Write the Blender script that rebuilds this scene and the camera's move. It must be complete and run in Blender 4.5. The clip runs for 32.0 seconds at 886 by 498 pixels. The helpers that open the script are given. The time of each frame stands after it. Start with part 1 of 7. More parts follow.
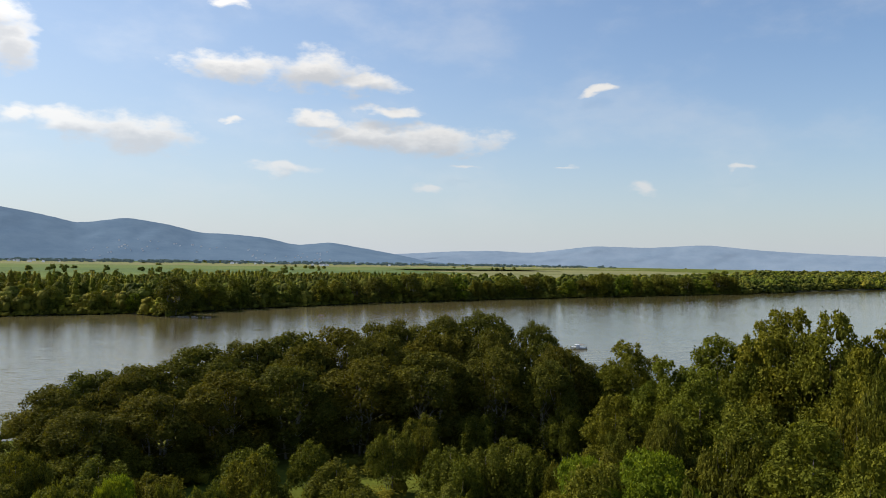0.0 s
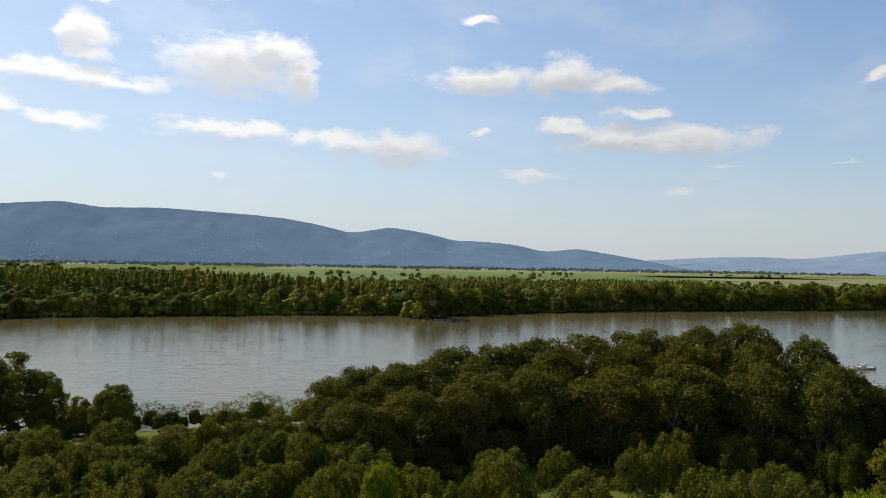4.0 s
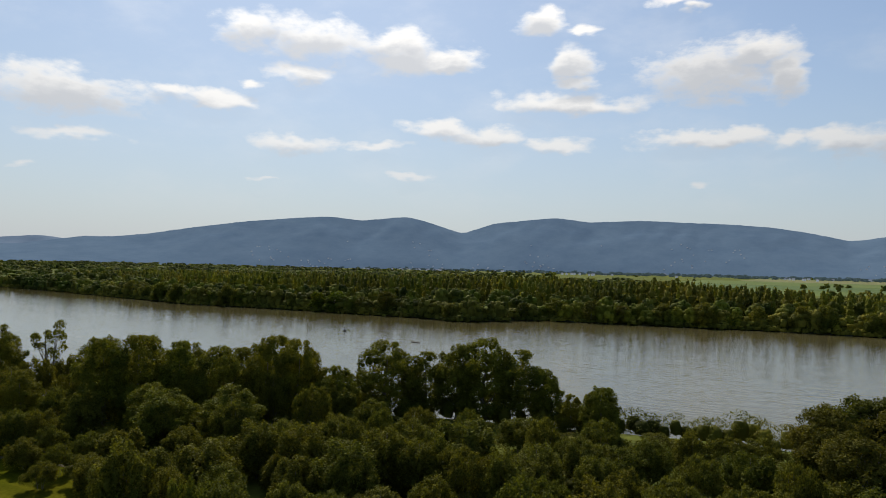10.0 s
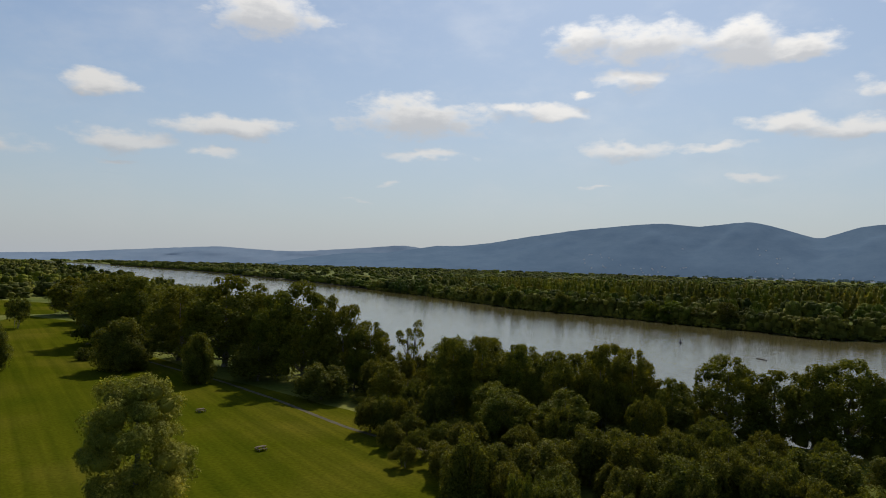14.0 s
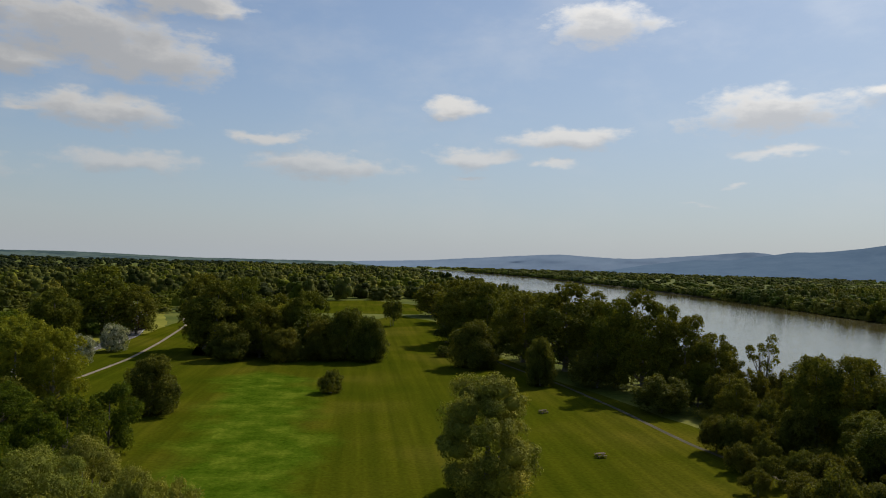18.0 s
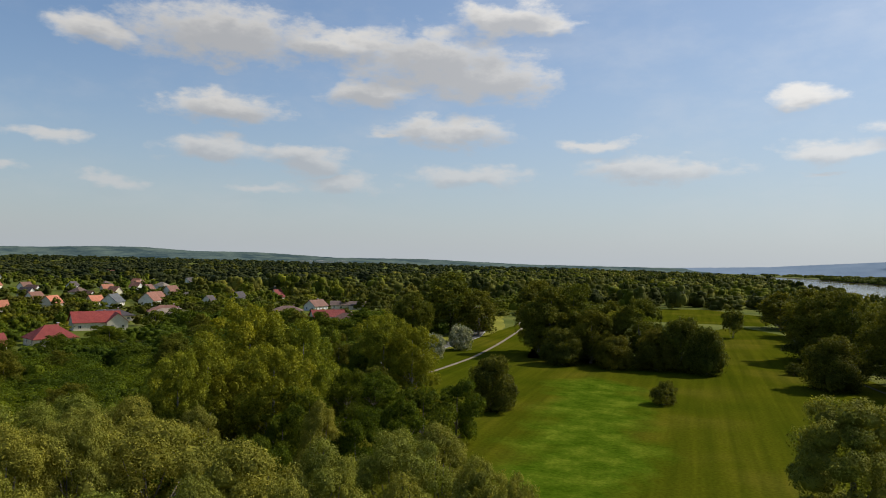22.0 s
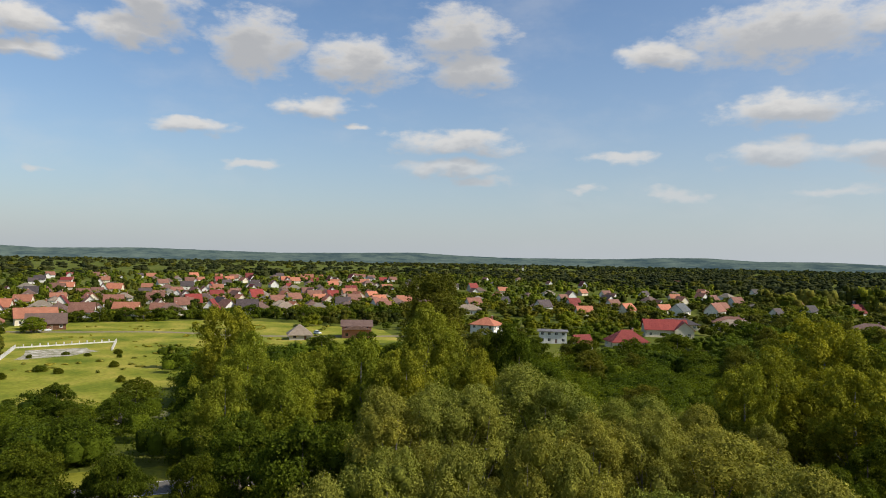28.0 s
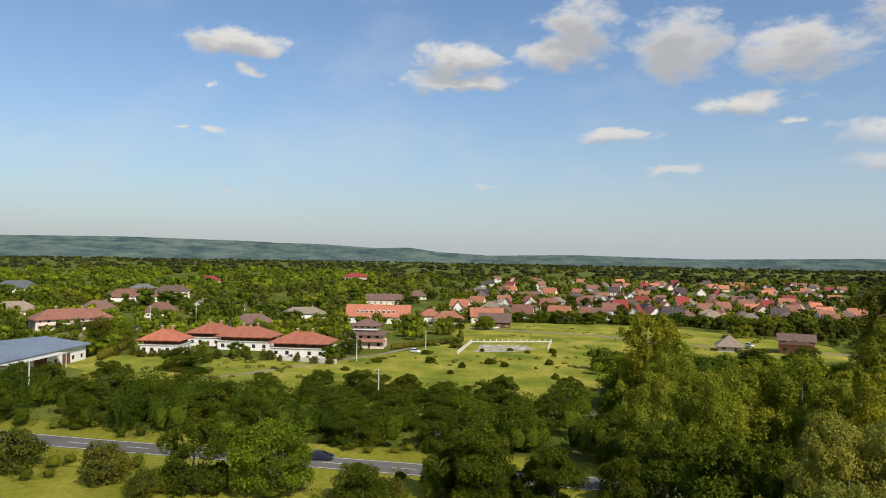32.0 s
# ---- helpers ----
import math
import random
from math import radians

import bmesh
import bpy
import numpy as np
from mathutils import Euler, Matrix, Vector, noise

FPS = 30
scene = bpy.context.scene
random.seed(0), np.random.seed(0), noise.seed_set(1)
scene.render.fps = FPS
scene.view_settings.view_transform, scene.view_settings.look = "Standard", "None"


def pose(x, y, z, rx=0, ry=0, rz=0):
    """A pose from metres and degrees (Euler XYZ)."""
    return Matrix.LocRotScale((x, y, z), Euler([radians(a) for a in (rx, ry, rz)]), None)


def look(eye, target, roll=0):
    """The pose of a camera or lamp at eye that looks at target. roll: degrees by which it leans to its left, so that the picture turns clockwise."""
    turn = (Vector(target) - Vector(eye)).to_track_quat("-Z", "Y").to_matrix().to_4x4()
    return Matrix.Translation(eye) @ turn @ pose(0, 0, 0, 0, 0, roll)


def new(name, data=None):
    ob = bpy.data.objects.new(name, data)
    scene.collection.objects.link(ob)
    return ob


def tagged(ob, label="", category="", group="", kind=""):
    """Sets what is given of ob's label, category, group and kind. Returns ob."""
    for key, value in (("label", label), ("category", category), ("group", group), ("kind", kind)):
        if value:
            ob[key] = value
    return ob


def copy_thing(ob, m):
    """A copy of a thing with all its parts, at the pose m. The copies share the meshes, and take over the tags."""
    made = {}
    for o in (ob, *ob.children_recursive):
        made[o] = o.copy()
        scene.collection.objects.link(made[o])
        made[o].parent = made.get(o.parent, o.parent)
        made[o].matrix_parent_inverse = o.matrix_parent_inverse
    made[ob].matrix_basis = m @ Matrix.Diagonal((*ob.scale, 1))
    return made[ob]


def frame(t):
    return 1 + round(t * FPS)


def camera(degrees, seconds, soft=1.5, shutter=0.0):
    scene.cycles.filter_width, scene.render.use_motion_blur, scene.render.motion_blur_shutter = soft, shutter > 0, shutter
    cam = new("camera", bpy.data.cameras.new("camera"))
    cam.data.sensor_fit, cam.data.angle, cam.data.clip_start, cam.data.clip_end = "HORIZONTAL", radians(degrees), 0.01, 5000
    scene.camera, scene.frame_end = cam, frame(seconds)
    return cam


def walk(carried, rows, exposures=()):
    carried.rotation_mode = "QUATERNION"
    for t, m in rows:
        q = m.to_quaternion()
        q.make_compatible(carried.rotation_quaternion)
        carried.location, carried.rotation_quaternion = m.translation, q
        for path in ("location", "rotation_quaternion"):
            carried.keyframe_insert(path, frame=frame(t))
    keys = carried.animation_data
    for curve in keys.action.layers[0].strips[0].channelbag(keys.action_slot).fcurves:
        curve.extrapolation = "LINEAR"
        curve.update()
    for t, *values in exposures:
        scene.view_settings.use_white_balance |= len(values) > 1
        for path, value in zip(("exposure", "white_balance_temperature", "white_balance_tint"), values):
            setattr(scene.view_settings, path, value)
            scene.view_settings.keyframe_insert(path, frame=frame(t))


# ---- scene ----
from mathutils.bvhtree import BVHTree

# A drone hovers 36 m above a river meadow and turns once to its left.
EYE = (0.0, 0.0, 36.0)
PATH = [
    (0, -118.11, 0.82, 0.97),
    (0.5, -115.55, 0.85, 0.98),
    (1, -113.53, 0.88, 0.99),
    (1.5, -111.03, 0.90, 0.99),
    (2, -108.76, 0.92, 0.99),
    (2.5, -106.17, 0.95, 0.99),
    (3, -103.74, 0.97, 0.99),
    (3.5, -100.96, 0.99, 0.99),
    (5.5, -89.69, 1.07, 1.02),
    (6, -86.74, 1.08, 1.03),
    (6.5, -83.20, 1.10, 1.05),
    (7, -79.88, 1.12, 1.07),
    (7.5, -76.30, 1.14, 1.09),
    (8, -73.16, 1.15, 1.12),
    (8.5, -69.89, 1.17, 1.15),
    (9, -66.85, 1.18, 1.18),
    (9.5, -63.47, 1.19, 1.21),
    (10, -60.33, 1.20, 1.24),
    (10.5, -57.02, 1.21, 1.27),
    (11, -53.84, 1.22, 1.31),
    (11.5, -50.41, 1.22, 1.34),
    (12, -47.11, 1.23, 1.38),
    (12.5, -43.61, 1.23, 1.41),
    (13, -40.27, 1.23, 1.44),
    (13.5, -36.87, 1.22, 1.47),
    (14, -33.69, 1.22, 1.50),
    (14.5, -30.21, 1.21, 1.52),
    (16.5, -16.56, 1.17, 1.60),
    (17, -13.33, 1.15, 1.60),
    (17.5, -9.79, 1.13, 1.61),
    (18, -6.58, 1.11, 1.61),
    (18.5, -3.18, 1.09, 1.61),
    (19, 0.00, 1.07, 1.60),
    (19.5, 3.45, 1.05, 1.59),
    (20, 6.65, 1.03, 1.58),
    (20.5, 10.08, 1.01, 1.56),
    (21, 13.28, 0.99, 1.54),
    (21.5, 16.70, 0.97, 1.52),
    (22, 19.91, 0.95, 1.50),
    (22.5, 23.46, 0.93, 1.47),
    (23, 26.76, 0.91, 1.44),
    (23.5, 30.37, 0.89, 1.41),
    (24, 33.73, 0.88, 1.38),
    (24.5, 37.42, 0.86, 1.34),
    (25, 40.92, 0.85, 1.31),
    (25.5, 44.77, 0.84, 1.27),
    (27.5, 60.04, 0.81, 1.15),
    (28, 63.71, 0.81, 1.13),
    (28.5, 67.96, 0.80, 1.10),
    (29, 72.09, 0.80, 1.08),
    (29.5, 76.53, 0.79, 1.06),
    (30, 80.60, 0.79, 1.05),
    (30.5, 84.98, 0.78, 1.04),
    (31, 89.04, 0.77, 1.03),
    (31.5, 93.43, 0.75, 1.02),
    (32, 97.41, 0.73, 1.02),
]
cam = camera(64.56, 32.0, soft=0.95)
walk(cam, [(t, pose(*EYE, 90 + pitch, 0, turn) @ pose(0, 0, 0, 0, 0, roll)) for t, turn, pitch, roll in PATH],
     exposures=[(0, 0.25), (6, 0.1), (9, -0.05), (13, -0.3), (17, -0.35), (21, -0.14), (25, 0.0), (32, 0.1)])

# ---- light: an afternoon sun over the river, and a sky with fair-weather clouds ----
SUN_TURN, SUN_UP = radians(47), radians(42)
sun = new("sun", bpy.data.lights.new("sun", "SUN"))
sun.data.energy, sun.data.angle, sun.data.color = 5.0, radians(0.6), (1.0, 0.93, 0.82)
sun.matrix_world = look((0, 0, 300), Vector((0, 0, 300)) - 100 * Vector((math.sin(SUN_TURN) * math.cos(SUN_UP), math.cos(SUN_TURN) * math.cos(SUN_UP), math.sin(SUN_UP))))

world = bpy.data.worlds.new("sky")
scene.world = world
world.use_nodes = True
W = world.node_tree
W.nodes.clear()


def wmath(op, a, b=None, clamp=False):
    node = W.nodes.new("ShaderNodeMath")
    node.operation, node.use_clamp = op, clamp
    for slot, value in ((0, a), (1, b)):
        if value is None:
            continue
        if isinstance(value, (int, float)):
            node.inputs[slot].default_value = value
        else:
            W.links.new(value, node.inputs[slot])
    return node.outputs[0]


sky = W.nodes.new("ShaderNodeTexSky")
sky.sky_type, sky.sun_disc = "NISHITA", False
sky.sun_elevation, sky.sun_rotation = SUN_UP, SUN_TURN
sky.altitude, sky.air_density, sky.dust_density, sky.ozone_density = 100, 1.2, 0.8, 2.0
where = W.nodes.new("ShaderNodeTexCoord")
split = W.nodes.new("ShaderNodeSeparateXYZ")
W.links.new(where.outputs["Generated"], split.inputs[0])
turn_rad = wmath("ARCTAN2", wmath("MULTIPLY", split.outputs[0], -1.0), split.outputs[1])
up_rad = wmath("ARCSINE", split.outputs[2])
turn_deg, up_deg = wmath("MULTIPLY", turn_rad, 57.2958), wmath("MULTIPLY", up_rad, 57.2958)


def wnoise(scale, detail, shift=0.0, rough=0.55):
    node = W.nodes.new("ShaderNodeTexNoise")
    node.inputs["Scale"].default_value, node.inputs["Detail"].default_value, node.inputs["Roughness"].default_value = scale, detail, rough
    vec = W.nodes.new("ShaderNodeVectorMath")
    vec.operation = "MULTIPLY_ADD"
    W.links.new(where.outputs["Generated"], vec.inputs[0])
    vec.inputs[1].default_value, vec.inputs[2].default_value = (1, 1, 2.2), (shift, shift * 0.7, 0)
    W.links.new(vec.outputs[0], node.inputs["Vector"])
    return node.outputs["Fac"]


wob_a, wob_b, fluff = wnoise(14, 3), wnoise(16, 3, 5.0), wnoise(26, 6, 2.0, 0.62)
warp_t = wmath("ADD", turn_deg, wmath("MULTIPLY", wmath("SUBTRACT", wob_a, 0.5), 5.0))
warp_u = wmath("ADD", up_deg, wmath("MULTIPLY", wmath("SUBTRACT", wob_b, 0.5), 2.2))
spot = W.nodes.new("ShaderNodeCombineXYZ")
W.links.new(warp_t, spot.inputs[0])
W.links.new(warp_u, spot.inputs[1])
above = W.nodes.new("ShaderNodeCombineXYZ")
W.links.new(warp_t, above.inputs[0])
W.links.new(wmath("ADD", warp_u, 1.0), above.inputs[1])
cover = {}


def puff(turn, up, wide, high):
    """One heap of a cloud: its direction and half sizes in degrees; it is felt here and, for its shaded foot, just above."""
    heap(spot, turn, up, wide, high)
    heap(above, turn, up, wide, high)


def heap(spot, turn, up, wide, high):
    node = W.nodes.new("ShaderNodeVectorMath")
    node.operation = "MULTIPLY_ADD"
    W.links.new(spot.outputs[0], node.inputs[0])
    node.inputs[1].default_value, node.inputs[2].default_value = (1 / wide, 1 / high, 0), (-turn / wide, -up / high, 0)
    size = W.nodes.new("ShaderNodeVectorMath")
    size.operation = "LENGTH"
    W.links.new(node.outputs[0], size.inputs[0])
    reach = size.outputs["Value"] if high > 0.85 else wmath("ADD", size.outputs["Value"], 0.5 * (1 - high))
    cover[spot] = wmath("MINIMUM", cover[spot], reach) if spot in cover else reach


puff(-85.9, 14.4, 2.1, 2.5)
puff(-101.1, 14.3, 5.0, 1.6)
puff(-107.6, 14.7, 5.0, 1.9)
puff(-111.2, 13.8, 4.0, 1.2)
puff(-86.6, 9.8, 2.1, 0.8)
puff(-89.8, 9.5, 3.2, 1.0)
puff(-94.3, 9.0, 5.6, 1.8)
puff(-101.4, 10.4, 1.3, 0.4)
puff(-107.7, 10.9, 3.2, 0.9)
puff(-113.6, 11.8, 4.5, 0.8)
puff(-111.3, 9.8, 5.3, 1.6)
puff(-116.9, 9.6, 6.6, 1.6)
puff(-105.5, 7.0, 4.0, 0.8)
puff(-116.7, 5.7, 2.7, 0.6)
puff(-127.9, 7.5, 1.6, 0.3)
puff(-130.5, 13.3, 2.4, 0.6)
puff(-119.7, 7.4, 2.1, 0.4)
puff(-133.6, 5.8, 2.1, 0.7)
puff(-140.6, 7.1, 1.6, 0.4)
puff(-57.1, 16.4, 4.8, 1.9)
puff(-60.4, 16.1, 3.7, 1.0)
puff(-68.3, 19.0, 2.9, 1.2)
puff(-71.7, 18.4, 1.9, 0.7)
puff(-79.7, 19.6, 1.5, 0.6)
puff(-70.5, 16.0, 2.4, 1.6)
puff(-70.9, 14.6, 2.1, 1.0)
puff(-80.8, 14.8, 6.6, 2.7)
puff(-84.0, 16.0, 3.7, 1.6)
puff(-70.5, 12.8, 8.0, 1.1)
puff(-59.8, 10.9, 4.0, 1.0)
puff(-63.6, 10.3, 4.8, 1.1)
puff(-69.3, 9.7, 3.7, 0.9)
puff(-80.9, 9.9, 7.4, 0.9)
puff(-83.6, 10.2, 3.2, 0.8)
puff(-90.1, 9.4, 3.2, 0.9)
puff(-93.8, 9.1, 5.8, 1.2)
puff(-101.6, 10.4, 1.3, 0.4)
puff(-100.6, 19.2, 2.0, 0.8)
puff(-80.0, 6.6, 1.3, 0.6)
puff(-44.7, 17.8, 3.5, 1.8)
puff(-49.2, 17.3, 5.8, 2.1)
puff(-56.2, 17.1, 5.8, 1.7)
puff(-60.3, 16.5, 3.2, 0.9)
puff(-68.1, 19.5, 2.4, 1.2)
puff(-71.4, 18.6, 2.1, 0.6)
puff(-78.6, 20.2, 3.2, 0.7)
puff(-48.9, 14.7, 3.2, 1.1)
puff(-45.2, 13.7, 1.9, 0.6)
puff(-42.1, 12.3, 4.5, 1.1)
puff(-39.1, 12.6, 2.1, 0.8)
puff(-48.2, 9.3, 4.0, 1.1)
puff(-54.6, 9.4, 3.7, 0.7)
puff(-57.6, 7.2, 2.9, 0.7)
puff(-45.8, 6.4, 2.4, 0.3)
puff(-31.5, 11.7, 7.4, 2.1)
puff(-31.8, 8.8, 4.5, 0.7)
puff(-29.0, 6.5, 2.1, 0.4)
puff(-26.2, 5.0, 2.1, 0.3)
puff(-19.4, 18.7, 5.8, 2.3)
puff(-6.6, 12.6, 3.5, 1.0)
puff(-16.2, 10.1, 6.9, 1.1)
puff(-8.8, 8.6, 4.2, 1.0)
puff(-15.4, 8.0, 2.9, 0.6)
puff(-7.9, 7.2, 2.4, 0.4)
puff(19.6, 10.4, 7.2, 1.7)
puff(24.4, 10.0, 2.4, 0.7)
puff(30.7, 7.7, 3.7, 1.6)
puff(28.0, 6.0, 4.0, 1.1)
puff(17.8, 6.9, 5.8, 1.1)
puff(7.8, 9.5, 4.2, 0.8)
puff(3.1, 7.5, 7.4, 1.4)
puff(46.7, 15.9, 3.7, 1.4)
puff(37.6, 16.8, 10.1, 2.8)
puff(28.8, 16.8, 8.5, 1.7)
puff(21.4, 15.8, 10.1, 3.3)
puff(17.2, 14.6, 8.5, 2.5)
puff(26.0, 13.3, 4.8, 1.6)
puff(15.0, 19.1, 5.8, 1.9)
puff(12.3, 18.7, 4.2, 1.2)
puff(70.7, 15.3, 5.8, 2.5)
puff(62.4, 17.6, 5.0, 3.0)
puff(61.5, 15.2, 4.5, 2.2)
puff(73.9, 12.0, 4.2, 1.0)
puff(71.0, 10.5, 1.6, 0.6)
puff(63.0, 9.4, 6.6, 1.2)
puff(63.0, 7.4, 5.8, 1.1)
puff(60.4, 6.3, 4.2, 0.7)
puff(49.3, 8.3, 3.5, 0.8)
puff(52.4, 5.7, 2.1, 0.6)
puff(45.5, 5.2, 2.9, 0.8)
puff(37.8, 11.4, 6.1, 1.6)
puff(38.2, 8.3, 5.6, 1.4)
puff(31.9, 8.1, 4.2, 1.1)
puff(34.5, 5.4, 4.8, 0.7)
puff(28.0, 6.3, 3.7, 0.8)
puff(95.0, 16.0, 4.0, 1.4)
puff(94.0, 14.3, 2.4, 0.9)
puff(79.1, 16.2, 5.0, 3.4)
puff(83.6, 9.9, 4.0, 1.0)
puff(78.5, 7.2, 2.9, 0.7)
puff(93.7, 5.8, 1.6, 0.4)
puff(71.0, 10.6, 1.3, 0.4)
puff(97.3, 15.8, 3.2, 1.7)
puff(96.8, 14.2, 5.6, 1.0)
puff(86.7, 18.1, 4.2, 3.0)
puff(88.4, 16.3, 4.2, 1.7)
puff(112.6, 15.9, 2.7, 1.0)
puff(93.8, 5.8, 1.5, 0.4)
puff(114.1, 16.2, 4.2, 1.4)
puff(113.4, 14.2, 1.2, 0.6)
puff(115.6, 9.6, 1.7, 0.6)
puff(118.1, 9.5, 1.0, 0.3)
puff(115.5, 13.0, 1.0, 0.4)
puff(114.7, 5.1, 1.1, 0.3)
thick = wmath("ADD", wmath("SUBTRACT", 1.0, cover[spot]), wmath("MULTIPLY", wmath("SUBTRACT", fluff, 0.5), 1.25))
soft_edge = W.nodes.new("ShaderNodeMapRange")
soft_edge.interpolation_type = "SMOOTHSTEP"
W.links.new(thick, soft_edge.inputs["Value"])
soft_edge.inputs["From Min"].default_value, soft_edge.inputs["From Max"].default_value = 0.0, 0.68
low_fade = W.nodes.new("ShaderNodeMapRange")
W.links.new(up_deg, low_fade.inputs["Value"])
low_fade.inputs["From Min"].default_value, low_fade.inputs["From Max"].default_value = 2.0, 11.0
low_fade.inputs["To Min"].default_value, low_fade.inputs["To Max"].default_value = 0.55, 0.97
streak = W.nodes.new("ShaderNodeMapRange")
streak.interpolation_type = "SMOOTHSTEP"
W.links.new(wnoise(4.5, 7, 9.0, 0.6), streak.inputs["Value"])
streak.inputs["From Min"].default_value, streak.inputs["From Max"].default_value = 0.44, 0.74
streak.inputs["To Max"].default_value = 0.2
alpha = wmath("MAXIMUM", wmath("MULTIPLY", soft_edge.outputs[0], low_fade.outputs[0], True), streak.outputs[0])
belly = W.nodes.new("ShaderNodeMapRange")
thick_above = wmath("ADD", wmath("SUBTRACT", 1.0, cover[above]), wmath("MULTIPLY", wmath("SUBTRACT", fluff, 0.5), 0.9))
W.links.new(thick_above, belly.inputs["Value"])
belly.interpolation_type = "SMOOTHSTEP"
belly.inputs["From Min"].default_value, belly.inputs["From Max"].default_value = -0.1, 0.75
cloud_tone = W.nodes.new("ShaderNodeMix")
cloud_tone.data_type = "RGBA"
W.links.new(belly.outputs[0], cloud_tone.inputs["Factor"])
cloud_tone.inputs[6].default_value, cloud_tone.inputs[7].default_value = (7.4, 7.15, 6.8, 1), (4.3, 4.35, 4.5, 1)
blend = W.nodes.new("ShaderNodeMix")
blend.data_type = "RGBA"
W.links.new(alpha, blend.inputs["Factor"])
cast = W.nodes.new("ShaderNodeMix")
cast.data_type, cast.blend_type = "RGBA", "MULTIPLY"
cast.inputs["Factor"].default_value = 1.0
W.links.new(sky.outputs[0], cast.inputs[6])
cast.inputs[7].default_value = (0.88, 1.02, 1.19, 1)

toward = W.nodes.new("ShaderNodeVectorMath")
toward.operation = "DOT_PRODUCT"
W.links.new(where.outputs["Generated"], toward.inputs[0])
toward.inputs[1].default_value = (math.sin(SUN_TURN) * math.cos(SUN_UP), math.cos(SUN_TURN) * math.cos(SUN_UP), math.sin(SUN_UP))
rim_light = wmath("ADD", 1.0, wmath("MULTIPLY", wmath("POWER", wmath("MAXIMUM", toward.outputs["Value"], 0.0), 3.0), 1.2))
lit_cloud = W.nodes.new("ShaderNodeVectorMath")
lit_cloud.operation = "SCALE"
W.links.new(cloud_tone.outputs[2], lit_cloud.inputs[0])
W.links.new(rim_light, lit_cloud.inputs["Scale"])
W.links.new(lit_cloud.outputs[0], blend.inputs[7])
glare = wmath("MULTIPLY", wmath("POWER", wmath("MAXIMUM", toward.outputs["Value"], 0.0), 1.6), 0.36)
veil = W.nodes.new("ShaderNodeMix")
veil.data_type = "RGBA"
W.links.new(glare, veil.inputs["Factor"])
W.links.new(cast.outputs[2], veil.inputs[6])
veil.inputs[7].default_value = (4.95, 5.45, 6.05, 1)
W.links.new(veil.outputs[2], blend.inputs[6])
sunward = W.nodes.new("ShaderNodeVectorMath")
sunward.operation = "DOT_PRODUCT"
W.links.new(where.outputs["Generated"], sunward.inputs[0])
sunward.inputs[1].default_value = (math.sin(SUN_TURN), math.cos(SUN_TURN), 0)
thin_out = wmath("ADD", wmath("MULTIPLY", sunward.outputs["Value"], 0.045), -0.125)
haze = wmath("MULTIPLY", wmath("POWER", 2.718, wmath("MULTIPLY", wmath("MAXIMUM", up_deg, 0.0), thin_out)), 0.92)
misty = W.nodes.new("ShaderNodeMix")
misty.data_type = "RGBA"
W.links.new(haze, misty.inputs["Factor"])
W.links.new(blend.outputs[2], misty.inputs[6])
pale = W.nodes.new("ShaderNodeVectorMath")
pale.operation = "SCALE"
pale.inputs[0].default_value = (4.75, 5.15, 5.6)
W.links.new(wmath("ADD", 1.0, wmath("MULTIPLY", sunward.outputs["Value"], 0.12)), pale.inputs["Scale"])
W.links.new(pale.outputs[0], misty.inputs[7])
shine = W.nodes.new("ShaderNodeBackground")
shine.inputs["Strength"].default_value = 0.1
W.links.new(misty.outputs[2], shine.inputs["Color"])
wout = W.nodes.new("ShaderNodeOutputWorld")
W.links.new(shine.outputs[0], wout.inputs["Surface"])

# ---- materials ----
def material(name):
    m = bpy.data.materials.new(name)
    m.use_nodes = True
    return m, m.node_tree, m.node_tree.nodes["Principled BSDF"]


def ramp(tree, fac, stops):
    node = tree.nodes.new("ShaderNodeValToRGB")
    while len(node.color_ramp.elements) < len(stops):
        node.color_ramp.elements.new(0.5)
    for el, (at, col) in zip(node.color_ramp.elements, stops):
        el.position, el.color = at, (*col, 1)
    tree.links.new(fac, node.inputs[0])
    return node.outputs[0]


def grain(tree, scale, detail=4, stretch=(1, 1, 1), space="Object", rough=0.55):
    tc = tree.nodes.new("ShaderNodeTexCoord")
    vec = tree.nodes.new("ShaderNodeVectorMath")
    vec.operation = "MULTIPLY"
    vec.inputs[1].default_value = stretch
    tree.links.new(tc.outputs[space], vec.inputs[0])
    n = tree.nodes.new("ShaderNodeTexNoise")
    n.inputs["Scale"].default_value, n.inputs["Detail"].default_value, n.inputs["Roughness"].default_value = scale, detail, rough
    tree.links.new(vec.outputs[0], n.inputs["Vector"])
    return n.outputs["Fac"]


def mixed(tree, fac, a, b, how="MIX"):
    node = tree.nodes.new("ShaderNodeMix")
    node.data_type, node.blend_type = "RGBA", how
    for slot, value in ((0, fac), (6, a), (7, b)):
        if isinstance(value, (int, float)):
            node.inputs[slot].default_value = value
        elif isinstance(value, tuple):
            node.inputs[slot].default_value = (*value, 1)
        else:
            tree.links.new(value, node.inputs[slot])
    return node.outputs[2]


def relief(tree, shader, height, strength, distance):
    b = tree.nodes.new("ShaderNodeBump")
    b.inputs["Strength"].default_value, b.inputs["Distance"].default_value = strength, distance
    tree.links.new(height, b.inputs["Height"])
    tree.links.new(b.outputs[0], shader.inputs["Normal"])


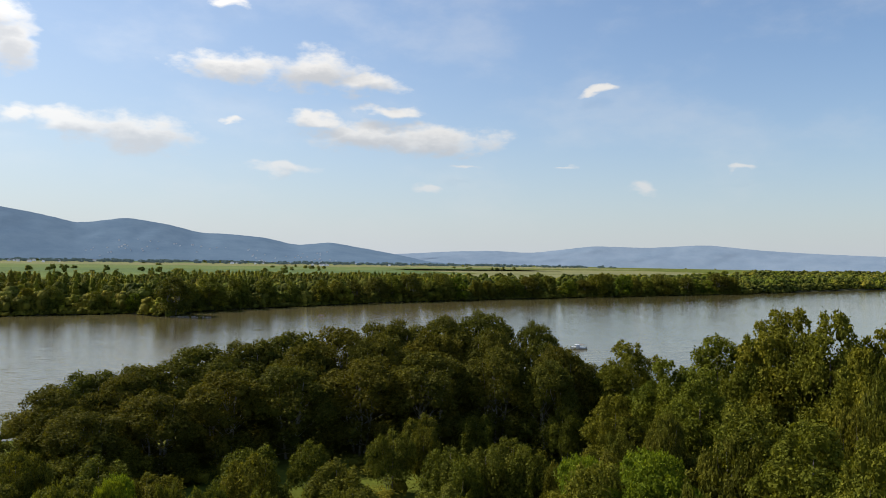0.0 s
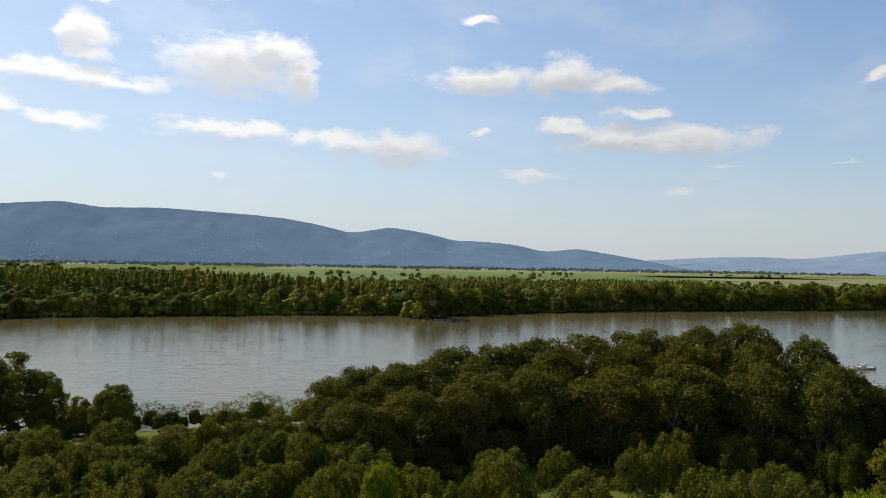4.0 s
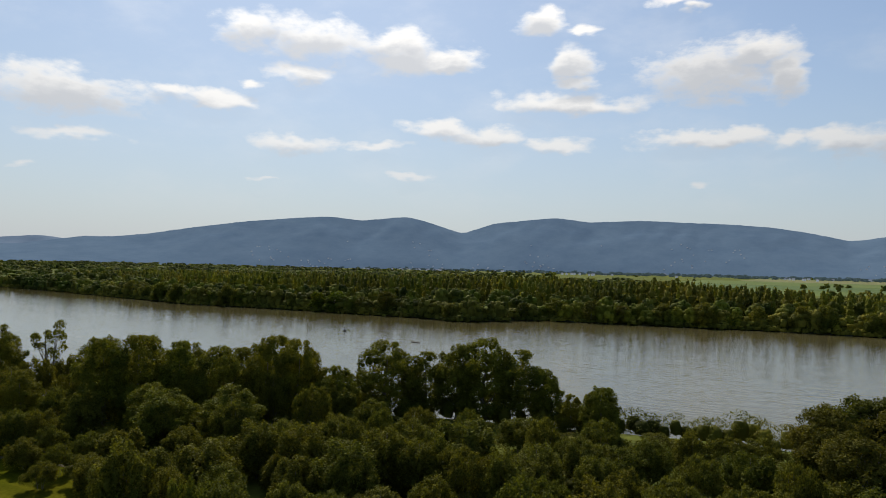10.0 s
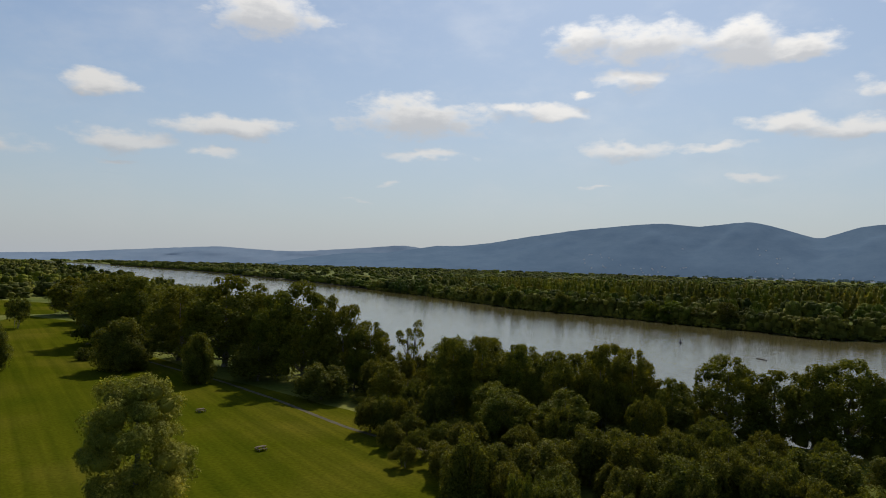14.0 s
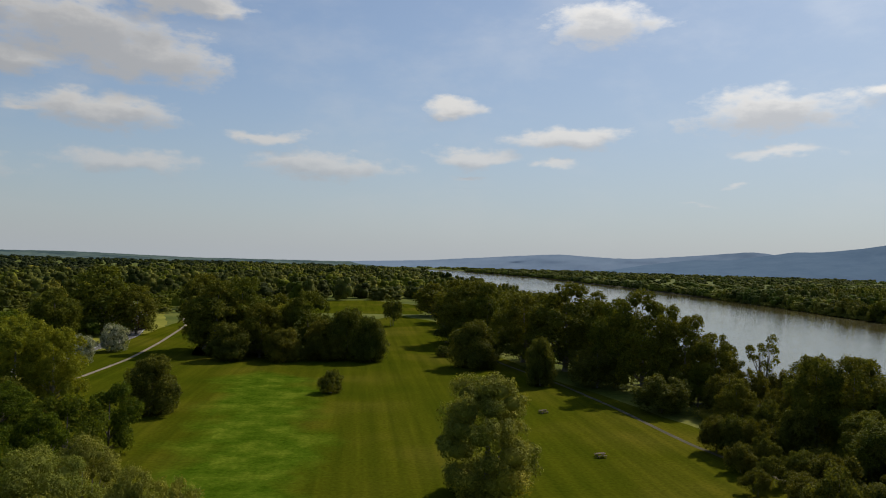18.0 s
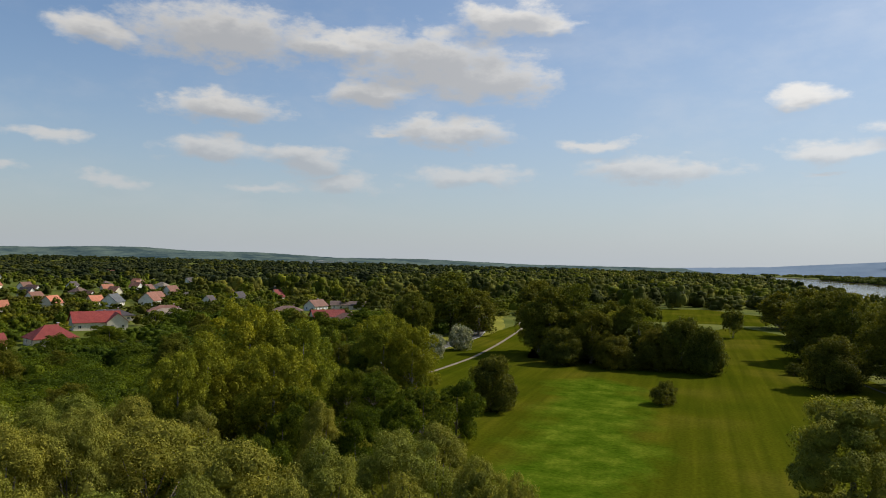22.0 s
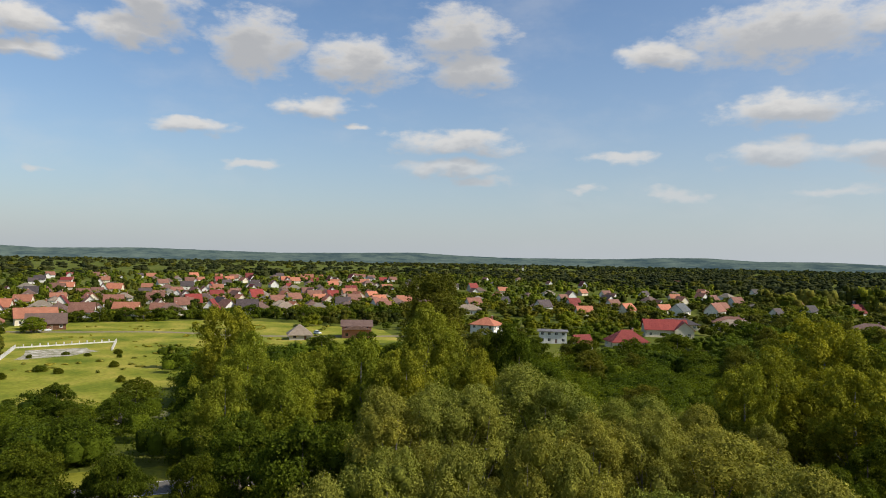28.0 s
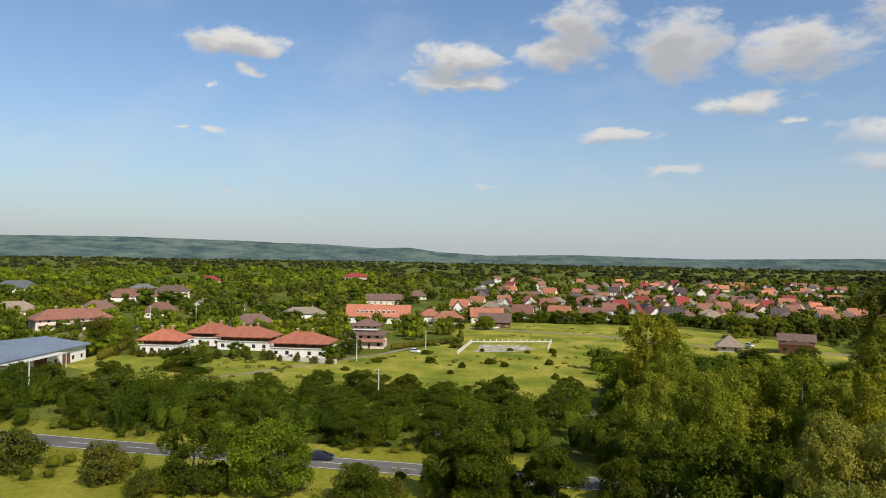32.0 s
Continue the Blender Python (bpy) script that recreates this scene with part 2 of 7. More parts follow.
def surface(name, stops, scale, rough=0.85, fine=None, bump=0.0, stretch=(1, 1, 1), spec=0.05):
    """A dull surface whose colour wanders between stops, with a finer grain on top."""
    m, tree, bsdf = material(name)
    col = ramp(tree, grain(tree, scale, 4, stretch), stops)
    if fine:
        f = grain(tree, fine, 5, stretch)
        col = mixed(tree, 0.55, col, ramp(tree, f, [(0.3, (0.35, 0.35, 0.35)), (0.7, (0.75, 0.75, 0.75))]), "OVERLAY")
        if bump:
            relief(tree, bsdf, f, bump, 0.1)
    tree.links.new(col, bsdf.inputs["Base Color"])
    bsdf.inputs["Roughness"].default_value, bsdf.inputs["Specular IOR Level"].default_value = rough, spec
    return m


def leafage(name, dark, light, through_light=0.3, gloss=0.75, hue=0.12, fuzz=0.0):
    """Leaves: each spray has its own tone, each tree its own cast, and light shines through."""
    m, tree, bsdf = material(name)
    geo = tree.nodes.new("ShaderNodeNewGeometry")
    info = tree.nodes.new("ShaderNodeObjectInfo")
    col = ramp(tree, geo.outputs["Random Per Island"], [(0.0, tuple(c * 0.85 for c in dark)), (0.75, light), (1.0, tuple(c * 1.25 for c in light))])
    tint = ramp(tree, info.outputs["Random"], [(0.0, (1 - hue, 1.0 - hue * 0.3, 1.0 - hue)), (0.5, (1, 1, 1)), (1.0, (1 + hue, 1 + hue * 0.25, 1 - hue))])
    col = mixed(tree, 1.0, col, tint, "MULTIPLY")
    patch = ramp(tree, grain(tree, 0.35, 2), [(0.3, (0.78, 0.8, 0.78)), (0.7, (1.15, 1.12, 1.05))])
    col = mixed(tree, 1.0, col, patch, "MULTIPLY")
    stand = ramp(tree, grain(tree, 0.045, 2), [(0.34, (0.62, 0.7, 0.75)), (0.5, (1, 1, 1)), (0.66, (1.4, 1.28, 1.1))])
    col = mixed(tree, 1.0, col, stand, "MULTIPLY")
    region = ramp(tree, grain(tree, 0.007, 3), [(0.35, (0.7, 0.75, 0.85)), (0.65, (1.3, 1.22, 1.05))])
    col = mixed(tree, 1.0, col, region, "MULTIPLY")
    tree.links.new(col, bsdf.inputs["Base Color"])
    bsdf.inputs["Roughness"].default_value, bsdf.inputs["Specular IOR Level"].default_value = gloss, 0.06
    if fuzz:
        relief(tree, bsdf, grain(tree, fuzz, 5, rough=0.7), 1.0, 0.9 / fuzz)
    thin = tree.nodes.new("ShaderNodeBsdfTranslucent")
    warm = mixed(tree, 1.0, col, (1.25, 1.2, 0.5), "MULTIPLY")
    tree.links.new(warm, thin.inputs["Color"])
    both = tree.nodes.new("ShaderNodeMixShader")
    both.inputs[0].default_value = through_light
    tree.links.new(bsdf.outputs[0], both.inputs[1])
    tree.links.new(thin.outputs[0], both.inputs[2])
    out = [n for n in tree.nodes if n.type == "OUTPUT_MATERIAL"][0]
    tree.links.new(both.outputs[0], out.inputs["Surface"])
    return m


LEAF = {
    "poplar": leafage("poplar_leaves", (0.094, 0.1, 0.01), (0.168, 0.168, 0.02)),
    # Poplar leaves again, with the brightness of the sunlit side put into the colour.
    "aspen": leafage("sunlit_tone_poplar_leaves", (0.17, 0.19, 0.014), (0.275, 0.285, 0.028), 0.35),
    "grove": leafage("grove_leaves", (0.066, 0.067, 0.008), (0.12, 0.115, 0.018)),
    "willow": leafage("willow_leaves", (0.18, 0.186, 0.026), (0.275, 0.272, 0.048), 0.28),
    "wood": leafage("wide_woods_leaves", (0.046, 0.057, 0.008), (0.095, 0.105, 0.016), fuzz=0.8),
    "locust": leafage("locust_leaves", (0.062, 0.086, 0.007), (0.135, 0.168, 0.014), 0.35, fuzz=1.0),
    "garden": leafage("garden_leaves", (0.082, 0.106, 0.009), (0.17, 0.19, 0.018), 0.35, fuzz=1.0),
    "lime": leafage("lime_leaves", (0.11, 0.15, 0.010), (0.21, 0.25, 0.018), 0.4),
    "shrub": leafage("shrub_leaves", (0.076, 0.08, 0.009), (0.155, 0.152, 0.022), 0.32),
    "blossom": leafage("blossom_and_leaves", (0.06, 0.1, 0.03), (0.42, 0.44, 0.36)),
    "far": leafage("far_woods_leaves", (0.088, 0.095, 0.016), (0.185, 0.188, 0.034), fuzz=0.8),
    "plain": leafage("plain_woods_leaves", (0.026, 0.037, 0.014), (0.055, 0.068, 0.026), fuzz=0.5),
    "plantation": leafage("plantation_leaves", (0.085, 0.105, 0.012), (0.165, 0.185, 0.024), 0.25, fuzz=0.8),
    "tuft": leafage("tall_grass", (0.13, 0.15, 0.015), (0.26, 0.24, 0.04)),
    "copper": leafage("copper_leaves", (0.06, 0.02, 0.02), (0.12, 0.045, 0.03)),
    "yellow": leafage("yellow_leaves", (0.2, 0.2, 0.02), (0.36, 0.34, 0.03)),
}
BARK = surface("bark", [(0.3, (0.10, 0.085, 0.065)), (0.7, (0.22, 0.19, 0.155))], 1.5, 0.95, 9.0, 0.6, (1, 1, 0.25))
PALE_BARK = surface("pale_bark", [(0.3, (0.15, 0.135, 0.115)), (0.7, (0.27, 0.25, 0.21))], 1.5, 0.95, 9.0, 0.5, (1, 1, 0.3))
GROUND = surface("rough_ground", [(0.25, (0.045, 0.062, 0.009)), (0.5, (0.085, 0.1, 0.014)), (0.75, (0.16, 0.155, 0.035))], 0.02, 0.95, 0.6, 0.5)
MUD = surface("river_bank", [(0.3, (0.035, 0.04, 0.016)), (0.7, (0.09, 0.08, 0.04))], 0.08, 0.9, 1.2, 0.4)
PATH_DIRT = surface("path_gravel", [(0.3, (0.17, 0.138, 0.09)), (0.7, (0.26, 0.215, 0.15))], 0.3, 0.95, 4.0, 0.3)
# Path dirt with the shade of the riverside trees put into its colour.
TRODDEN_SHADE_TONE = surface("trodden_earth_shade_tone", [(0.3, (0.06, 0.055, 0.03)), (0.7, (0.11, 0.095, 0.058))], 0.3, 0.95, 4.0, 0.3)
ASPHALT = surface("worn_asphalt", [(0.3, (0.085, 0.078, 0.07)), (0.7, (0.135, 0.125, 0.11))], 0.08, 0.85, 3.0, 0.2)
LINE_PAINT = surface("line_paint", [(0.3, (0.55, 0.55, 0.52)), (0.7, (0.75, 0.75, 0.72))], 1.0, 0.7, 6.0)
SCRUB = surface("rough_field", [(0.3, (0.09, 0.12, 0.012)), (0.5, (0.19, 0.195, 0.024)), (0.7, (0.33, 0.27, 0.055))], 0.06, 0.95, 0.8, 0.8)


def mown_meadow():
    """Short grass with mowing tracks, and a strip of taller, greener grass."""
    m, tree, bsdf = material("mown_meadow")
    def calc(op, a, b):
        node = tree.nodes.new("ShaderNodeMath")
        node.operation = op
        for slot, value in ((0, a), (1, b)):
            if isinstance(value, (int, float)):
                node.inputs[slot].default_value = value
            else:
                tree.links.new(value, node.inputs[slot])
        return node.outputs[0]
    wide = ramp(tree, grain(tree, 0.022, 3), [(0.32, (0.042, 0.056, 0.003)), (0.5, (0.058, 0.066, 0.004)), (0.68, (0.088, 0.083, 0.009))])
    tracks = ramp(tree, grain(tree, 0.35, 3, (1, 0.03, 1)), [(0.35, (0.82, 0.85, 0.8)), (0.65, (1.2, 1.12, 1.05))])
    col = mixed(tree, 1.0, wide, tracks, "MULTIPLY")
    tc = tree.nodes.new("ShaderNodeTexCoord")
    xyz = tree.nodes.new("ShaderNodeSeparateXYZ")
    tree.links.new(tc.outputs["Object"], xyz.inputs[0])
    off = calc("ABSOLUTE", calc("ADD", calc("ADD", xyz.outputs[0], 17.0), calc("MULTIPLY", calc("SUBTRACT", xyz.outputs[1], 96.0), 0.08)), 0.0)
    off = calc("ADD", off, calc("MULTIPLY", calc("SUBTRACT", grain(tree, 0.06, 4), 0.5), 26.0))
    far_end = calc("MULTIPLY", calc("MAXIMUM", calc("SUBTRACT", xyz.outputs[1], 215.0), 0.0), 0.8)
    band = ramp(tree, calc("MULTIPLY", calc("ADD", off, far_end), 0.04), [(0.28, (1, 1, 1)), (0.62, (0, 0, 0))])
    tufts = ramp(tree, grain(tree, 0.13, 8, rough=0.72), [(0.38, (0.036, 0.066, 0.003)), (0.5, (0.056, 0.09, 0.005)), (0.62, (0.1, 0.13, 0.01))])
    col = mixed(tree, band, col, tufts)
    fine = grain(tree, 1.4, 6)
    col = mixed(tree, 0.5, col, ramp(tree, fine, [(0.3, (0.3, 0.3, 0.3)), (0.7, (0.7, 0.7, 0.7))]), "OVERLAY")
    tree.links.new(col, bsdf.inputs["Base Color"])
    relief(tree, bsdf, fine, 0.3, 0.12)
    bsdf.inputs["Roughness"].default_value, bsdf.inputs["Specular IOR Level"].default_value = 1.0, 0.0
    return m


MEADOW = mown_meadow()
LUSH = surface("lush_grass", [(0.3, (0.125, 0.128, 0.012)), (0.5, (0.17, 0.165, 0.02)), (0.7, (0.24, 0.22, 0.033))], 0.06, 0.9, 0.9, 0.7)
CROP = {
    "green": surface("green_crop", [(0.3, (0.085, 0.12, 0.03)), (0.7, (0.125, 0.155, 0.045))], 0.01, 0.9, 0.2),
    "deep": surface("deep_green_crop", [(0.3, (0.065, 0.1, 0.03)), (0.7, (0.1, 0.135, 0.045))], 0.01, 0.9, 0.2),
    "gold": surface("ripening_crop", [(0.3, (0.13, 0.135, 0.055)), (0.7, (0.19, 0.18, 0.08))], 0.01, 0.9, 0.2),
}


def river_water():
    m, tree, bsdf = material("river_water")
    silt = ramp(tree, grain(tree, 0.006, 3, (1, 0.35, 1)), [(0.3, (0.07, 0.06, 0.024)), (0.7, (0.105, 0.088, 0.038))])
    tree.links.new(silt, bsdf.inputs["Base Color"])
    calm = grain(tree, 0.012, 3, (1, 0.4, 1))
    rough = ramp(tree, calm, [(0.35, (0.03, 0.03, 0.03)), (0.65, (0.1, 0.1, 0.1))])
    tree.links.new(rough, bsdf.inputs["Roughness"])
    bsdf.inputs["IOR"].default_value = 1.33
    bsdf.inputs["Specular IOR Level"].default_value = 0.5
    swell, ripple = grain(tree, 0.3, 3, (1, 0.2, 1)), grain(tree, 1.3, 3, (1, 0.25, 1))
    h = tree.nodes.new("ShaderNodeMath")
    h.operation = "MULTIPLY_ADD"
    tree.links.new(ripple, h.inputs[0])
    h.inputs[1].default_value = 0.25
    tree.links.new(swell, h.inputs[2])
    relief(tree, bsdf, h.outputs[0], 0.5, 0.4)
    return m


WATER = river_water()


# Haze is put into the base colour, and a faint glow lifts it further.
def haze_painted(name, low, high, glow, stretch=(1, 1, 1.5), spread=0.2):
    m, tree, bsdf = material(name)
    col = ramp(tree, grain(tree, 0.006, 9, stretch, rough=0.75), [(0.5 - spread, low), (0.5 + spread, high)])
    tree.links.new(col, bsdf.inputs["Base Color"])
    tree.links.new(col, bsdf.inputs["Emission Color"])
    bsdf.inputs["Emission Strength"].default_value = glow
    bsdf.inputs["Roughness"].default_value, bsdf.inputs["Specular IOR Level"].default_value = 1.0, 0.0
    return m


HILLS = haze_painted("wooded_hills_in_haze", (0.064, 0.098, 0.142), (0.09, 0.128, 0.17), 0.55)
FAR_HILLS = haze_painted("far_hills_in_haze", (0.11, 0.15, 0.2), (0.15, 0.19, 0.24), 0.5)
# Foothill woods and village get their haze the same way: bluish colour and glow.
HAZY_WOODS = haze_painted("foothill_woods_in_haze", (0.035, 0.055, 0.062), (0.07, 0.095, 0.088), 0.5)
HAZY_WALL = haze_painted("village_walls_in_haze", (0.2, 0.24, 0.28), (0.34, 0.37, 0.4), 0.6)
HAZY_ROOF = haze_painted("village_roofs_in_haze", (0.11, 0.12, 0.15), (0.17, 0.17, 0.19), 0.75)
WEST_HILLS = haze_painted("low_hills_in_haze", (0.03, 0.05, 0.056), (0.092, 0.12, 0.1), 0.35, (1, 1, 6), 0.12)

# ---- the ground, the river and the hills round them ----
def mesh_object(name, verts, faces, mats, parent=None, smooth=False, index=None):
    me = bpy.data.meshes.new(name)
    me.from_pydata([tuple(v) for v in verts], [], [tuple(f) for f in faces])
    for m in mats if isinstance(mats, (list, tuple)) else [mats]:
        me.materials.append(m)
    if index is not None:
        me.polygons.foreach_set("material_index", index)
    if smooth:
        me.polygons.foreach_set("use_smooth", [True] * len(me.polygons))
    me.update()
    ob = new(name, me)
    if parent:
        ob.parent = parent
    return ob


def near_bank(y):
    """x of the waterline on the meadow's side."""
    return np.interp(y, [-4900, -2500, -1200, -700, -300, -113, -60, 20, 81, 185, 320, 500, 1800, 2600, 3400, 4900],
                     [1500, 950, 420, 215, 160, 158, 165, 166, 152, 112, 118, 135, 178, 190, 60, -420])


def far_bank(y):
    """x of the waterline on the other side."""
    return np.interp(y, [-4900, -2500, -1209, -761, -470, -258, -109, -75, -56, -35, 35, 100, 190, 225, 260, 400, 480, 720, 1060, 2060, 3300, 4900],
                     [1900, 1300, 694, 622, 601, 571, 522, 505, 464, 503, 500, 488, 470, 418, 428, 424, 412, 454, 491, 545, 460, -60])


LEVEL = -3.0  # of the water
ys = np.concatenate([np.linspace(-4900, -1300, 40), np.linspace(-1250, 900, 260), np.linspace(930, 4900, 70)])
cross = []
for y in ys:
    a, b = near_bank(y), far_bank(y)
    wob = noise.noise((0, y * 0.03, 0)) * 3
    west = [-4900, -3000, -1500, -800, -400, -200, -100, 0]
    row = [(min(x, a - 40 - 5 * (8 - i)), 0.0) for i, x in enumerate(west)]
    row += [(a - 9, 0.0), (a - 3 + wob * 0.3, -2.2), (a + 4, -4.0), ((a + b) / 2, -7.0), (b - 5, -4.2), (b + 2 + wob * 0.3, -2.4), (b + 9, -0.4), (b + 20, 0.0)]
    row += [(max(x, b + 30 + 5 * i), 0.0) for i, x in enumerate((600, 700, 900, 1200, 1600, 2200, 3000, 4900))]
    cross.append([(x, y, z) for x, z in row])
cols = len(cross[0])
gv = [v for row in cross for v in row]
gf = [(i * cols + j, i * cols + j + 1, (i + 1) * cols + j + 1, (i + 1) * cols + j) for i in range(len(ys) - 1) for j in range(cols - 1)]
gm = [1 if 8 <= k % (cols - 1) <= 13 else 0 for k in range(len(gf))]
tagged(mesh_object("ground", gv, gf, [GROUND, MUD], index=gm), "flat green flood plain with grassy and muddy river banks", "ground", kind="structure")

wv, wf = [], []
for i, y in enumerate(ys):
    a, b = near_bank(y), far_bank(y)
    wv += [(a - 6 + (b - a + 11) * k / 6, y, LEVEL) for k in range(7)]
    if i:
        wf += [((i - 1) * 7 + k, (i - 1) * 7 + k + 1, i * 7 + k + 1, i * 7 + k) for k in range(6)]
tagged(mesh_object("water", wv, wf, WATER), "wide brown river with slow ripples and sky shine", "river", kind="structure")


def ribbon(name, centre, width, z, mat, step=4.0, rag=0.0):
    """A strip of even width along a line of points, its edges a little ragged."""
    pts = []
    for (x0, y0), (x1, y1) in zip(centre, centre[1:]):
        n = max(1, int(math.hypot(x1 - x0, y1 - y0) / step))
        pts += [(x0 + (x1 - x0) * k / n, y0 + (y1 - y0) * k / n) for k in range(n)]
    pts.append(centre[-1])
    p = np.array(pts)
    for _ in range(6):
        p[1:-1] = (p[:-2] + 2 * p[1:-1] + p[2:]) / 4
    d = np.gradient(p, axis=0)
    d /= np.linalg.norm(d, axis=1)[:, None]
    side = np.stack([-d[:, 1], d[:, 0]], 1) * width / 2
    v = []
    for q, s in zip(p, side):
        k = 1 + rag * noise.noise((q[0] * 0.3, q[1] * 0.3, 1))
        j = 1 + rag * noise.noise((q[0] * 0.3, q[1] * 0.3, 9))
        v += [(*(q + s * k), z), (*(q - s * j), z)]
    f = [(2 * i, 2 * i + 1, 2 * i + 3, 2 * i + 2) for i in range(len(p) - 1)]
    return mesh_object(name, v, f, mat), p, side


def sheet(name, corners, z, mat, step=8.0, rag=2.0):
    """A flat patch of ground inside a ring of corners, with an uneven edge."""
    ring = []
    for (x0, y0), (x1, y1) in zip(corners, corners[1:] + corners[:1]):
        n = max(1, int(math.hypot(x1 - x0, y1 - y0) / step))
        ring += [(x0 + (x1 - x0) * k / n, y0 + (y1 - y0) * k / n) for k in range(n)]
    out = [(x + rag * noise.noise((x * 0.06, y * 0.06, 3)), y + rag * noise.noise((x * 0.06, y * 0.06, 7)), z) for x, y in ring]
    bm = bmesh.new()
    bmesh.ops.triangulate(bm, faces=[bm.faces.new([bm.verts.new(v) for v in out])])
    me = bpy.data.meshes.new(name)
    bm.to_mesh(me)
    bm.free()
    me.materials.append(mat)
    return new(name, me)


tagged(sheet("meadow", [(-60, 60), (-20, 40), (60, 55), (84, 90), (82, 130), (76, 155), (62, 215), (50, 300), (46, 420), (25, 470), (5, 420), (2, 300), (-8, 262), (-60, 262), (-70, 330), (-84, 420), (-98, 420), (-95, 300), (-92, 200), (-75, 150)], 0.03, MEADOW),
       "mown green meadow with pale mowing tracks", "meadow", kind="structure")
tagged(sheet("glade", [(-60, 470), (40, 480), (60, 560), (10, 640), (-70, 600)], 0.05, MEADOW), "far sunny glade between the woods", "meadow", kind="structure")
tagged(sheet("verge", [(-112, -170), (-60, -120), (-78, -20), (-72, 8), (-88, 20), (-108, 10), (-109, -60)], 0.03, LUSH), "green grass verge along the road", "grass", kind="structure")
tagged(sheet("rough_field", [(-150, -50), (-180, -100), (-205, -150), (-228, -150), (-236, -70), (-262, -50), (-300, -30), (-400, -60), (-400, 70), (-330, 130), (-280, 120), (-262, 60), (-230, 40), (-190, 10), (-160, -20)], 0.04, SCRUB), "rough sunlit field of tall yellow-green grass", "field", kind="structure")
tagged(sheet("clearing", [(-160, 2), (-172, 0), (-178, 12), (-165, 18)], 0.07, CROP["gold"], 3, 1.5), "small dry grassy clearing among the thicket", "grass", kind="structure")

path, _, _ = ribbon("footpath", [(74, 112), (68, 138), (66, 170), (61, 208), (54, 238), (44, 290)], 1.25, 0.06, TRODDEN_SHADE_TONE, 3, 0.3)
tagged(path, "trodden dirt path along the riverside trees, coloured dark as in shade", "path", kind="structure")
path, _, _ = ribbon("cycle_path", [(-90, 150), (-80, 205), (-78, 250), (-81, 298), (-89, 378), (-100, 412), (-96, 450)], 1.4, 0.06, PATH_DIRT, 4, 0.1)
tagged(path, "narrow pale cycle path curving across the grass", "path", kind="structure")
road, road_p, road_s = ribbon("road", [(-150, -330), (-138, -200), (-123, -95), (-119, -36), (-116, 10), (-108, 90), (-101, 200), (-99, 320), (-112, 380), (-134, 455), (-170, 540)], 6.8, 0.06, ASPHALT)
tagged(road, "two-lane grey asphalt road with worn surface", "road", kind="structure")
banks, _, _ = ribbon("road_verge", [tuple(q) for q in road_p[::4]], 24.0, 0.025, LUSH, 6, 0.15)
tagged(banks, "yellow-green grass along both sides of the road", "grass", kind="structure")
for k, off in ((0, 0.9), (1, -0.9)):
    edge, _, _ = ribbon("edge_line", [tuple(q + s * off) for q, s in zip(road_p, road_s)], 0.16, 0.075, LINE_PAINT)
    tagged(edge, "faded white line at the road's edge", "road marking", kind="structure")
dv, df = [], []
for i in range(0, len(road_p) - 1, 3):
    a, b = Vector((*road_p[i], 0.075)), Vector((*road_p[i + 1], 0.075))
    s = Vector((*road_s[i], 0)).normalized() * 0.08
    n = len(dv)
    dv += [a - s, a + s, b + s, b - s]
    df.append((n, n + 1, n + 2, n + 3))
tagged(mesh_object("centre_line", dv, df, LINE_PAINT), "dashed white centre line of the road", "road marking", kind="structure")
track, _, _ = ribbon("farm_track", [(-186, -100), (-200, -86), (-214, -80), (-236, -66), (-262, -52), (-290, -44)], 2.6, 0.07, PATH_DIRT, 4, 0.3)
tagged(track, "pale dirt track across the rough field", "track", kind="structure")
track, _, _ = ribbon("street", [(-372, -62), (-356, -14), (-345, 30), (-318, 60), (-300, 120), (-290, 170)], 5.0, 0.07, PATH_DIRT, 4, 0.1)
tagged(track, "pale gravel street along the houses", "street", kind="structure")

# fields beyond the river
for k, (x0, x1, y0, y1, kind) in enumerate(((1180, 1500, -700, 260, "green"), (1510, 1900, -900, 330, "deep"), (1910, 2500, -1500, 400, "green"), (1060, 1480, -1500, -720, "gold"),
                                           (1510, 2200, -2100, -930, "gold"), (2510, 3300, -2500, 300, "gold"), (1000, 1400, -2600, -1600, "green"), (3310, 3900, -2000, 500, "deep"))):
    tagged(sheet("crop_field", [(x0, y0), (x1, y0), (x1, y1), (x0, y1)], 0.2, CROP[kind], 60, 12), {"green": "broad light green crop field beyond the river", "deep": "broad deep green crop field beyond the river", "gold": "broad pale gold ripening crop field"}[kind], "field", kind="structure")


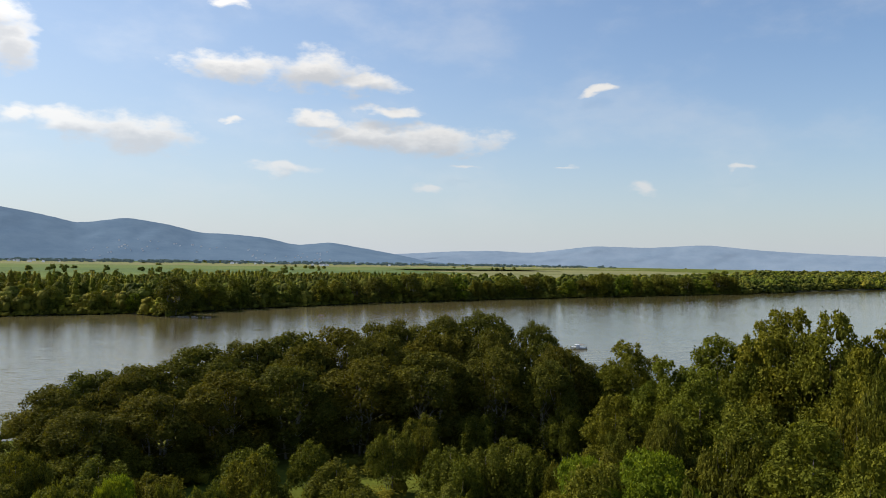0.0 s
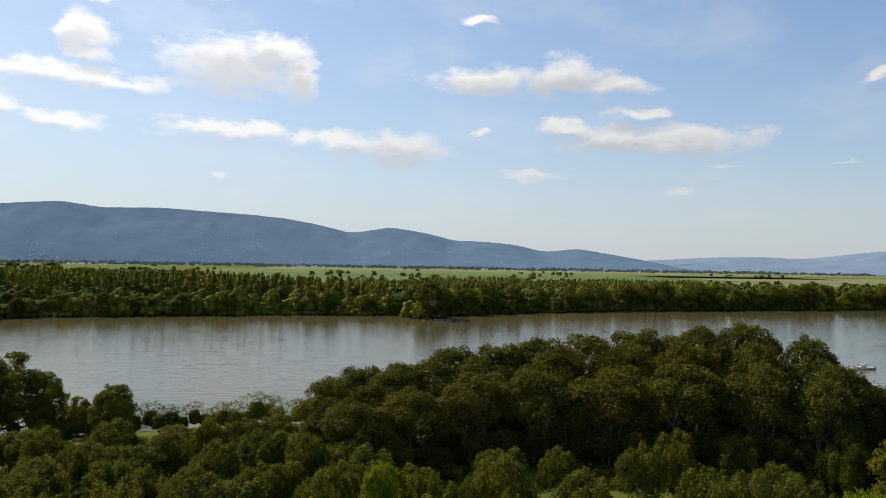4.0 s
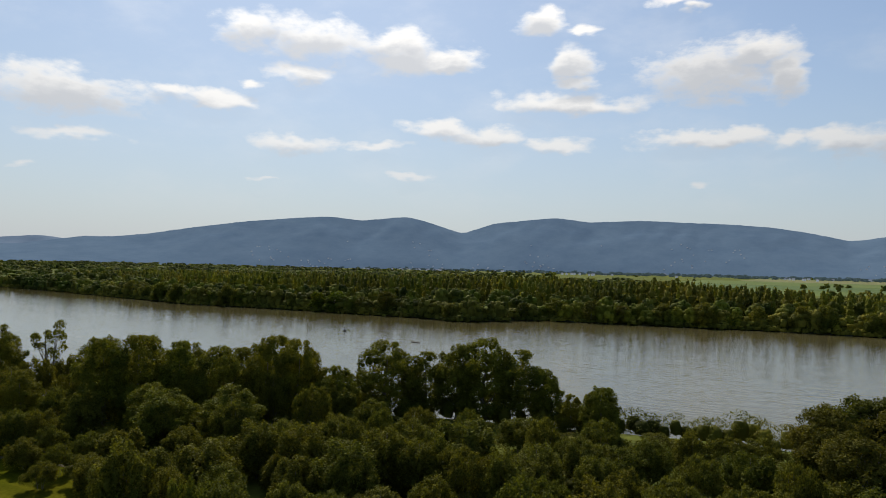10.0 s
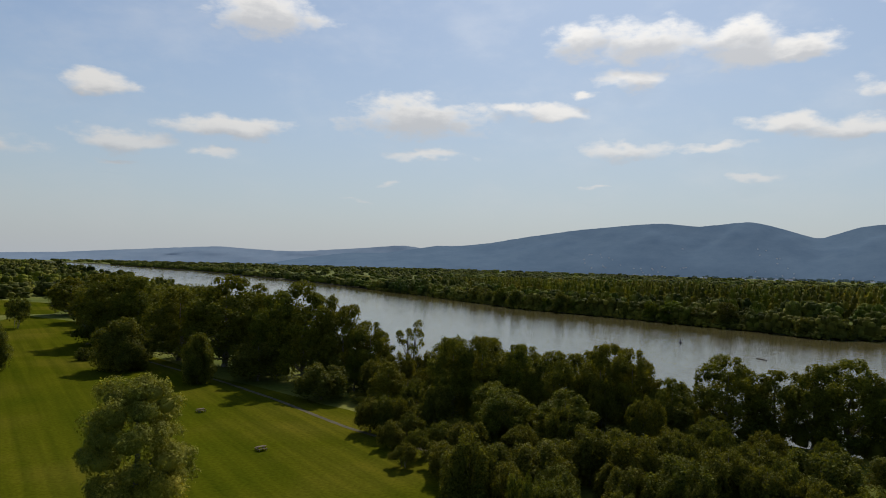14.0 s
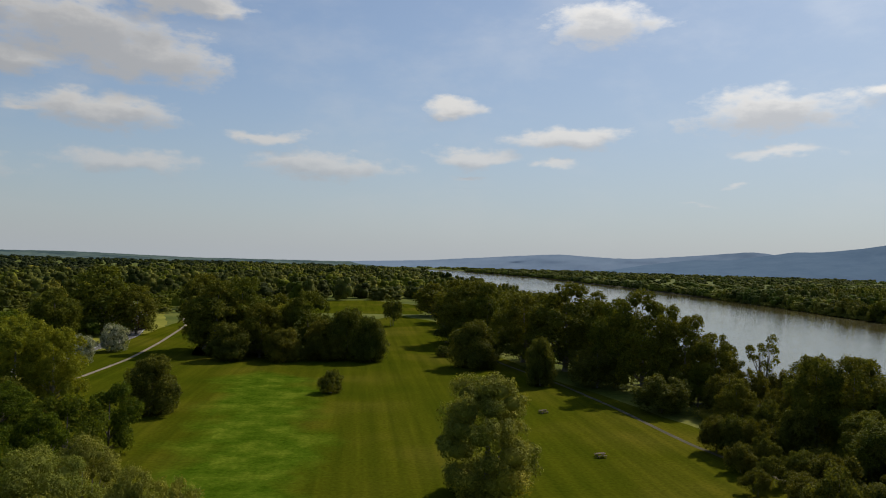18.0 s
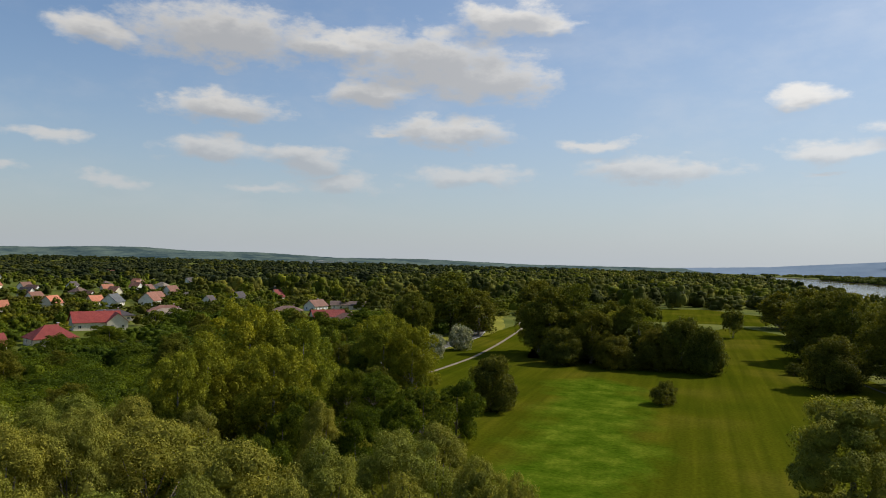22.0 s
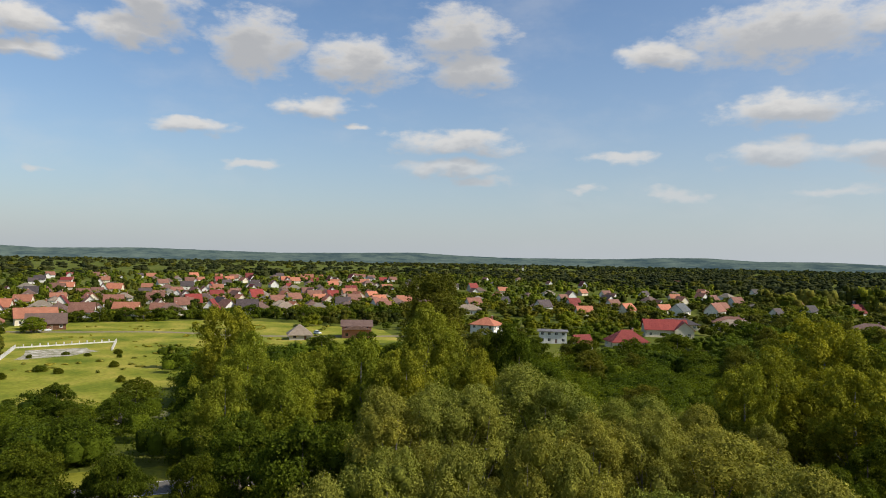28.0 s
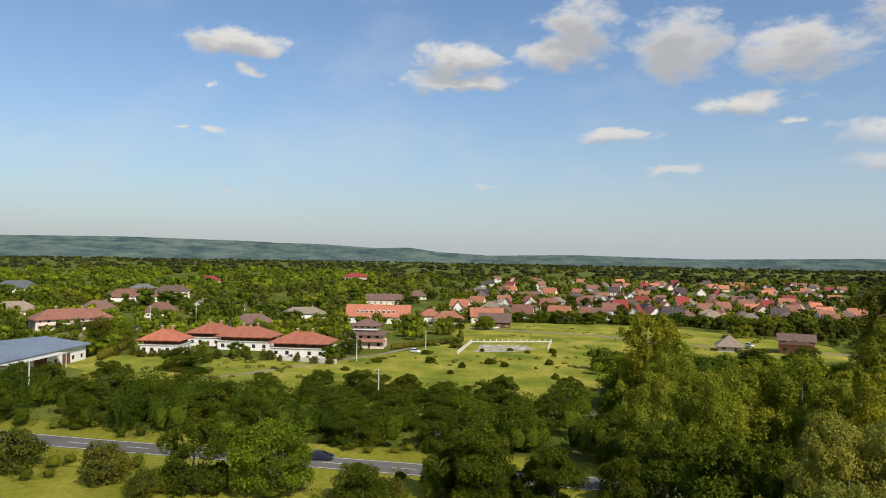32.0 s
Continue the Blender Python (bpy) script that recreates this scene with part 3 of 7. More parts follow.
def ridge(name, near, far, skyline, mat, label, rough=0.12, step=0.25):
    """A far range of hills along a skyline of (turn, rise) in degrees, seen from the meadow."""
    turns = np.array([p[0] for p in skyline])
    order = np.argsort(turns)
    turns, rises = turns[order], np.array([p[1] for p in skyline])[order]
    fine = np.arange(turns[0] - 5, turns[-1] + 5 + step, step)
    ups = np.interp(fine, turns, rises)
    for _ in range(4):
        ups[1:-1] = (ups[:-2] + 2 * ups[1:-1] + ups[2:]) / 4
    rows = 15
    v = []
    for a, up in zip(fine, ups):
        fade = min(1, (a - fine[0]) / 5, (fine[-1] - a) / 5)
        up = -0.5 + (up + 0.5) * fade + 0.025 * noise.noise((a * 1.7, 2, 0)) + 0.02 * noise.noise((a * 6, 4, 0))
        for j in range(rows):
            s = j / (rows - 1)
            r = near + (far - near) * s
            crease = noise.noise((a * 0.25, s * 2.0, 5)) * 0.7 + noise.noise((a * 0.8 + s * 2, s * 4, 8)) * 0.4
            z = (36 + far * math.tan(radians(max(up, -0.45)))) * s ** 0.9 * (1 + rough * 3 * crease * s * (1 - s) * 2)
            r += crease * 260 * s * (1 - s)
            v.append((-r * math.sin(radians(a)), r * math.cos(radians(a)), z - 1))
    f = [(i * rows + j, i * rows + j + 1, (i + 1) * rows + j + 1, (i + 1) * rows + j) for i in range(len(fine) - 1) for j in range(rows - 1)]
    tagged(mesh_object(name, v, f, mat, smooth=True), label, "hills", kind="structure")


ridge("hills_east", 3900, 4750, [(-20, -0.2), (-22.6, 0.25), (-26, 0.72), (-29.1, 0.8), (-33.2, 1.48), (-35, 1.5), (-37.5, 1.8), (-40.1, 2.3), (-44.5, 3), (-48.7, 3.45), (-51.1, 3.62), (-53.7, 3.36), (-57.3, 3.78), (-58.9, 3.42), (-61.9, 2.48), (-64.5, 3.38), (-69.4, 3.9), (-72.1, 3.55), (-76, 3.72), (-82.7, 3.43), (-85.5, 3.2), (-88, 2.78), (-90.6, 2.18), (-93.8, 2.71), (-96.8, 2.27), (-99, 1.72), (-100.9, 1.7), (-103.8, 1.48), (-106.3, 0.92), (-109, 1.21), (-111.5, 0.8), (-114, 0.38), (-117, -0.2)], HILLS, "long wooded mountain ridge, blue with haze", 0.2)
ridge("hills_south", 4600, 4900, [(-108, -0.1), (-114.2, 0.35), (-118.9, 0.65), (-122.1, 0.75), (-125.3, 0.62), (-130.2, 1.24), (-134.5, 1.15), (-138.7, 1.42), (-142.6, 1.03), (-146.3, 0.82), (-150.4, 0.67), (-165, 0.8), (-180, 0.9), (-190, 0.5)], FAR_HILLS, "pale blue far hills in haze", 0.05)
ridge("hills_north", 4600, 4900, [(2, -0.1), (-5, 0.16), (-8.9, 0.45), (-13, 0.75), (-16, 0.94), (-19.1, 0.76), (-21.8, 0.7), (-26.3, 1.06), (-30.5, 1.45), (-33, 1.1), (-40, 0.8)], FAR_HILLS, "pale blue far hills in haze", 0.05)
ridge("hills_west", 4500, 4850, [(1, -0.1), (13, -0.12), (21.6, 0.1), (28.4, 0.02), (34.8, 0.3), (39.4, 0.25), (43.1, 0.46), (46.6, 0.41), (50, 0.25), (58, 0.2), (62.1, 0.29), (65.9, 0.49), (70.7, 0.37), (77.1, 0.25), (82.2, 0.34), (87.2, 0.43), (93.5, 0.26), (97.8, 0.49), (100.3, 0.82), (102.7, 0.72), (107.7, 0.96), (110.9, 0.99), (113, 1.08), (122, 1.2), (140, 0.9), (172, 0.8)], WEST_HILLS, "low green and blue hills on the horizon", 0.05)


# ---- trees ----
def soup(parts):
    """Joins (verts, faces) pieces into one list of each."""
    v, f = [], []
    for pv, pf in parts:
        n = len(v)
        v += [tuple(q) for q in pv]
        f += [tuple(i + n for i in q) for q in pf]
    return v, f


def limb(points, radii, sides=6):
    """A tapered bent tube through points."""
    v, f = [], []
    pts = [Vector(p) for p in points]
    for i, (p, r) in enumerate(zip(pts, radii)):
        d = (pts[min(i + 1, len(pts) - 1)] - pts[max(i - 1, 0)]).normalized()
        a = d.orthogonal().normalized()
        b = d.cross(a)
        v += [p + r * (math.cos(6.2832 * k / sides) * a + math.sin(6.2832 * k / sides) * b) for k in range(sides)]
        if i:
            f += [((i - 1) * sides + k, (i - 1) * sides + (k + 1) % sides, i * sides + (k + 1) % sides, i * sides + k) for k in range(sides)]
    f.append(tuple(range((len(pts) - 1) * sides, len(pts) * sides)))
    return v, f


def sprays(rng, lobes, count, size, hollow=0.74, stand=0.5, low=0.55, loose=0.16, big=None, slim=1.0, stray=0.0):
    """Small bent leaf sprays in the outer shells of many lobes; none inside another lobe."""
    L = np.array(lobes, float)
    c, r = L[:, :3], L[:, 3:]
    area = r[:, 0] * r[:, 1] + r[:, 0] * r[:, 2] + r[:, 1] * r[:, 2]
    k = rng.choice(len(L), int(count * 1.9), p=area / area.sum())
    d = rng.normal(size=(len(k), 3))
    d /= np.linalg.norm(d, axis=1)[:, None]
    flip = (d[:, 2] < -0.15) & (rng.random(len(k)) < low)
    d[flip, 2] *= -1
    depth = np.clip(1.04 - np.abs(rng.normal(size=len(k))) * loose, 0.3, 1.08)
    sway = rng.uniform(0, 6.28, 6)
    lump = np.sin(d[:, 0] * 5.1 + sway[0] + k) * np.sin(d[:, 1] * 4.7 + sway[1] + 2 * k) + np.sin(d[:, 2] * 7.3 + sway[2] + k) * np.sin(d[:, 0] * 8.9 + sway[3])
    depth = depth * (1 + 0.17 * lump)
    tips = (rng.random(len(k)) < stray) & (d[:, 2] > 0.1)
    depth[tips] *= 1 + 0.4 * rng.random(tips.sum()) * d[tips, 2]
    p = c[k] + d * r[k] * depth[:, None]
    keep = np.ones(len(k), bool)
    B = L if big is None else np.array(big, float)
    for j in range(len(B)):
        inside = np.linalg.norm((p - B[j, :3]) / B[j, 3:], axis=1) < hollow
        keep &= ~(inside & (k != j)) if big is None else ~inside
    p, d, k = p[keep][:count], d[keep][:count], k[keep][:count]
    nrm = d / r[k]
    nrm = nrm / np.linalg.norm(nrm, axis=1)[:, None] + rng.normal(size=p.shape) * stand
    nrm[:, 2] += 0.25
    nrm /= np.linalg.norm(nrm, axis=1)[:, None]
    t = np.cross(nrm, rng.normal(size=p.shape))
    t /= np.linalg.norm(t, axis=1)[:, None]
    b = np.cross(nrm, t)
    s = (size * rng.uniform(0.6, 1.35, len(p)))[:, None]
    quad = np.stack([p - t * s * 0.55, p - b * s * 0.32 * slim - nrm * s * 0.12, p + t * s * 0.5, p + b * s * 0.32 * slim - nrm * s * 0.1], 1)
    return quad.reshape(-1, 3), np.arange(len(p) * 4).reshape(-1, 4)


BALL = []


def core(lobes, scale=0.62):
    """The dense insides of heaps, hidden behind their sprays: small balls of quads."""
    if not BALL:
        bm = bmesh.new()
        bmesh.ops.create_cube(bm, size=2)
        bmesh.ops.subdivide_edges(bm, edges=bm.edges[:], cuts=1, use_grid_fill=True)
        BALL.append((np.array([v.co.normalized() for v in bm.verts]), np.array([[q.index for q in f.verts] for f in bm.faces])))
        bm.free()
    bv, bf = BALL[0]
    L = np.array(lobes, float)
    V = (L[:, None, :3] + bv[None] * L[:, None, 3:] * scale).reshape(-1, 3)
    F = (bf[None] + (np.arange(len(L)) * len(bv))[:, None, None]).reshape(-1, 4)
    return V, F


LOOSE = ("poplar", "aspen", "young", "grove", "tallpoplar", "sallow")


def lobes_for(kind, rng, h, R):
    """The heaps of leaves that make a crown."""
    out = []
    def ring(n, z0, z1, out0, out1, rr, rz):
        for i in range(n):
            a = 6.2832 * (i + rng.uniform(-0.35, 0.35)) / n
            q = rng.uniform(out0, out1) * R
            s = rng.uniform(0.8, 1.25)
            out.append((q * math.cos(a), q * math.sin(a), h * rng.uniform(z0, z1), R * rr * s, R * rr * s * rng.uniform(0.85, 1.15), h * rz * s))
    if kind in ("poplar", "aspen"):
        ring(7, 0.10, 0.24, 0.35, 0.7, 0.30, 0.12)
        ring(7, 0.28, 0.42, 0.35, 0.68, 0.31, 0.12)
        ring(7, 0.45, 0.62, 0.4, 0.74, 0.29, 0.12)
        ring(6, 0.62, 0.78, 0.25, 0.6, 0.29, 0.12)
        ring(5, 0.78, 0.92, 0.08, 0.45, 0.20, 0.10)
        ring(3, 0.93, 0.96, 0.05, 0.3, 0.10, 0.055)
        ring(7, 0.5, 0.85, 0.72, 0.85, 0.15, 0.07)
    elif kind == "grove":
        ring(7, 0.12, 0.3, 0.4, 0.75, 0.34, 0.14)
        ring(8, 0.45, 0.6, 0.45, 0.72, 0.32, 0.14)
        ring(7, 0.66, 0.8, 0.3, 0.62, 0.30, 0.12)
        ring(5, 0.82, 0.9, 0.05, 0.4, 0.25, 0.10)
    elif kind in ("willow", "meadowwillow"):
        ring(7, 0.08, 0.22, 0.5, 0.72, 0.32, 0.12)
        ring(5, 0.03, 0.12, 0.1, 0.5, 0.32, 0.1)
        ring(7, 0.3, 0.46, 0.58, 0.76, 0.31, 0.11)
        ring(6, 0.54, 0.7, 0.5, 0.7, 0.31, 0.11)
        ring(5, 0.72, 0.84, 0.3, 0.5, 0.3, 0.105)
        ring(3, 0.86, 0.92, 0.05, 0.25, 0.26, 0.09)
    elif kind == "young":
        for i in range(15):
            a, q = i * 2.39996 + rng.uniform(-0.3, 0.3), math.sqrt((i + 0.5) / 15) * 0.8 * R
            top = h * (1.0 - 0.28 * q / R) * rng.uniform(0.72, 1.0)
            wide = R * rng.uniform(0.17, 0.26)
            out.append((q * math.cos(a), q * math.sin(a), top * 0.72, wide, wide, top * 0.27))
            out.append((q * math.cos(a), q * math.sin(a), top * 0.36, wide * 1.25, wide * 1.25, top * 0.26))
    elif kind == "locust":
        ring(8, 0.06, 0.24, 0.4, 0.78, 0.34, 0.13)
        ring(8, 0.4, 0.62, 0.4, 0.78, 0.32, 0.11)
        ring(6, 0.7, 0.86, 0.1, 0.5, 0.28, 0.09)
        ring(6, 0.5, 0.9, 0.4, 0.85, 0.14, 0.05)
    elif kind == "lime":
        ring(7, 0.22, 0.36, 0.45, 0.65, 0.36, 0.15)
        ring(9, 0.42, 0.62, 0.5, 0.7, 0.32, 0.14)
        ring(6, 0.68, 0.8, 0.2, 0.48, 0.32, 0.13)
        ring(3, 0.84, 0.9, 0.0, 0.2, 0.25, 0.1)
    elif kind in ("shrub", "fieldbush", "darkround", "blossom", "copper", "yellow"):
        ring(6, 0.07, 0.15, 0.4, 0.62, 0.3, 0.13)
        ring(8, 0.2, 0.34, 0.45, 0.68, 0.34, 0.2)
        ring(8, 0.42, 0.62, 0.4, 0.66, 0.32, 0.18)
        ring(5, 0.68, 0.84, 0.05, 0.38, 0.3, 0.15)
    elif kind == "sallow":
        ring(7, 0.28, 0.44, 0.4, 0.75, 0.34, 0.14)
        ring(8, 0.5, 0.7, 0.35, 0.72, 0.3, 0.14)
        ring(5, 0.74, 0.9, 0.05, 0.45, 0.24, 0.1)
    elif kind == "tallpoplar":
        ring(6, 0.25, 0.42, 0.3, 0.55, 0.4, 0.13)
        ring(7, 0.45, 0.66, 0.35, 0.6, 0.4, 0.13)
        ring(6, 0.68, 0.84, 0.2, 0.48, 0.36, 0.12)
        ring(4, 0.86, 0.93, 0.0, 0.3, 0.28, 0.07)
    elif kind == "forked":
        ring(5, 0.55, 0.7, 0.35, 0.8, 0.2, 0.06)
        ring(7, 0.74, 0.92, 0.3, 0.8, 0.2, 0.08)
        ring(4, 0.35, 0.5, 0.2, 0.6, 0.14, 0.05)
    return out

SMALL = {"willow": (6, 0.5, 1.0), "meadowwillow": (6, 0.52, 1.0), "poplar": (8, 0.4, 1.15), "aspen": (8, 0.36, 1.6), "young": (5, 0.4, 2.0), "grove": (8, 0.4, 1.1), "tallpoplar": (7, 0.42, 1.3)}


def heaps_on(kind, rng, big, far=False):
    """Smaller heaps of leaves that break the surface of the big ones."""
    n, size, tall = SMALL.get(kind, (7, 0.46, 1.0))
    if far:
        n, size = 4, 0.6
    out = []
    for x, y, z, rx, ry, rz in big:
        away = Vector((x, y, 0)).normalized() * 0.5 if x * x + y * y > 0.01 else Vector((0, 0, 0))
        for i in range(n):
            d = (Vector(rng.normal(size=3)).normalized() + away + Vector((0, 0, 0.75 if kind in LOOSE else 0.4))).normalized()
            k = rng.uniform(0.75, 1.3) * size
            q = rng.uniform(0.62, 0.86)
            m = (rx + ry + rz) / 3
            out.append((x + d.x * rx * q, y + d.y * ry * q, z + d.z * rz * q, m * k, m * k, min(m * k * tall, rz * 1.05)))
    return out


def fast_mesh(name, V, F, mat, parent=None, index=None):
    """A mesh of quads from arrays."""
    me = bpy.data.meshes.new(name)
    F = np.asarray(F)
    me.vertices.add(len(V))
    me.vertices.foreach_set("co", np.ascontiguousarray(V, np.float32).ravel())
    me.loops.add(F.size)
    me.loops.foreach_set("vertex_index", F.ravel().astype(np.int32))
    me.polygons.add(len(F))
    me.polygons.foreach_set("loop_start", np.arange(0, F.size, 4, dtype=np.int32))
    for m in mat if isinstance(mat, (list, tuple)) else [mat]:
        me.materials.append(m)
    if index is not None:
        me.polygons.foreach_set("material_index", index)
    me.polygons.foreach_set("use_smooth", np.ones(len(F), bool))
    me.update(calc_edges=True)
    me.validate()
    ob = new(name, me)
    if parent:
        ob.parent = parent
    return ob


SPEC = {  # nominal height, radius, sprays and their size, leaves, trunk radius, bark
    "poplar": (20, 8.0, 20000, 0.44, "poplar", 0.42, BARK),
    # A poplar under its own key, only to carry the lighter leaf colour.
    "aspen": (20, 8.0, 27000, 0.36, "aspen", 0.36, PALE_BARK),
    "grove": (19, 7.5, 19000, 0.42, "grove", 0.32, PALE_BARK),
    "willow": (17, 6.8, 44000, 0.27, "willow", 0.32, BARK),
    "meadowwillow": (18.5, 8.1, 36000, 0.4, "willow", 0.5, BARK),
    "young": (11, 4.0, 11000, 0.31, "shrub", 0.14, BARK),
    "locust": (12, 5.5, 14000, 0.33, "locust", 0.22, BARK),
    "lime": (9, 6.0, 14000, 0.32, "lime", 0.26, BARK),
    "shrub": (5, 3.8, 4500, 0.26, "shrub", 0.12, BARK),
    "fieldbush": (3, 3.0, 4500, 0.24, "garden", 0.1, BARK),
    "darkround": (13.7, 6.9, 14000, 0.4, "shrub", 0.3, BARK),
    "blossom": (10, 5.0, 6000, 0.36, "blossom", 0.2, BARK),
    "copper": (6, 3.5, 2600, 0.34, "copper", 0.15, BARK),
    "yellow": (6, 3.5, 2600, 0.34, "yellow", 0.15, BARK),
    "sallow": (10, 7.0, 11000, 0.36, "shrub", 0.16, BARK),
    "tallpoplar": (32, 6.7, 19000, 0.45, "poplar", 0.5, BARK),
    "forked": (19, 5.3, 2600, 0.45, "poplar", 0.4, BARK),
}
WORDS = {
    "poplar": ("poplar_tree", "tall broad poplar with a ragged dark green crown", "riverside poplars"),
    "aspen": ("aspen_tree", "tall poplar, upright yellow-green plumes coloured lighter as if sunlit", "aspens beside the road"),
    "grove": ("riverside_tree", "tall crowded riverside tree with brownish green leaves", "trees of the riverside grove"),
    "willow": ("willow_tree", "willow with soft rounded heaps of silvery green leaves", "willows below the drone"),
    "meadowwillow": ("willow_tree", "lone silvery willow standing on the mown meadow", ""),
    "young": ("young_poplar", "slender young poplar with upright leafy plumes", "young poplars of the thicket"),
    "locust": ("locust_tree", "spreading locust tree with feathery fresh green leaves", "locust trees"),
    "lime": ("lime_tree", "rounded bright yellow-green tree in full leaf", ""),
    "shrub": ("shrub", "low dense rounded green shrub on the grass", "shrubs"),
    "fieldbush": ("field_shrub", "low loose light green shrub in tall grass", "shrubs of the rough field"),
    "darkround": ("round_tree", "dense dark green round tree at the meadow's edge", ""),
    "blossom": ("blossoming_tree", "small tree covered in creamy white blossom", "blossoming trees"),
    "copper": ("copper_tree", "small garden tree with dark copper leaves", ""),
    "yellow": ("golden_tree", "small garden tree with golden yellow leaves", ""),
    "sallow": ("sallow_tree", "low spreading grey-green sallow with several stems", "sallows along the path"),
    "tallpoplar": ("poplar_tree", "very tall upright poplar above the other trees", ""),
    "forked": ("forked_tree", "half bare forked tree with sparse leaf tufts", ""),
}
MADE = {}


def grow(kind, variant, detail):
    """The first tree of its kind, at the origin: trunk with limbs, and crown."""
    h, R, count, size, leaf, tr, bark = SPEC[kind]
    rng = np.random.default_rng(sum(map(ord, kind)) * 10 + variant)
    lobes = lobes_for(kind, rng, h, R)
    name, label, group = WORDS[kind]
    root = tagged(new(name), label, "tree" if kind not in ("shrub", "fieldbush") else "shrub", group)
    wood = []
    stems = {"sallow": 5, "shrub": 4, "blossom": 4, "willow": 2, "forked": 2, "grove": 3}.get(kind, 1)
    for s in range(stems):
        a = 6.2832 * s / stems + rng.uniform(0, 1)
        q = 0 if stems == 1 else R * 0.12
        lean = 0 if stems == 1 else R * 0.42
        base = Vector((q * math.cos(a), q * math.sin(a), -0.4))
        top = Vector((lean * math.cos(a), lean * math.sin(a), h * (0.86 if stems > 1 else 0.8)))
        mid = base.lerp(top, 0.45) + Vector(rng.normal(size=3)) * R * 0.05
        r = tr / math.sqrt(stems) * 1.2
        wood.append(limb([base, base.lerp(mid, 0.15), mid, base.lerp(top, 0.75), top], [r * 1.5, r, r * 0.7, r * 0.4, r * 0.1], 7))
        mine = lobes[s::stems]
        for x, y, z, rx, ry, rz in mine[:14]:
            end = Vector((x, y, z))
            start = base.lerp(top, max(0.12, min(0.75, z / h * 0.62)))
            bend = start.lerp(end, 0.5) + Vector((0, 0, -0.06 * h * rng.random()))
            wood.append(limb([start, bend, end], [r * 0.42, r * 0.28, r * 0.08], 5))
    trunk = mesh_object("trunk", *soup(wood), bark, root, True)
    n, s = (count, size) if detail == "near" else (int(count * 0.3), size * 1.75)
    if kind == "forked":
        V, F = sprays(rng, lobes, n, s, stand=0.8)
    else:
        V, F = sprays(rng, heaps_on(kind, rng, lobes, detail != "near") + lobes, n, s, 0.62 if kind in LOOSE else 0.74, {"willow": 0.5, "meadowwillow": 0.5}.get(kind, 0.8) if detail == "near" else 0.6, loose=0.18 if "willow" in kind else 0.15, big=lobes, slim=0.7 if "willow" in kind else 1.0, stray=0.14 if kind in LOOSE else 0.05)
        hv, hf = core(lobes, 0.38 if kind in LOOSE else 0.64 if kind in ("meadowwillow", "darkround") else 0.46)
        V, F = np.concatenate([V, hv]), np.concatenate([F, hf + len(V)])
    fast_mesh("crown", V, F, LEAF[leaf], root)
    return root


rng_plant = random.Random(5)


def plant(kind, x, y, h, r, z=0.0):
    """A tree of this height and crown radius, standing at x, y."""
    far = math.hypot(x, y) > 330
    key = (kind, rng_plant.randrange(3 if kind in ("poplar", "aspen", "grove", "willow", "locust", "young") else 1), "mid" if far else "near")
    h0, r0 = SPEC[kind][:2]
    m = pose(x, y, z, rz=rng_plant.uniform(0, 360)) @ Matrix.Diagonal((r / r0, r / r0, h / h0, 1))
    if key not in MADE:
        ob = MADE[key] = grow(*key)
        ob.matrix_basis = m
        made = ob
    else:
        made = MADE[key].copy()
        scene.collection.objects.link(made)
        for child in MADE[key].children:
            c = child.copy()
            scene.collection.objects.link(c)
            c.parent = made
        made.matrix_basis = m
    return made


plant("grove", 128, 2, 14.2, 6.6)
plant("grove", 134.9, -3.8, 15.9, 8.2)
plant("grove", 137.5, -12.1, 15.8, 8.3)
plant("grove", 140.4, -21.2, 18.4, 9.2)
plant("grove", 141.4, -32, 19.5, 9.4)
plant("grove", 142.1, -41.4, 20.2, 9.0)
plant("grove", 141.1, -50.8, 20.9, 9.1)
plant("grove", 139, -61.5, 22.9, 9.9)
plant("grove", 136.8, -72.8, 23.9, 10.0)
plant("grove", 131.9, -81.5, 24.1, 8.6)
plant("grove", 121.6, -87.8, 22.5, 6.2)
plant("grove", 118, -2.7, 13, 6.6)
plant("grove", 121.3, -13.3, 14.2, 7.4)
plant("grove", 123.6, -24.3, 15.9, 7.6)
plant("grove", 122.9, -35.9, 16.3, 8.3)
plant("grove", 120.8, -48, 16.9, 8.4)
plant("grove", 117.5, -60.2, 18.3, 8.5)
plant("grove", 112.8, -72.3, 18.9, 7.5)
plant("grove", 105.7, -79, 17.3, 6.7)
plant("sallow", 104.9, 4.6, 11.1, 3.8)
plant("sallow", 80, 1, 13.4, 3.9)
plant("lime", 79.9, -4.6, 12.9, 2.6)
plant("poplar", 143.6, 43.3, 11, 4.8)
plant("young", 84.3, -10.6, 11.5, 2.1)
plant("young", 80.7, -14.3, 12.1, 2.6)
plant("young", 75.7, -18.7, 12, 2.4)
plant("young", 74.6, -22.7, 11.4, 1.4)
plant("young", 75.4, -26.8, 11.3, 1.6)
plant("young", 80.7, -50.2, 12, 3.8)
plant("young", 77.8, -54.6, 12.3, 3.4)
plant("young", 72.9, -56.1, 11.4, 1.9)
plant("young", 100, -50.5, 10.7, 2.5)
plant("young", 77.9, -45.1, 11.4, 2.9)
plant("poplar", 57.1, -48.7, 14.7, 4.9)
plant("lime", 64.1, -53.4, 13.5, 4.4)
plant("lime", 59.7, -60.1, 14.4, 5.6)
plant("sallow", 47.1, -51.8, 15.7, 3.8)
plant("poplar", 102.5, -95.4, 20.2, 7.3)
plant("poplar", 87, -89.8, 19.3, 6.5)
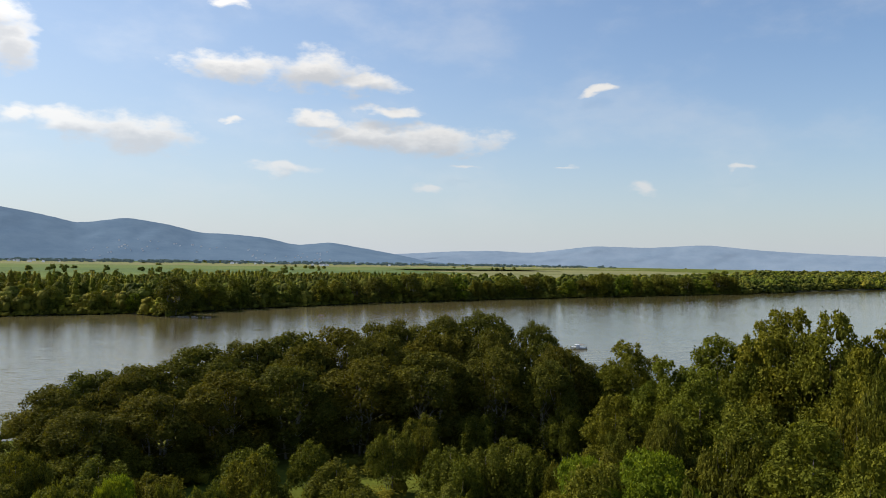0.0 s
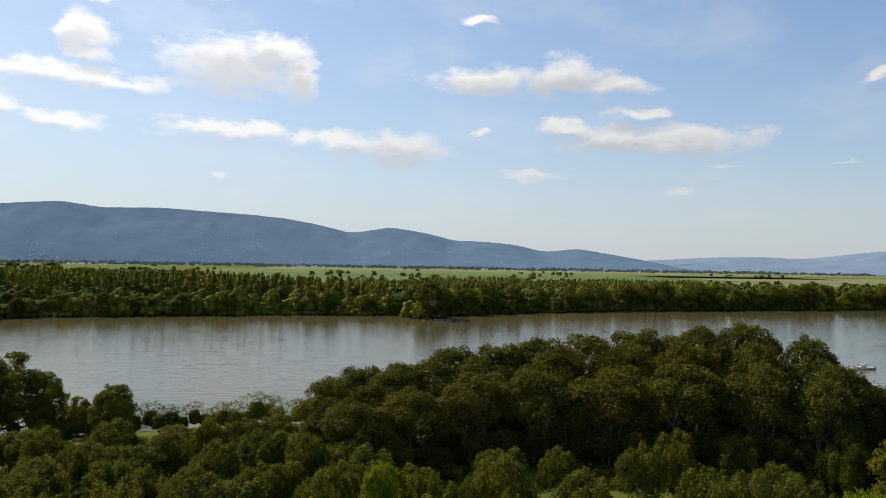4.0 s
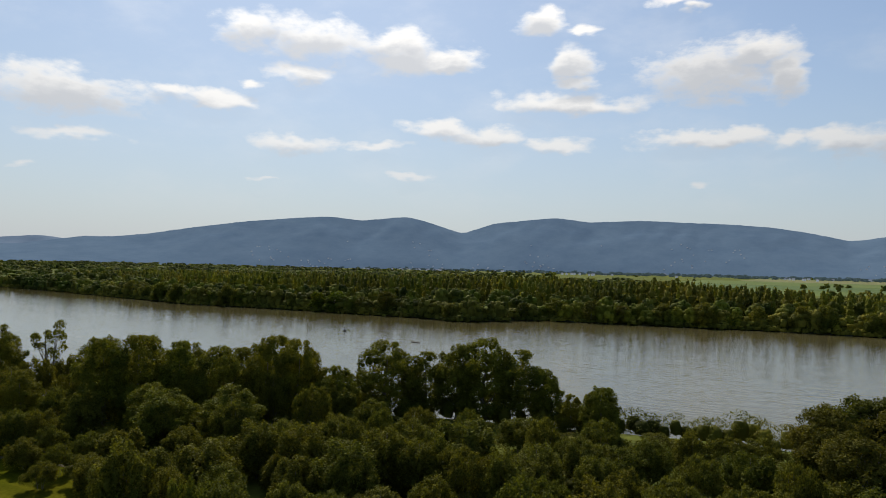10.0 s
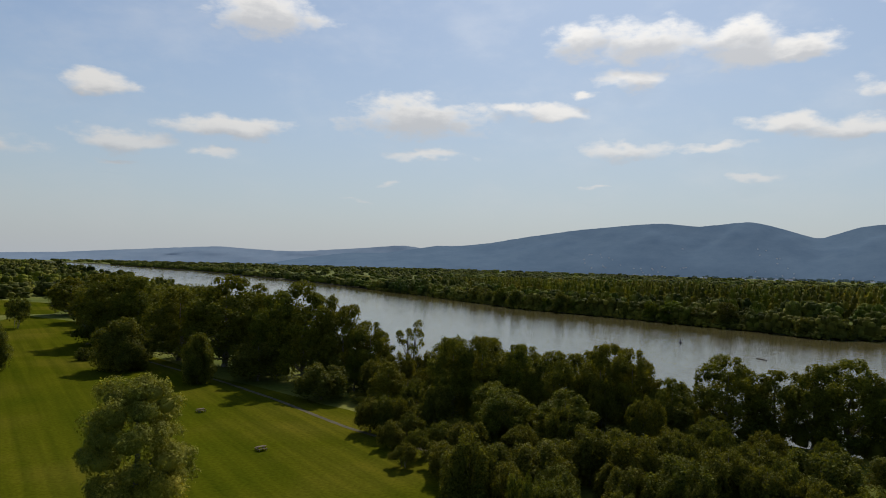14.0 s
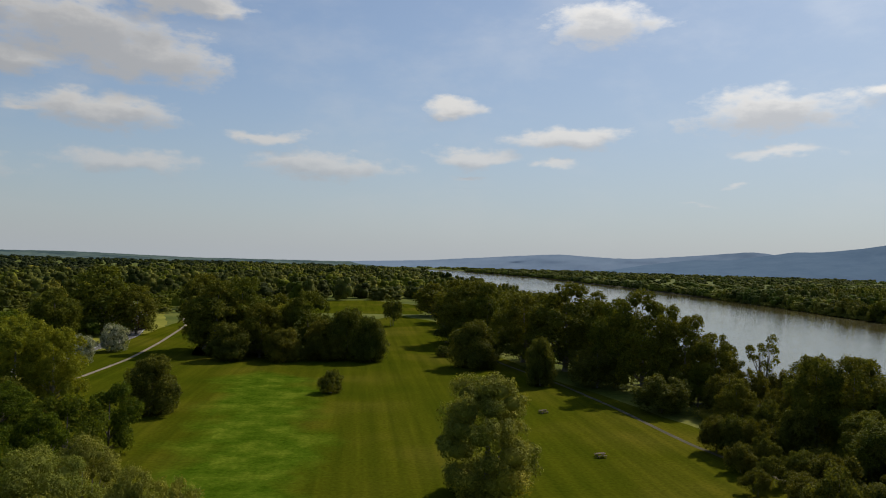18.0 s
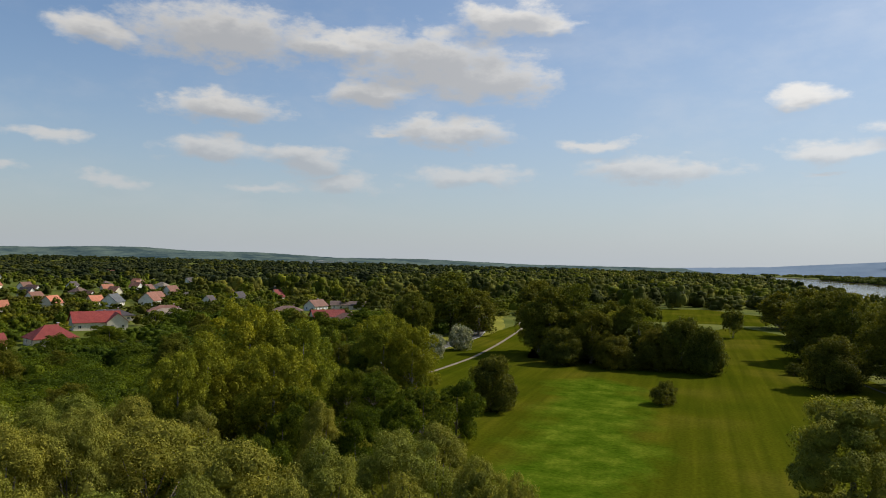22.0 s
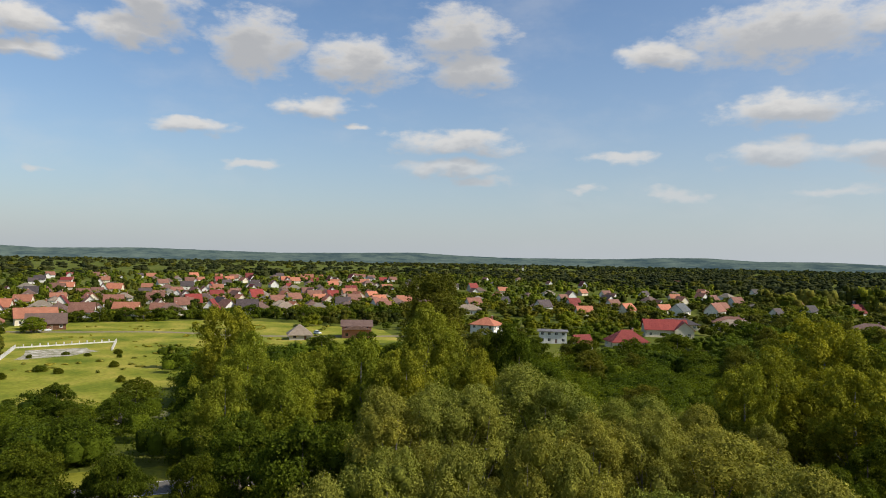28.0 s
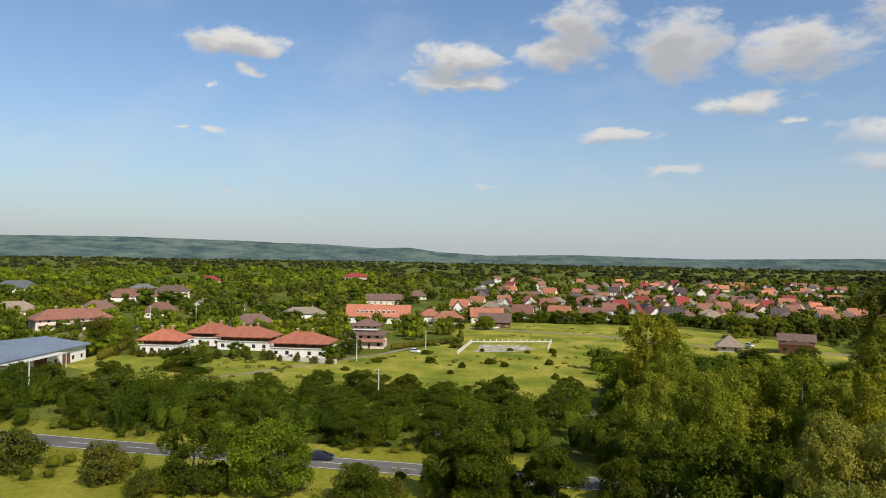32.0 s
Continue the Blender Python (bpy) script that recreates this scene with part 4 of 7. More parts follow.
plant("poplar", 90.8, -106.6, 22.1, 8.0)
plant("poplar", 76.4, -86, 19.2, 6.9)
plant("poplar", 83.2, -106.3, 22.9, 5.7)
plant("poplar", 78.3, -110, 27.6, 9.2)
plant("poplar", 70.6, -109.1, 27.8, 7.5)
plant("poplar", 58.9, -98.8, 24.2, 6.0)
plant("poplar", 67.1, -117.1, 25.6, 5.7)
plant("poplar", 87.5, -79.1, 14.3, 5.7)
plant("poplar", 59.5, -115.6, 26.8, 8.2)
plant("poplar", 55.8, -117.4, 28.8, 9.5)
plant("sallow", 73, -75.5, 15.6, 3.8)
plant("sallow", 46.5, -77, 21.8, 4.4)
plant("sallow", 49.7, -86.8, 23.9, 4.0)
plant("sallow", 44.4, -84, 22.9, 4.6)
plant("poplar", 58.5, -74.8, 18.4, 6.8)
plant("poplar", 47.4, -70.5, 19.1, 6.9)
plant("sallow", 56.8, -69.8, 16.5, 4.9)
plant("poplar", 38, -64.7, 19.7, 4.9)
plant("poplar", 136.8, 92.3, 17.3, 8.0)
plant("poplar", 144.2, 86.2, 14.8, 6.8)
plant("poplar", 145.3, 78.2, 16.7, 6.6)
plant("poplar", 148.3, 72.3, 18.3, 8.6)
plant("poplar", 151.7, 64.9, 16.2, 7.3)
plant("poplar", 151.2, 58.3, 12.1, 4.4)
plant("poplar", 146.4, 50.8, 8.2, 3.7)
plant("poplar", 148.3, 45, 9.9, 4.0)
plant("sallow", 136.8, 29.8, 5, 4.5)
plant("sallow", 126.2, 21.3, 5.6, 5.2)
plant("sallow", 136.9, 17.6, 6, 3.9)
plant("sallow", 139.5, 12.3, 6.1, 4.5)
plant("sallow", 129.9, 6.2, 5.2, 3.7)
plant("sallow", 115.9, 31, 6.8, 5.8)
plant("sallow", 111.9, 37.3, 8.5, 4.8)
plant("sallow", 93.1, 18.7, 9.7, 5.4)
plant("sallow", 97.5, 10.1, 8.8, 4.7)
plant("sallow", 90, 2, 9.7, 4.0)
plant("young", 102.1, 40.8, 9.4, 4.4)
plant("young", 90.9, 41.6, 11, 3.6)
plant("young", 104.4, 55, 11, 5.7)
plant("young", 95.3, 55, 11, 3.5)
plant("young", 100.3, 62.2, 11.3, 4.3)
plant("young", 91.3, 61.3, 11.8, 4.4)
plant("young", 78.3, 33.2, 12.1, 4.1)
plant("young", 86.2, 25.8, 10.7, 4.4)
plant("young", 78, -2, 11.5, 2.5)
plant("lime", 84.8, -5.5, 11.8, 2.7)
plant("poplar", 99.6, 131.6, 19, 8.0)
plant("poplar", 94.1, 135.6, 18.6, 6.6)
plant("poplar", 106, 126.4, 17.5, 6.6)
plant("poplar", 112.5, 120.7, 16, 6.6)
plant("poplar", 119.8, 113.5, 18.2, 6.6)
plant("poplar", 123, 106.9, 17.7, 6.6)
plant("poplar", 126.1, 98.5, 12.4, 5.2)
plant("poplar", 88.1, 108.8, 11.5, 6.8)
plant("poplar", 97, 100.9, 11.8, 6.8)
plant("young", 59.2, 80.6, 13.7, 4.4)
plant("young", 55.3, 64.5, 12.4, 2.4)
plant("young", 87, 75.2, 11.3, 4.6)
plant("young", 83.9, 63.2, 10.7, 5.1)
plant("young", 92.3, 56, 10.5, 4.4)
plant("young", 86.2, 83.5, 10.5, 4.8)
plant("young", 73.7, 81.7, 10, 5.3)
plant("poplar", 47, 306.4, 28.2, 15.0)
plant("poplar", 54.3, 295, 27.5, 12.0)
plant("poplar", 60.3, 255, 25, 13.0)
plant("poplar", 70.3, 234.7, 29.5, 16.0)
plant("poplar", 78.4, 221.5, 24.6, 9.5)
plant("poplar", 79.5, 210.5, 26, 9.1)
plant("poplar", 82, 195.5, 29.1, 12.0)
plant("poplar", 89.6, 185.5, 23.1, 9.1)
plant("poplar", 93.9, 176.6, 18.8, 7.3)
plant("poplar", 111.2, 160.2, 14.9, 7.9)
plant("poplar", 115.7, 150.7, 16.3, 9.2)
plant("poplar", 120.7, 140.2, 14.9, 6.7)
plant("poplar", 125, 129.5, 14.3, 8.0)
plant("poplar", 132, 122.4, 16.8, 7.3)
plant("poplar", 130.7, 111.8, 13.2, 5.5)
plant("poplar", 130.3, 101.3, 10.6, 5.3)
plant("forked", 106.2, 175.4, 19.2, 5.3)
plant("young", 99, 99, 5.8, 3.4)
plant("young", 93.9, 82.5, 6.5, 5.0)
plant("young", 103.4, 78.9, 6.9, 5.2)
plant("young", 75.8, 168.8, 10.1, 7.5)
plant("young", 70.7, 203.1, 12.7, 8.7)
plant("young", 90.5, 143.9, 4, 5.5)
plant("darkround", 54.1, 206, 15, 5.1)
plant("darkround", 39.8, 239.7, 17, 9.4)
plant("meadowwillow", 20, 107.1, 18.5, 8.1)
plant("shrub", -7.4, 191.9, 6.4, 3.7)
plant("darkround", -46.2, 165.7, 13.7, 6.9)
plant("poplar", -58.9, 278.8, 28.6, 10.3)
plant("poplar", -52.6, 269.9, 26.8, 13.0)
plant("poplar", -45, 276.4, 27.9, 12.0)
plant("poplar", -30.6, 268.3, 22, 8.7)
plant("poplar", -19.9, 269.3, 23.4, 9.8)
plant("poplar", -35.7, 259.6, 19.2, 8.4)
plant("darkround", -4.4, 258, 19.1, 10.0)
plant("darkround", 3.9, 252, 16.7, 6.9)
plant("darkround", -44.5, 251.1, 13.4, 8.2)
plant("darkround", -12.4, 254.7, 15, 8.2)
plant("darkround", -26.2, 250.6, 11.9, 7.1)
plant("sallow", 17.8, 391.6, 15.8, 6.3)
plant("sallow", 43.8, 365.4, 11.1, 4.7)
plant("shrub", 32.4, 267, 4.5, 3.3)
plant("poplar", 56.2, 416.2, 25.6, 15.0)
plant("poplar", 65.6, 374.3, 25.5, 14.0)
plant("poplar", 70.2, 337.8, 21.4, 11.0)
plant("poplar", 74.7, 300.9, 22.2, 11.0)
plant("poplar", 48.1, 467.5, 22, 15.0)
plant("aspen", -86.2, 122.8, 26, 11.0)
plant("aspen", -77.1, 128.7, 22.6, 8.1)
plant("aspen", -86.5, 110.1, 21, 7.6)
plant("aspen", -84.1, 99.2, 19, 6.3)
plant("aspen", -71.1, 108.8, 20.1, 8.4)
plant("aspen", -78.8, 172.9, 21, 9.2)
plant("aspen", -69.9, 171.3, 18.7, 7.5)
plant("locust", -46.9, 121.2, 13.5, 5.8)
plant("locust", -44.3, 132.8, 13.2, 5.1)
plant("locust", -46.8, 110.5, 13.2, 4.8)
plant("locust", -49.3, 98.3, 13.1, 4.4)
plant("locust", -63.1, 107.9, 13.8, 6.0)
plant("willow", -79.4, 52.1, 21.6, 8.4)
plant("willow", -74.7, 53.8, 20.6, 8.1)
plant("willow", -62.7, 49.7, 18.9, 6.1)
plant("willow", -75.8, 65.2, 16.9, 5.5)
plant("willow", -60.2, 55.6, 18.1, 5.1)
plant("willow", -56.7, 63.3, 17.7, 8.5)
plant("willow", -76.2, 72.2, 16.9, 6.5)
plant("willow", -69, 72.4, 16.9, 6.2)
plant("willow", -39.9, 57.5, 18, 7.0)
plant("willow", -35.2, 62.8, 16.9, 5.4)
plant("willow", -31.1, 73.7, 16.3, 6.1)
plant("willow", -28.7, 80, 16, 5.3)
plant("willow", -53.8, 36.4, 20.7, 4.9)
plant("willow", -51.4, 39.8, 19.3, 4.9)
plant("willow", -41.4, 40.6, 18.4, 5.1)
plant("willow", -37.2, 47.1, 17.8, 4.5)
plant("willow", -19.3, 65.2, 16.5, 4.2)
plant("willow", -14.8, 60.2, 17.5, 3.1)
plant("willow", -29.9, 49.7, 17.8, 4.3)
plant("willow", -22.9, 53.3, 18, 4.3)
plant("blossom", -90.1, 241.8, 10, 4.6)
plant("blossom", -89.6, 270.5, 11.1, 5.5)
plant("poplar", -115.1, 332.6, 29.5, 14.0)
plant("poplar", -99.8, 330.3, 21.3, 9.7)
plant("poplar", -124.9, 305.4, 20.9, 12.0)
plant("locust", -126.7, 260.9, 16.4, 12.0)
plant("locust", -134.2, 245.7, 13.4, 9.0)
plant("locust", -104.7, 240.2, 9.2, 9.5)
plant("tallpoplar", -166.7, 80.2, 32.3, 8.8)
plant("aspen", -149.2, 70.5, 25.1, 9.0)
plant("aspen", -167.8, 27.2, 23.7, 8.5)
plant("aspen", -147.3, 28.5, 19.9, 7.3)
plant("aspen", -124.8, 36.4, 18.9, 7.3)
plant("aspen", -122.3, 44.1, 21, 7.6)
plant("aspen", -114.6, 49.9, 19.7, 7.1)
plant("aspen", -116.6, 28.2, 18.4, 6.8)
plant("aspen", -118.4, 19.4, 17.6, 6.3)
plant("aspen", -122.4, 67.9, 18, 5.9)
plant("locust", -146, 87.1, 21.7, 6.2)
plant("locust", -138.9, 89, 21.4, 5.3)
plant("willow", -78.7, 32.1, 20.1, 6.3)
plant("willow", -79.5, 37.8, 20.3, 6.6)
plant("willow", -77.2, 42.2, 19.7, 6.6)
plant("willow", -56.8, 29.4, 19, 5.5)
plant("willow", -59.4, 23.8, 18.4, 5.5)
plant("willow", -55.4, 17.3, 17.8, 5.1)
plant("willow", -69.6, 64.7, 16.7, 5.9)
plant("lime", -102.8, -39.2, 11, 6.8)
plant("locust", -101, -50.2, 11.9, 5.2)
plant("locust", -94.3, 11.7, 11.1, 3.8)
plant("locust", -102, 1.6, 9.3, 4.1)
plant("locust", -102.7, -7.4, 11.1, 5.0)
plant("locust", -105.1, -13.5, 9.3, 3.4)
plant("locust", -102.3, 18.9, 13.3, 5.9)
plant("locust", -86.8, 23.8, 16.4, 6.5)
plant("shrub", -103, -66, 6.2, 4.4)
plant("shrub", -101, -25.9, 5.9, 3.4)
plant("shrub", -105.4, -84.5, 7.1, 5.4)
plant("shrub", -98, -19, 4.5, 2.6)
plant("shrub", -98, -56.5, 4, 2.8)
plant("young", 72.8, 128.8, 9.4, 3.6)
plant("young", 70.8, 132.2, 7.9, 3.4)
plant("young", 74.8, 125.4, 9.1, 3.3)
plant("young", 79.9, 127, 7.2, 3.0)
plant("young", 79.1, 109.4, 5.8, 3.0)
plant("young", 77.6, 112.9, 4.2, 2.4)
plant("young", 81.1, 106.7, 5.5, 2.6)
plant("young", 74.4, 87.7, 4, 2.6)
plant("locust", -100.0, 2.6, 10.5, 3.6)
plant("locust", -103.8, -6.6, 11.4, 5.0)
plant("locust", -99.9, 3.2, 10.2, 3.9)
plant("locust", -89.5, -21.5, 9.5, 3.7)

# more of the grove, closing its crown
for x, y, h, r in ((131, -8, 15.2, 6.5), (134, -26, 17.2, 7.5), (134, -40, 18.6, 7.5), (131, -56, 20.2, 8), (128, -67, 21.6, 8), (124, -78, 22, 7.5), (113, -91, 17.5, 5.5), (106, -94, 15.5, 5), (110, -86, 19, 6.5)):
    plant("grove", x, y, h, r)
# more of the riverside thicket, closing the gaps below the drone
rng_fill = random.Random(17)
TAKEN = []


SEEN_HOUSES = [(-288, 166), (-232, 202), (-234, 180), (-257, 182), (-262, 252), (-256, 258), (-290, 288), (-288, 328), (-276, 318), (-243, 420), (-232, 446), (-236, 374), (-196, 352), (-180, 344), (-355, 388), (-366, 366)]


def in_view(x, y):
    """Whether a tree here stands clear of the houses that show between the woods."""
    for a, b in SEEN_HOUSES:
        r = math.hypot(a, b)
        along, aside = (x * a + y * b) / r, abs(x * b - y * a) / r
        if -48 < along - r < 12 and aside < 12:
            return False
    return True


def fill(kinds, x0, x1, y0, y1, gap, tries, h, r, ok=lambda x, y: True):
    for _ in range(tries):
        x, y = rng_fill.uniform(x0, x1), rng_fill.uniform(y0, y1)
        if ok(x, y) and all((x - a) ** 2 + (y - b) ** 2 > gap * gap for a, b in TAKEN):
            TAKEN.append((x, y))
            plant(rng_fill.choice(kinds), x, y, rng_fill.uniform(*h), rng_fill.uniform(*r))


fill(("young",), 62, 84, 45, 104, 7, 160, (6, 9), (3.0, 4.2), lambda x, y: x > 56 + max(0, y - 75) * 0.45)
fill(("young", "young", "sallow"), 74, 128, -10, 88, 8.5, 500, (7.5, 10), (3.2, 5.0), lambda x, y: x < near_bank(y) - 14)
fill(("poplar", "young", "sallow"), 84, 130, 88, 200, 9, 300, (9, 13), (4, 6), lambda x, y: 78 + (150 - y) * 0.05 < x < near_bank(y) - 7)
fill(("young", "sallow"), 50, 110, -95, -10, 9, 260, (8.5, 11.5), (3.5, 5.0))
fill(("locust", "poplar"), -100, -62, 110, 205, 9, 160, (9, 14), (4, 6), lambda x, y: x < -60 - (y - 110) * 0.2 and abs(x + 80) > (6 if y > 170 else 0))
fill(("locust",), -172, -131, -140, 20, 10.5, 260, (6.5, 9), (3.8, 5.6), lambda x, y: x > -168 or y > -60)
fill(("locust", "poplar", "locust"), -250, -118, 70, 330, 14, 160, (8, 12.5), (4.5, 7), lambda x, y: x < -120 and in_view(x, y))
fill(("willow", "locust"), -100, -48, 22, 100, 9, 200, (10, 14), (3.5, 5.0), lambda x, y: math.hypot(x, y) > 60)
fill(("sallow", "young"), 55, 76, 96, 122, 6, 60, (4, 7), (2.5, 4), lambda x, y: x > 60 + (y - 96) * 0.25)

# ---- woods and thickets further off ----
def domes(lobes, rng):
    """Small heaps of leaves as open six-sided domes."""
    out, faces = [], []
    for n, (x, y, z, rx, ry, rz) in enumerate(lobes):
        spin = rng.uniform(0, 6.28)
        for up, wide in ((-0.55, 0.8), (0.2, 1.0), (0.78, 0.66)):
            for k in range(6):
                a, j = spin + 1.0472 * k, rng.uniform(0.74, 1.2)
                out.append((x + rx * wide * j * math.cos(a), y + ry * wide * j * math.sin(a), z + rz * up * rng.uniform(0.85, 1.15)))
        b = 18 * n
        faces += [(b + r * 6 + k, b + r * 6 + (k + 1) % 6, b + r * 6 + 6 + (k + 1) % 6, b + r * 6 + 6 + k) for r in (0, 1) for k in range(6)]
        faces += [(b + 12, b + 13, b + 14, b + 15), (b + 12, b + 15, b + 16, b + 17)]
    return np.array(out), np.array(faces)


def clump(seed, count, size, heaps, skirt=4, small=0.4, dense=0.9):
    """A far crown of unit height and radius: rounded heaps on a dome, with loose sprays on them."""
    rng = np.random.default_rng(seed)
    lobes = []
    for i in range(heaps):
        q, a = math.sqrt((i + rng.uniform(0.1, 0.9)) / heaps) * 0.74, i * 2.39996 + rng.uniform(-0.4, 0.4)
        q *= 0.85
        r = small * rng.uniform(0.78, 1.25)
        lobes.append((q * math.cos(a), q * math.sin(a), 1.86 * (1 - 0.42 * q * q) - r * 0.75 + rng.uniform(-0.14, 0.1), r, r, r * rng.uniform(0.8, 1.0)))
    for i in range(skirt):
        a, r = 6.2832 * (i + rng.uniform(0, 0.7)) / skirt, small * rng.uniform(0.95, 1.3)
        lobes.append((0.66 * math.cos(a), 0.66 * math.sin(a), rng.uniform(0.3, 0.8), r, r, r * 1.2))
    lobes.append((0, 0, 0.68, 0.78, 0.78, 0.95))
    V, F = sprays(rng, lobes[:-1], count, size, 0.7, 0.5, loose=0.14)
    dv, df = domes([(x, y, z, a * dense, b * dense, c * dense) for x, y, z, a, b, c in lobes] if dense > 0.5 else [(0, 0, 0.82, 0.5, 0.5, 0.62)], rng)
    V, F = np.concatenate([V, dv]), np.concatenate([F, df + len(V)])
    V[:, 2] /= 1.95
    return V, F


def spire(seed):
    """A slender plantation crown of unit height and radius."""
    rng = np.random.default_rng(seed)
    lobes = [(rng.uniform(-0.2, 0.2), rng.uniform(-0.2, 0.2), z, r, r, 0.75) for z, r in ((0.9, 0.9), (1.9, 0.95), (2.8, 0.75), (3.4, 0.45))]
    V, F = sprays(rng, lobes, 70, 0.36, 0.7, 0.6, loose=0.2)
    dv, df = domes([(x, y, z, a * 0.68, b * 0.68, c * 0.8) for x, y, z, a, b, c in lobes], rng)
    V, F = np.concatenate([V, dv]), np.concatenate([F, df + len(V)])
    V[:, 2] /= 3.95
    return V, F


FAR_CLUMPS = [clump(s, 34, 0.24, 3, 3, 0.46, 0.84) for s in range(5)]
CLUMPS = [clump(12 + s, 130, 0.155, 6, 2, 0.42, 0.66) for s in range(5)]
FINE_CLUMPS = [clump(20 + s, 420, 0.105, 13, 4, 0.34, 0.42) for s in range(5)]
BANK_CLUMPS = [clump(30 + s, 46, 0.14, 7, 4, 0.4, 0.93) for s in range(5)]
SPIRES = [spire(60 + s) for s in range(5)]


def woods(name, spots, mat, label, fine=False, kind_word="trees", base=0.0, plain=False, shapes=None):
    """Many crowns in one mesh: spots of x, y, height, radius."""
    rng = np.random.default_rng(len(spots))
    mats = mat if isinstance(mat, (list, tuple)) else [mat]
    tone = np.array([0.5 + 0.9 * noise.noise((q[0] * 0.011, q[1] * 0.011, 7)) for q in spots]) + rng.normal(size=len(spots)) * 0.28
    tone = np.clip(tone * len(mats), 0, len(mats) - 1).astype(np.int32)
    out, faces, index, n = [], [], [], 0
    for (x, y, h, r), pick in zip(spots, tone):
        c, f = (shapes or (FINE_CLUMPS if fine and math.hypot(x, y) < 230 else FAR_CLUMPS if plain or math.hypot(x, y) > 620 else CLUMPS))[rng.integers(5)]
        h *= 1 + (0.22 if shapes else 0.4) * noise.noise((x * 0.014, y * 0.014, 1))
        a = rng.uniform(0, 6.28)
        ca, sa = math.cos(a), math.sin(a)
        q = np.empty_like(c)
        q[:, 0] = x + r * (ca * c[:, 0] - sa * c[:, 1])
        q[:, 1] = y + r * (sa * c[:, 0] + ca * c[:, 1])
        q[:, 2] = base + h * c[:, 2]
        out.append(q)
        faces.append(f + n)
        index.append(np.full(len(f), pick, np.int32))
        n += len(q)
    return tagged(fast_mesh(name, np.concatenate(out), np.concatenate(faces), mats, None, np.concatenate(index)), label, kind_word, kind="stuff")


def strew(seed, x0, x1, y0, y1, n, ok, h, r):
    rng = np.random.default_rng(seed)
    spots = []
    for _ in range(n):
        x, y = rng.uniform(x0, x1), rng.uniform(y0, y1)
        if ok(x, y):
            spots.append((x, y, rng.uniform(*h), rng.uniform(*r)))
    return spots


# the wooded far bank
rng_bank = random.Random(11)
y = -760.0
while y < 620:
    x = far_bank(y) + rng_bank.uniform(1, 6)
    tall = rng_bank.uniform(10, 17) if y > -40 else rng_bank.uniform(17, 25)
    kind = rng_bank.choice(("darkround", "locust", "poplar", "darkround", "grove"))
    plant(kind, x, y, tall, tall * rng_bank.uniform(0.42, 0.6), -1.6)
    if rng_bank.random() < 0.4:
        plant("darkround", x + rng_bank.uniform(-3, 1), y + rng_bank.uniform(3, 5), rng_bank.uniform(5, 8), rng_bank.uniform(3.5, 5.5), -2.2)
    y += rng_bank.uniform(13, 26)


def bank_depth(y):
    return np.interp(y, [-1500, -600, -300, -80, 40, 160, 300, 900], [700, 560, 460, 420, 420, 560, 1000, 1100])


woods("far_bank_woods", strew(1, 420, 1050, -1500, 900, 3700, lambda x, y: 9 < x - far_bank(y) < min(bank_depth(y), 330), (11, 17), (4.6, 7.5)), [LEAF["wood"], LEAF["far"], LEAF["far"], LEAF["plantation"]], "dense riverside woods on the far bank", kind_word="woods", shapes=BANK_CLUMPS)
rng_front = random.Random(71)
woods("bank_willows", [(far_bank(y) + rng_front.uniform(1, 13), y, rng_front.uniform(8, 15), rng_front.uniform(4.2, 6.8)) for y in np.arange(-800, 900, 4.6)], [LEAF["far"], LEAF["far"], LEAF["plantation"]], "rounded willows along the far waterline", kind_word="woods", base=-1.7, shapes=BANK_CLUMPS)
woods("inland_woods", strew(2, 600, 1700, 100, 1500, 1700, lambda x, y: 400 < x - far_bank(y) < bank_depth(y), (10, 16), (10, 16)), [LEAF["wood"], LEAF["far"], LEAF["far"], LEAF["plantation"]], "dense woods stretching inland from the far bank", kind_word="woods")
rng_grid = random.Random(61)
rows = []
for k in range(24):
    for j in range(150):
        y = -420 + 9 * j + rng_grid.uniform(-2, 2)
        x = far_bank(y) + 80 + 10 * k + rng_grid.uniform(-2, 2)
        tall = np.interp(y, [-420, -140, -60, 20, 110, 400, 930], [17, 18, 17, 20, 25, 24, 17])
        if noise.noise((x * 0.006, y * 0.006, 9)) > -0.2 and rng_grid.random() < (0.85 if k < 12 else 0.5):
            rows.append((x, y, tall * rng_grid.uniform(0.82, 1.05), rng_grid.uniform(3.2, 5.2)))
woods("poplar_plantation", rows, [LEAF["far"], LEAF["plantation"]], "light green poplar plantation behind the bank's trees", kind_word="plantation", shapes=SPIRES)
rng_up = random.Random(21)
woods("upstream_bank_trees", [(far_bank(y) + rng_up.uniform(0, 26), y, rng_up.uniform(8, 14), rng_up.uniform(5.5, 9)) for y in np.arange(600, 3200, 3.6)], [LEAF["wood"], LEAF["far"], LEAF["far"], LEAF["plantation"]], "trees along the far bank upstream", False, "woods", -1.5)
woods("downstream_bank_trees", [(far_bank(y) + rng_up.uniform(0, 26), y, rng_up.uniform(8, 14), rng_up.uniform(5.5, 9)) for y in np.arange(-2600, -740, 4.2)], [LEAF["wood"], LEAF["far"], LEAF["far"], LEAF["plantation"]], "trees along the far bank downstream", False, "woods", -1.5)
woods("upstream_woods", strew(3, 300, 2400, 850, 4300, 1700, lambda x, y: x - far_bank(y) > 12, (10, 15), (9, 16)), [LEAF["wood"], LEAF["far"], LEAF["far"], LEAF["plantation"]], "far woods along the river", kind_word="woods")
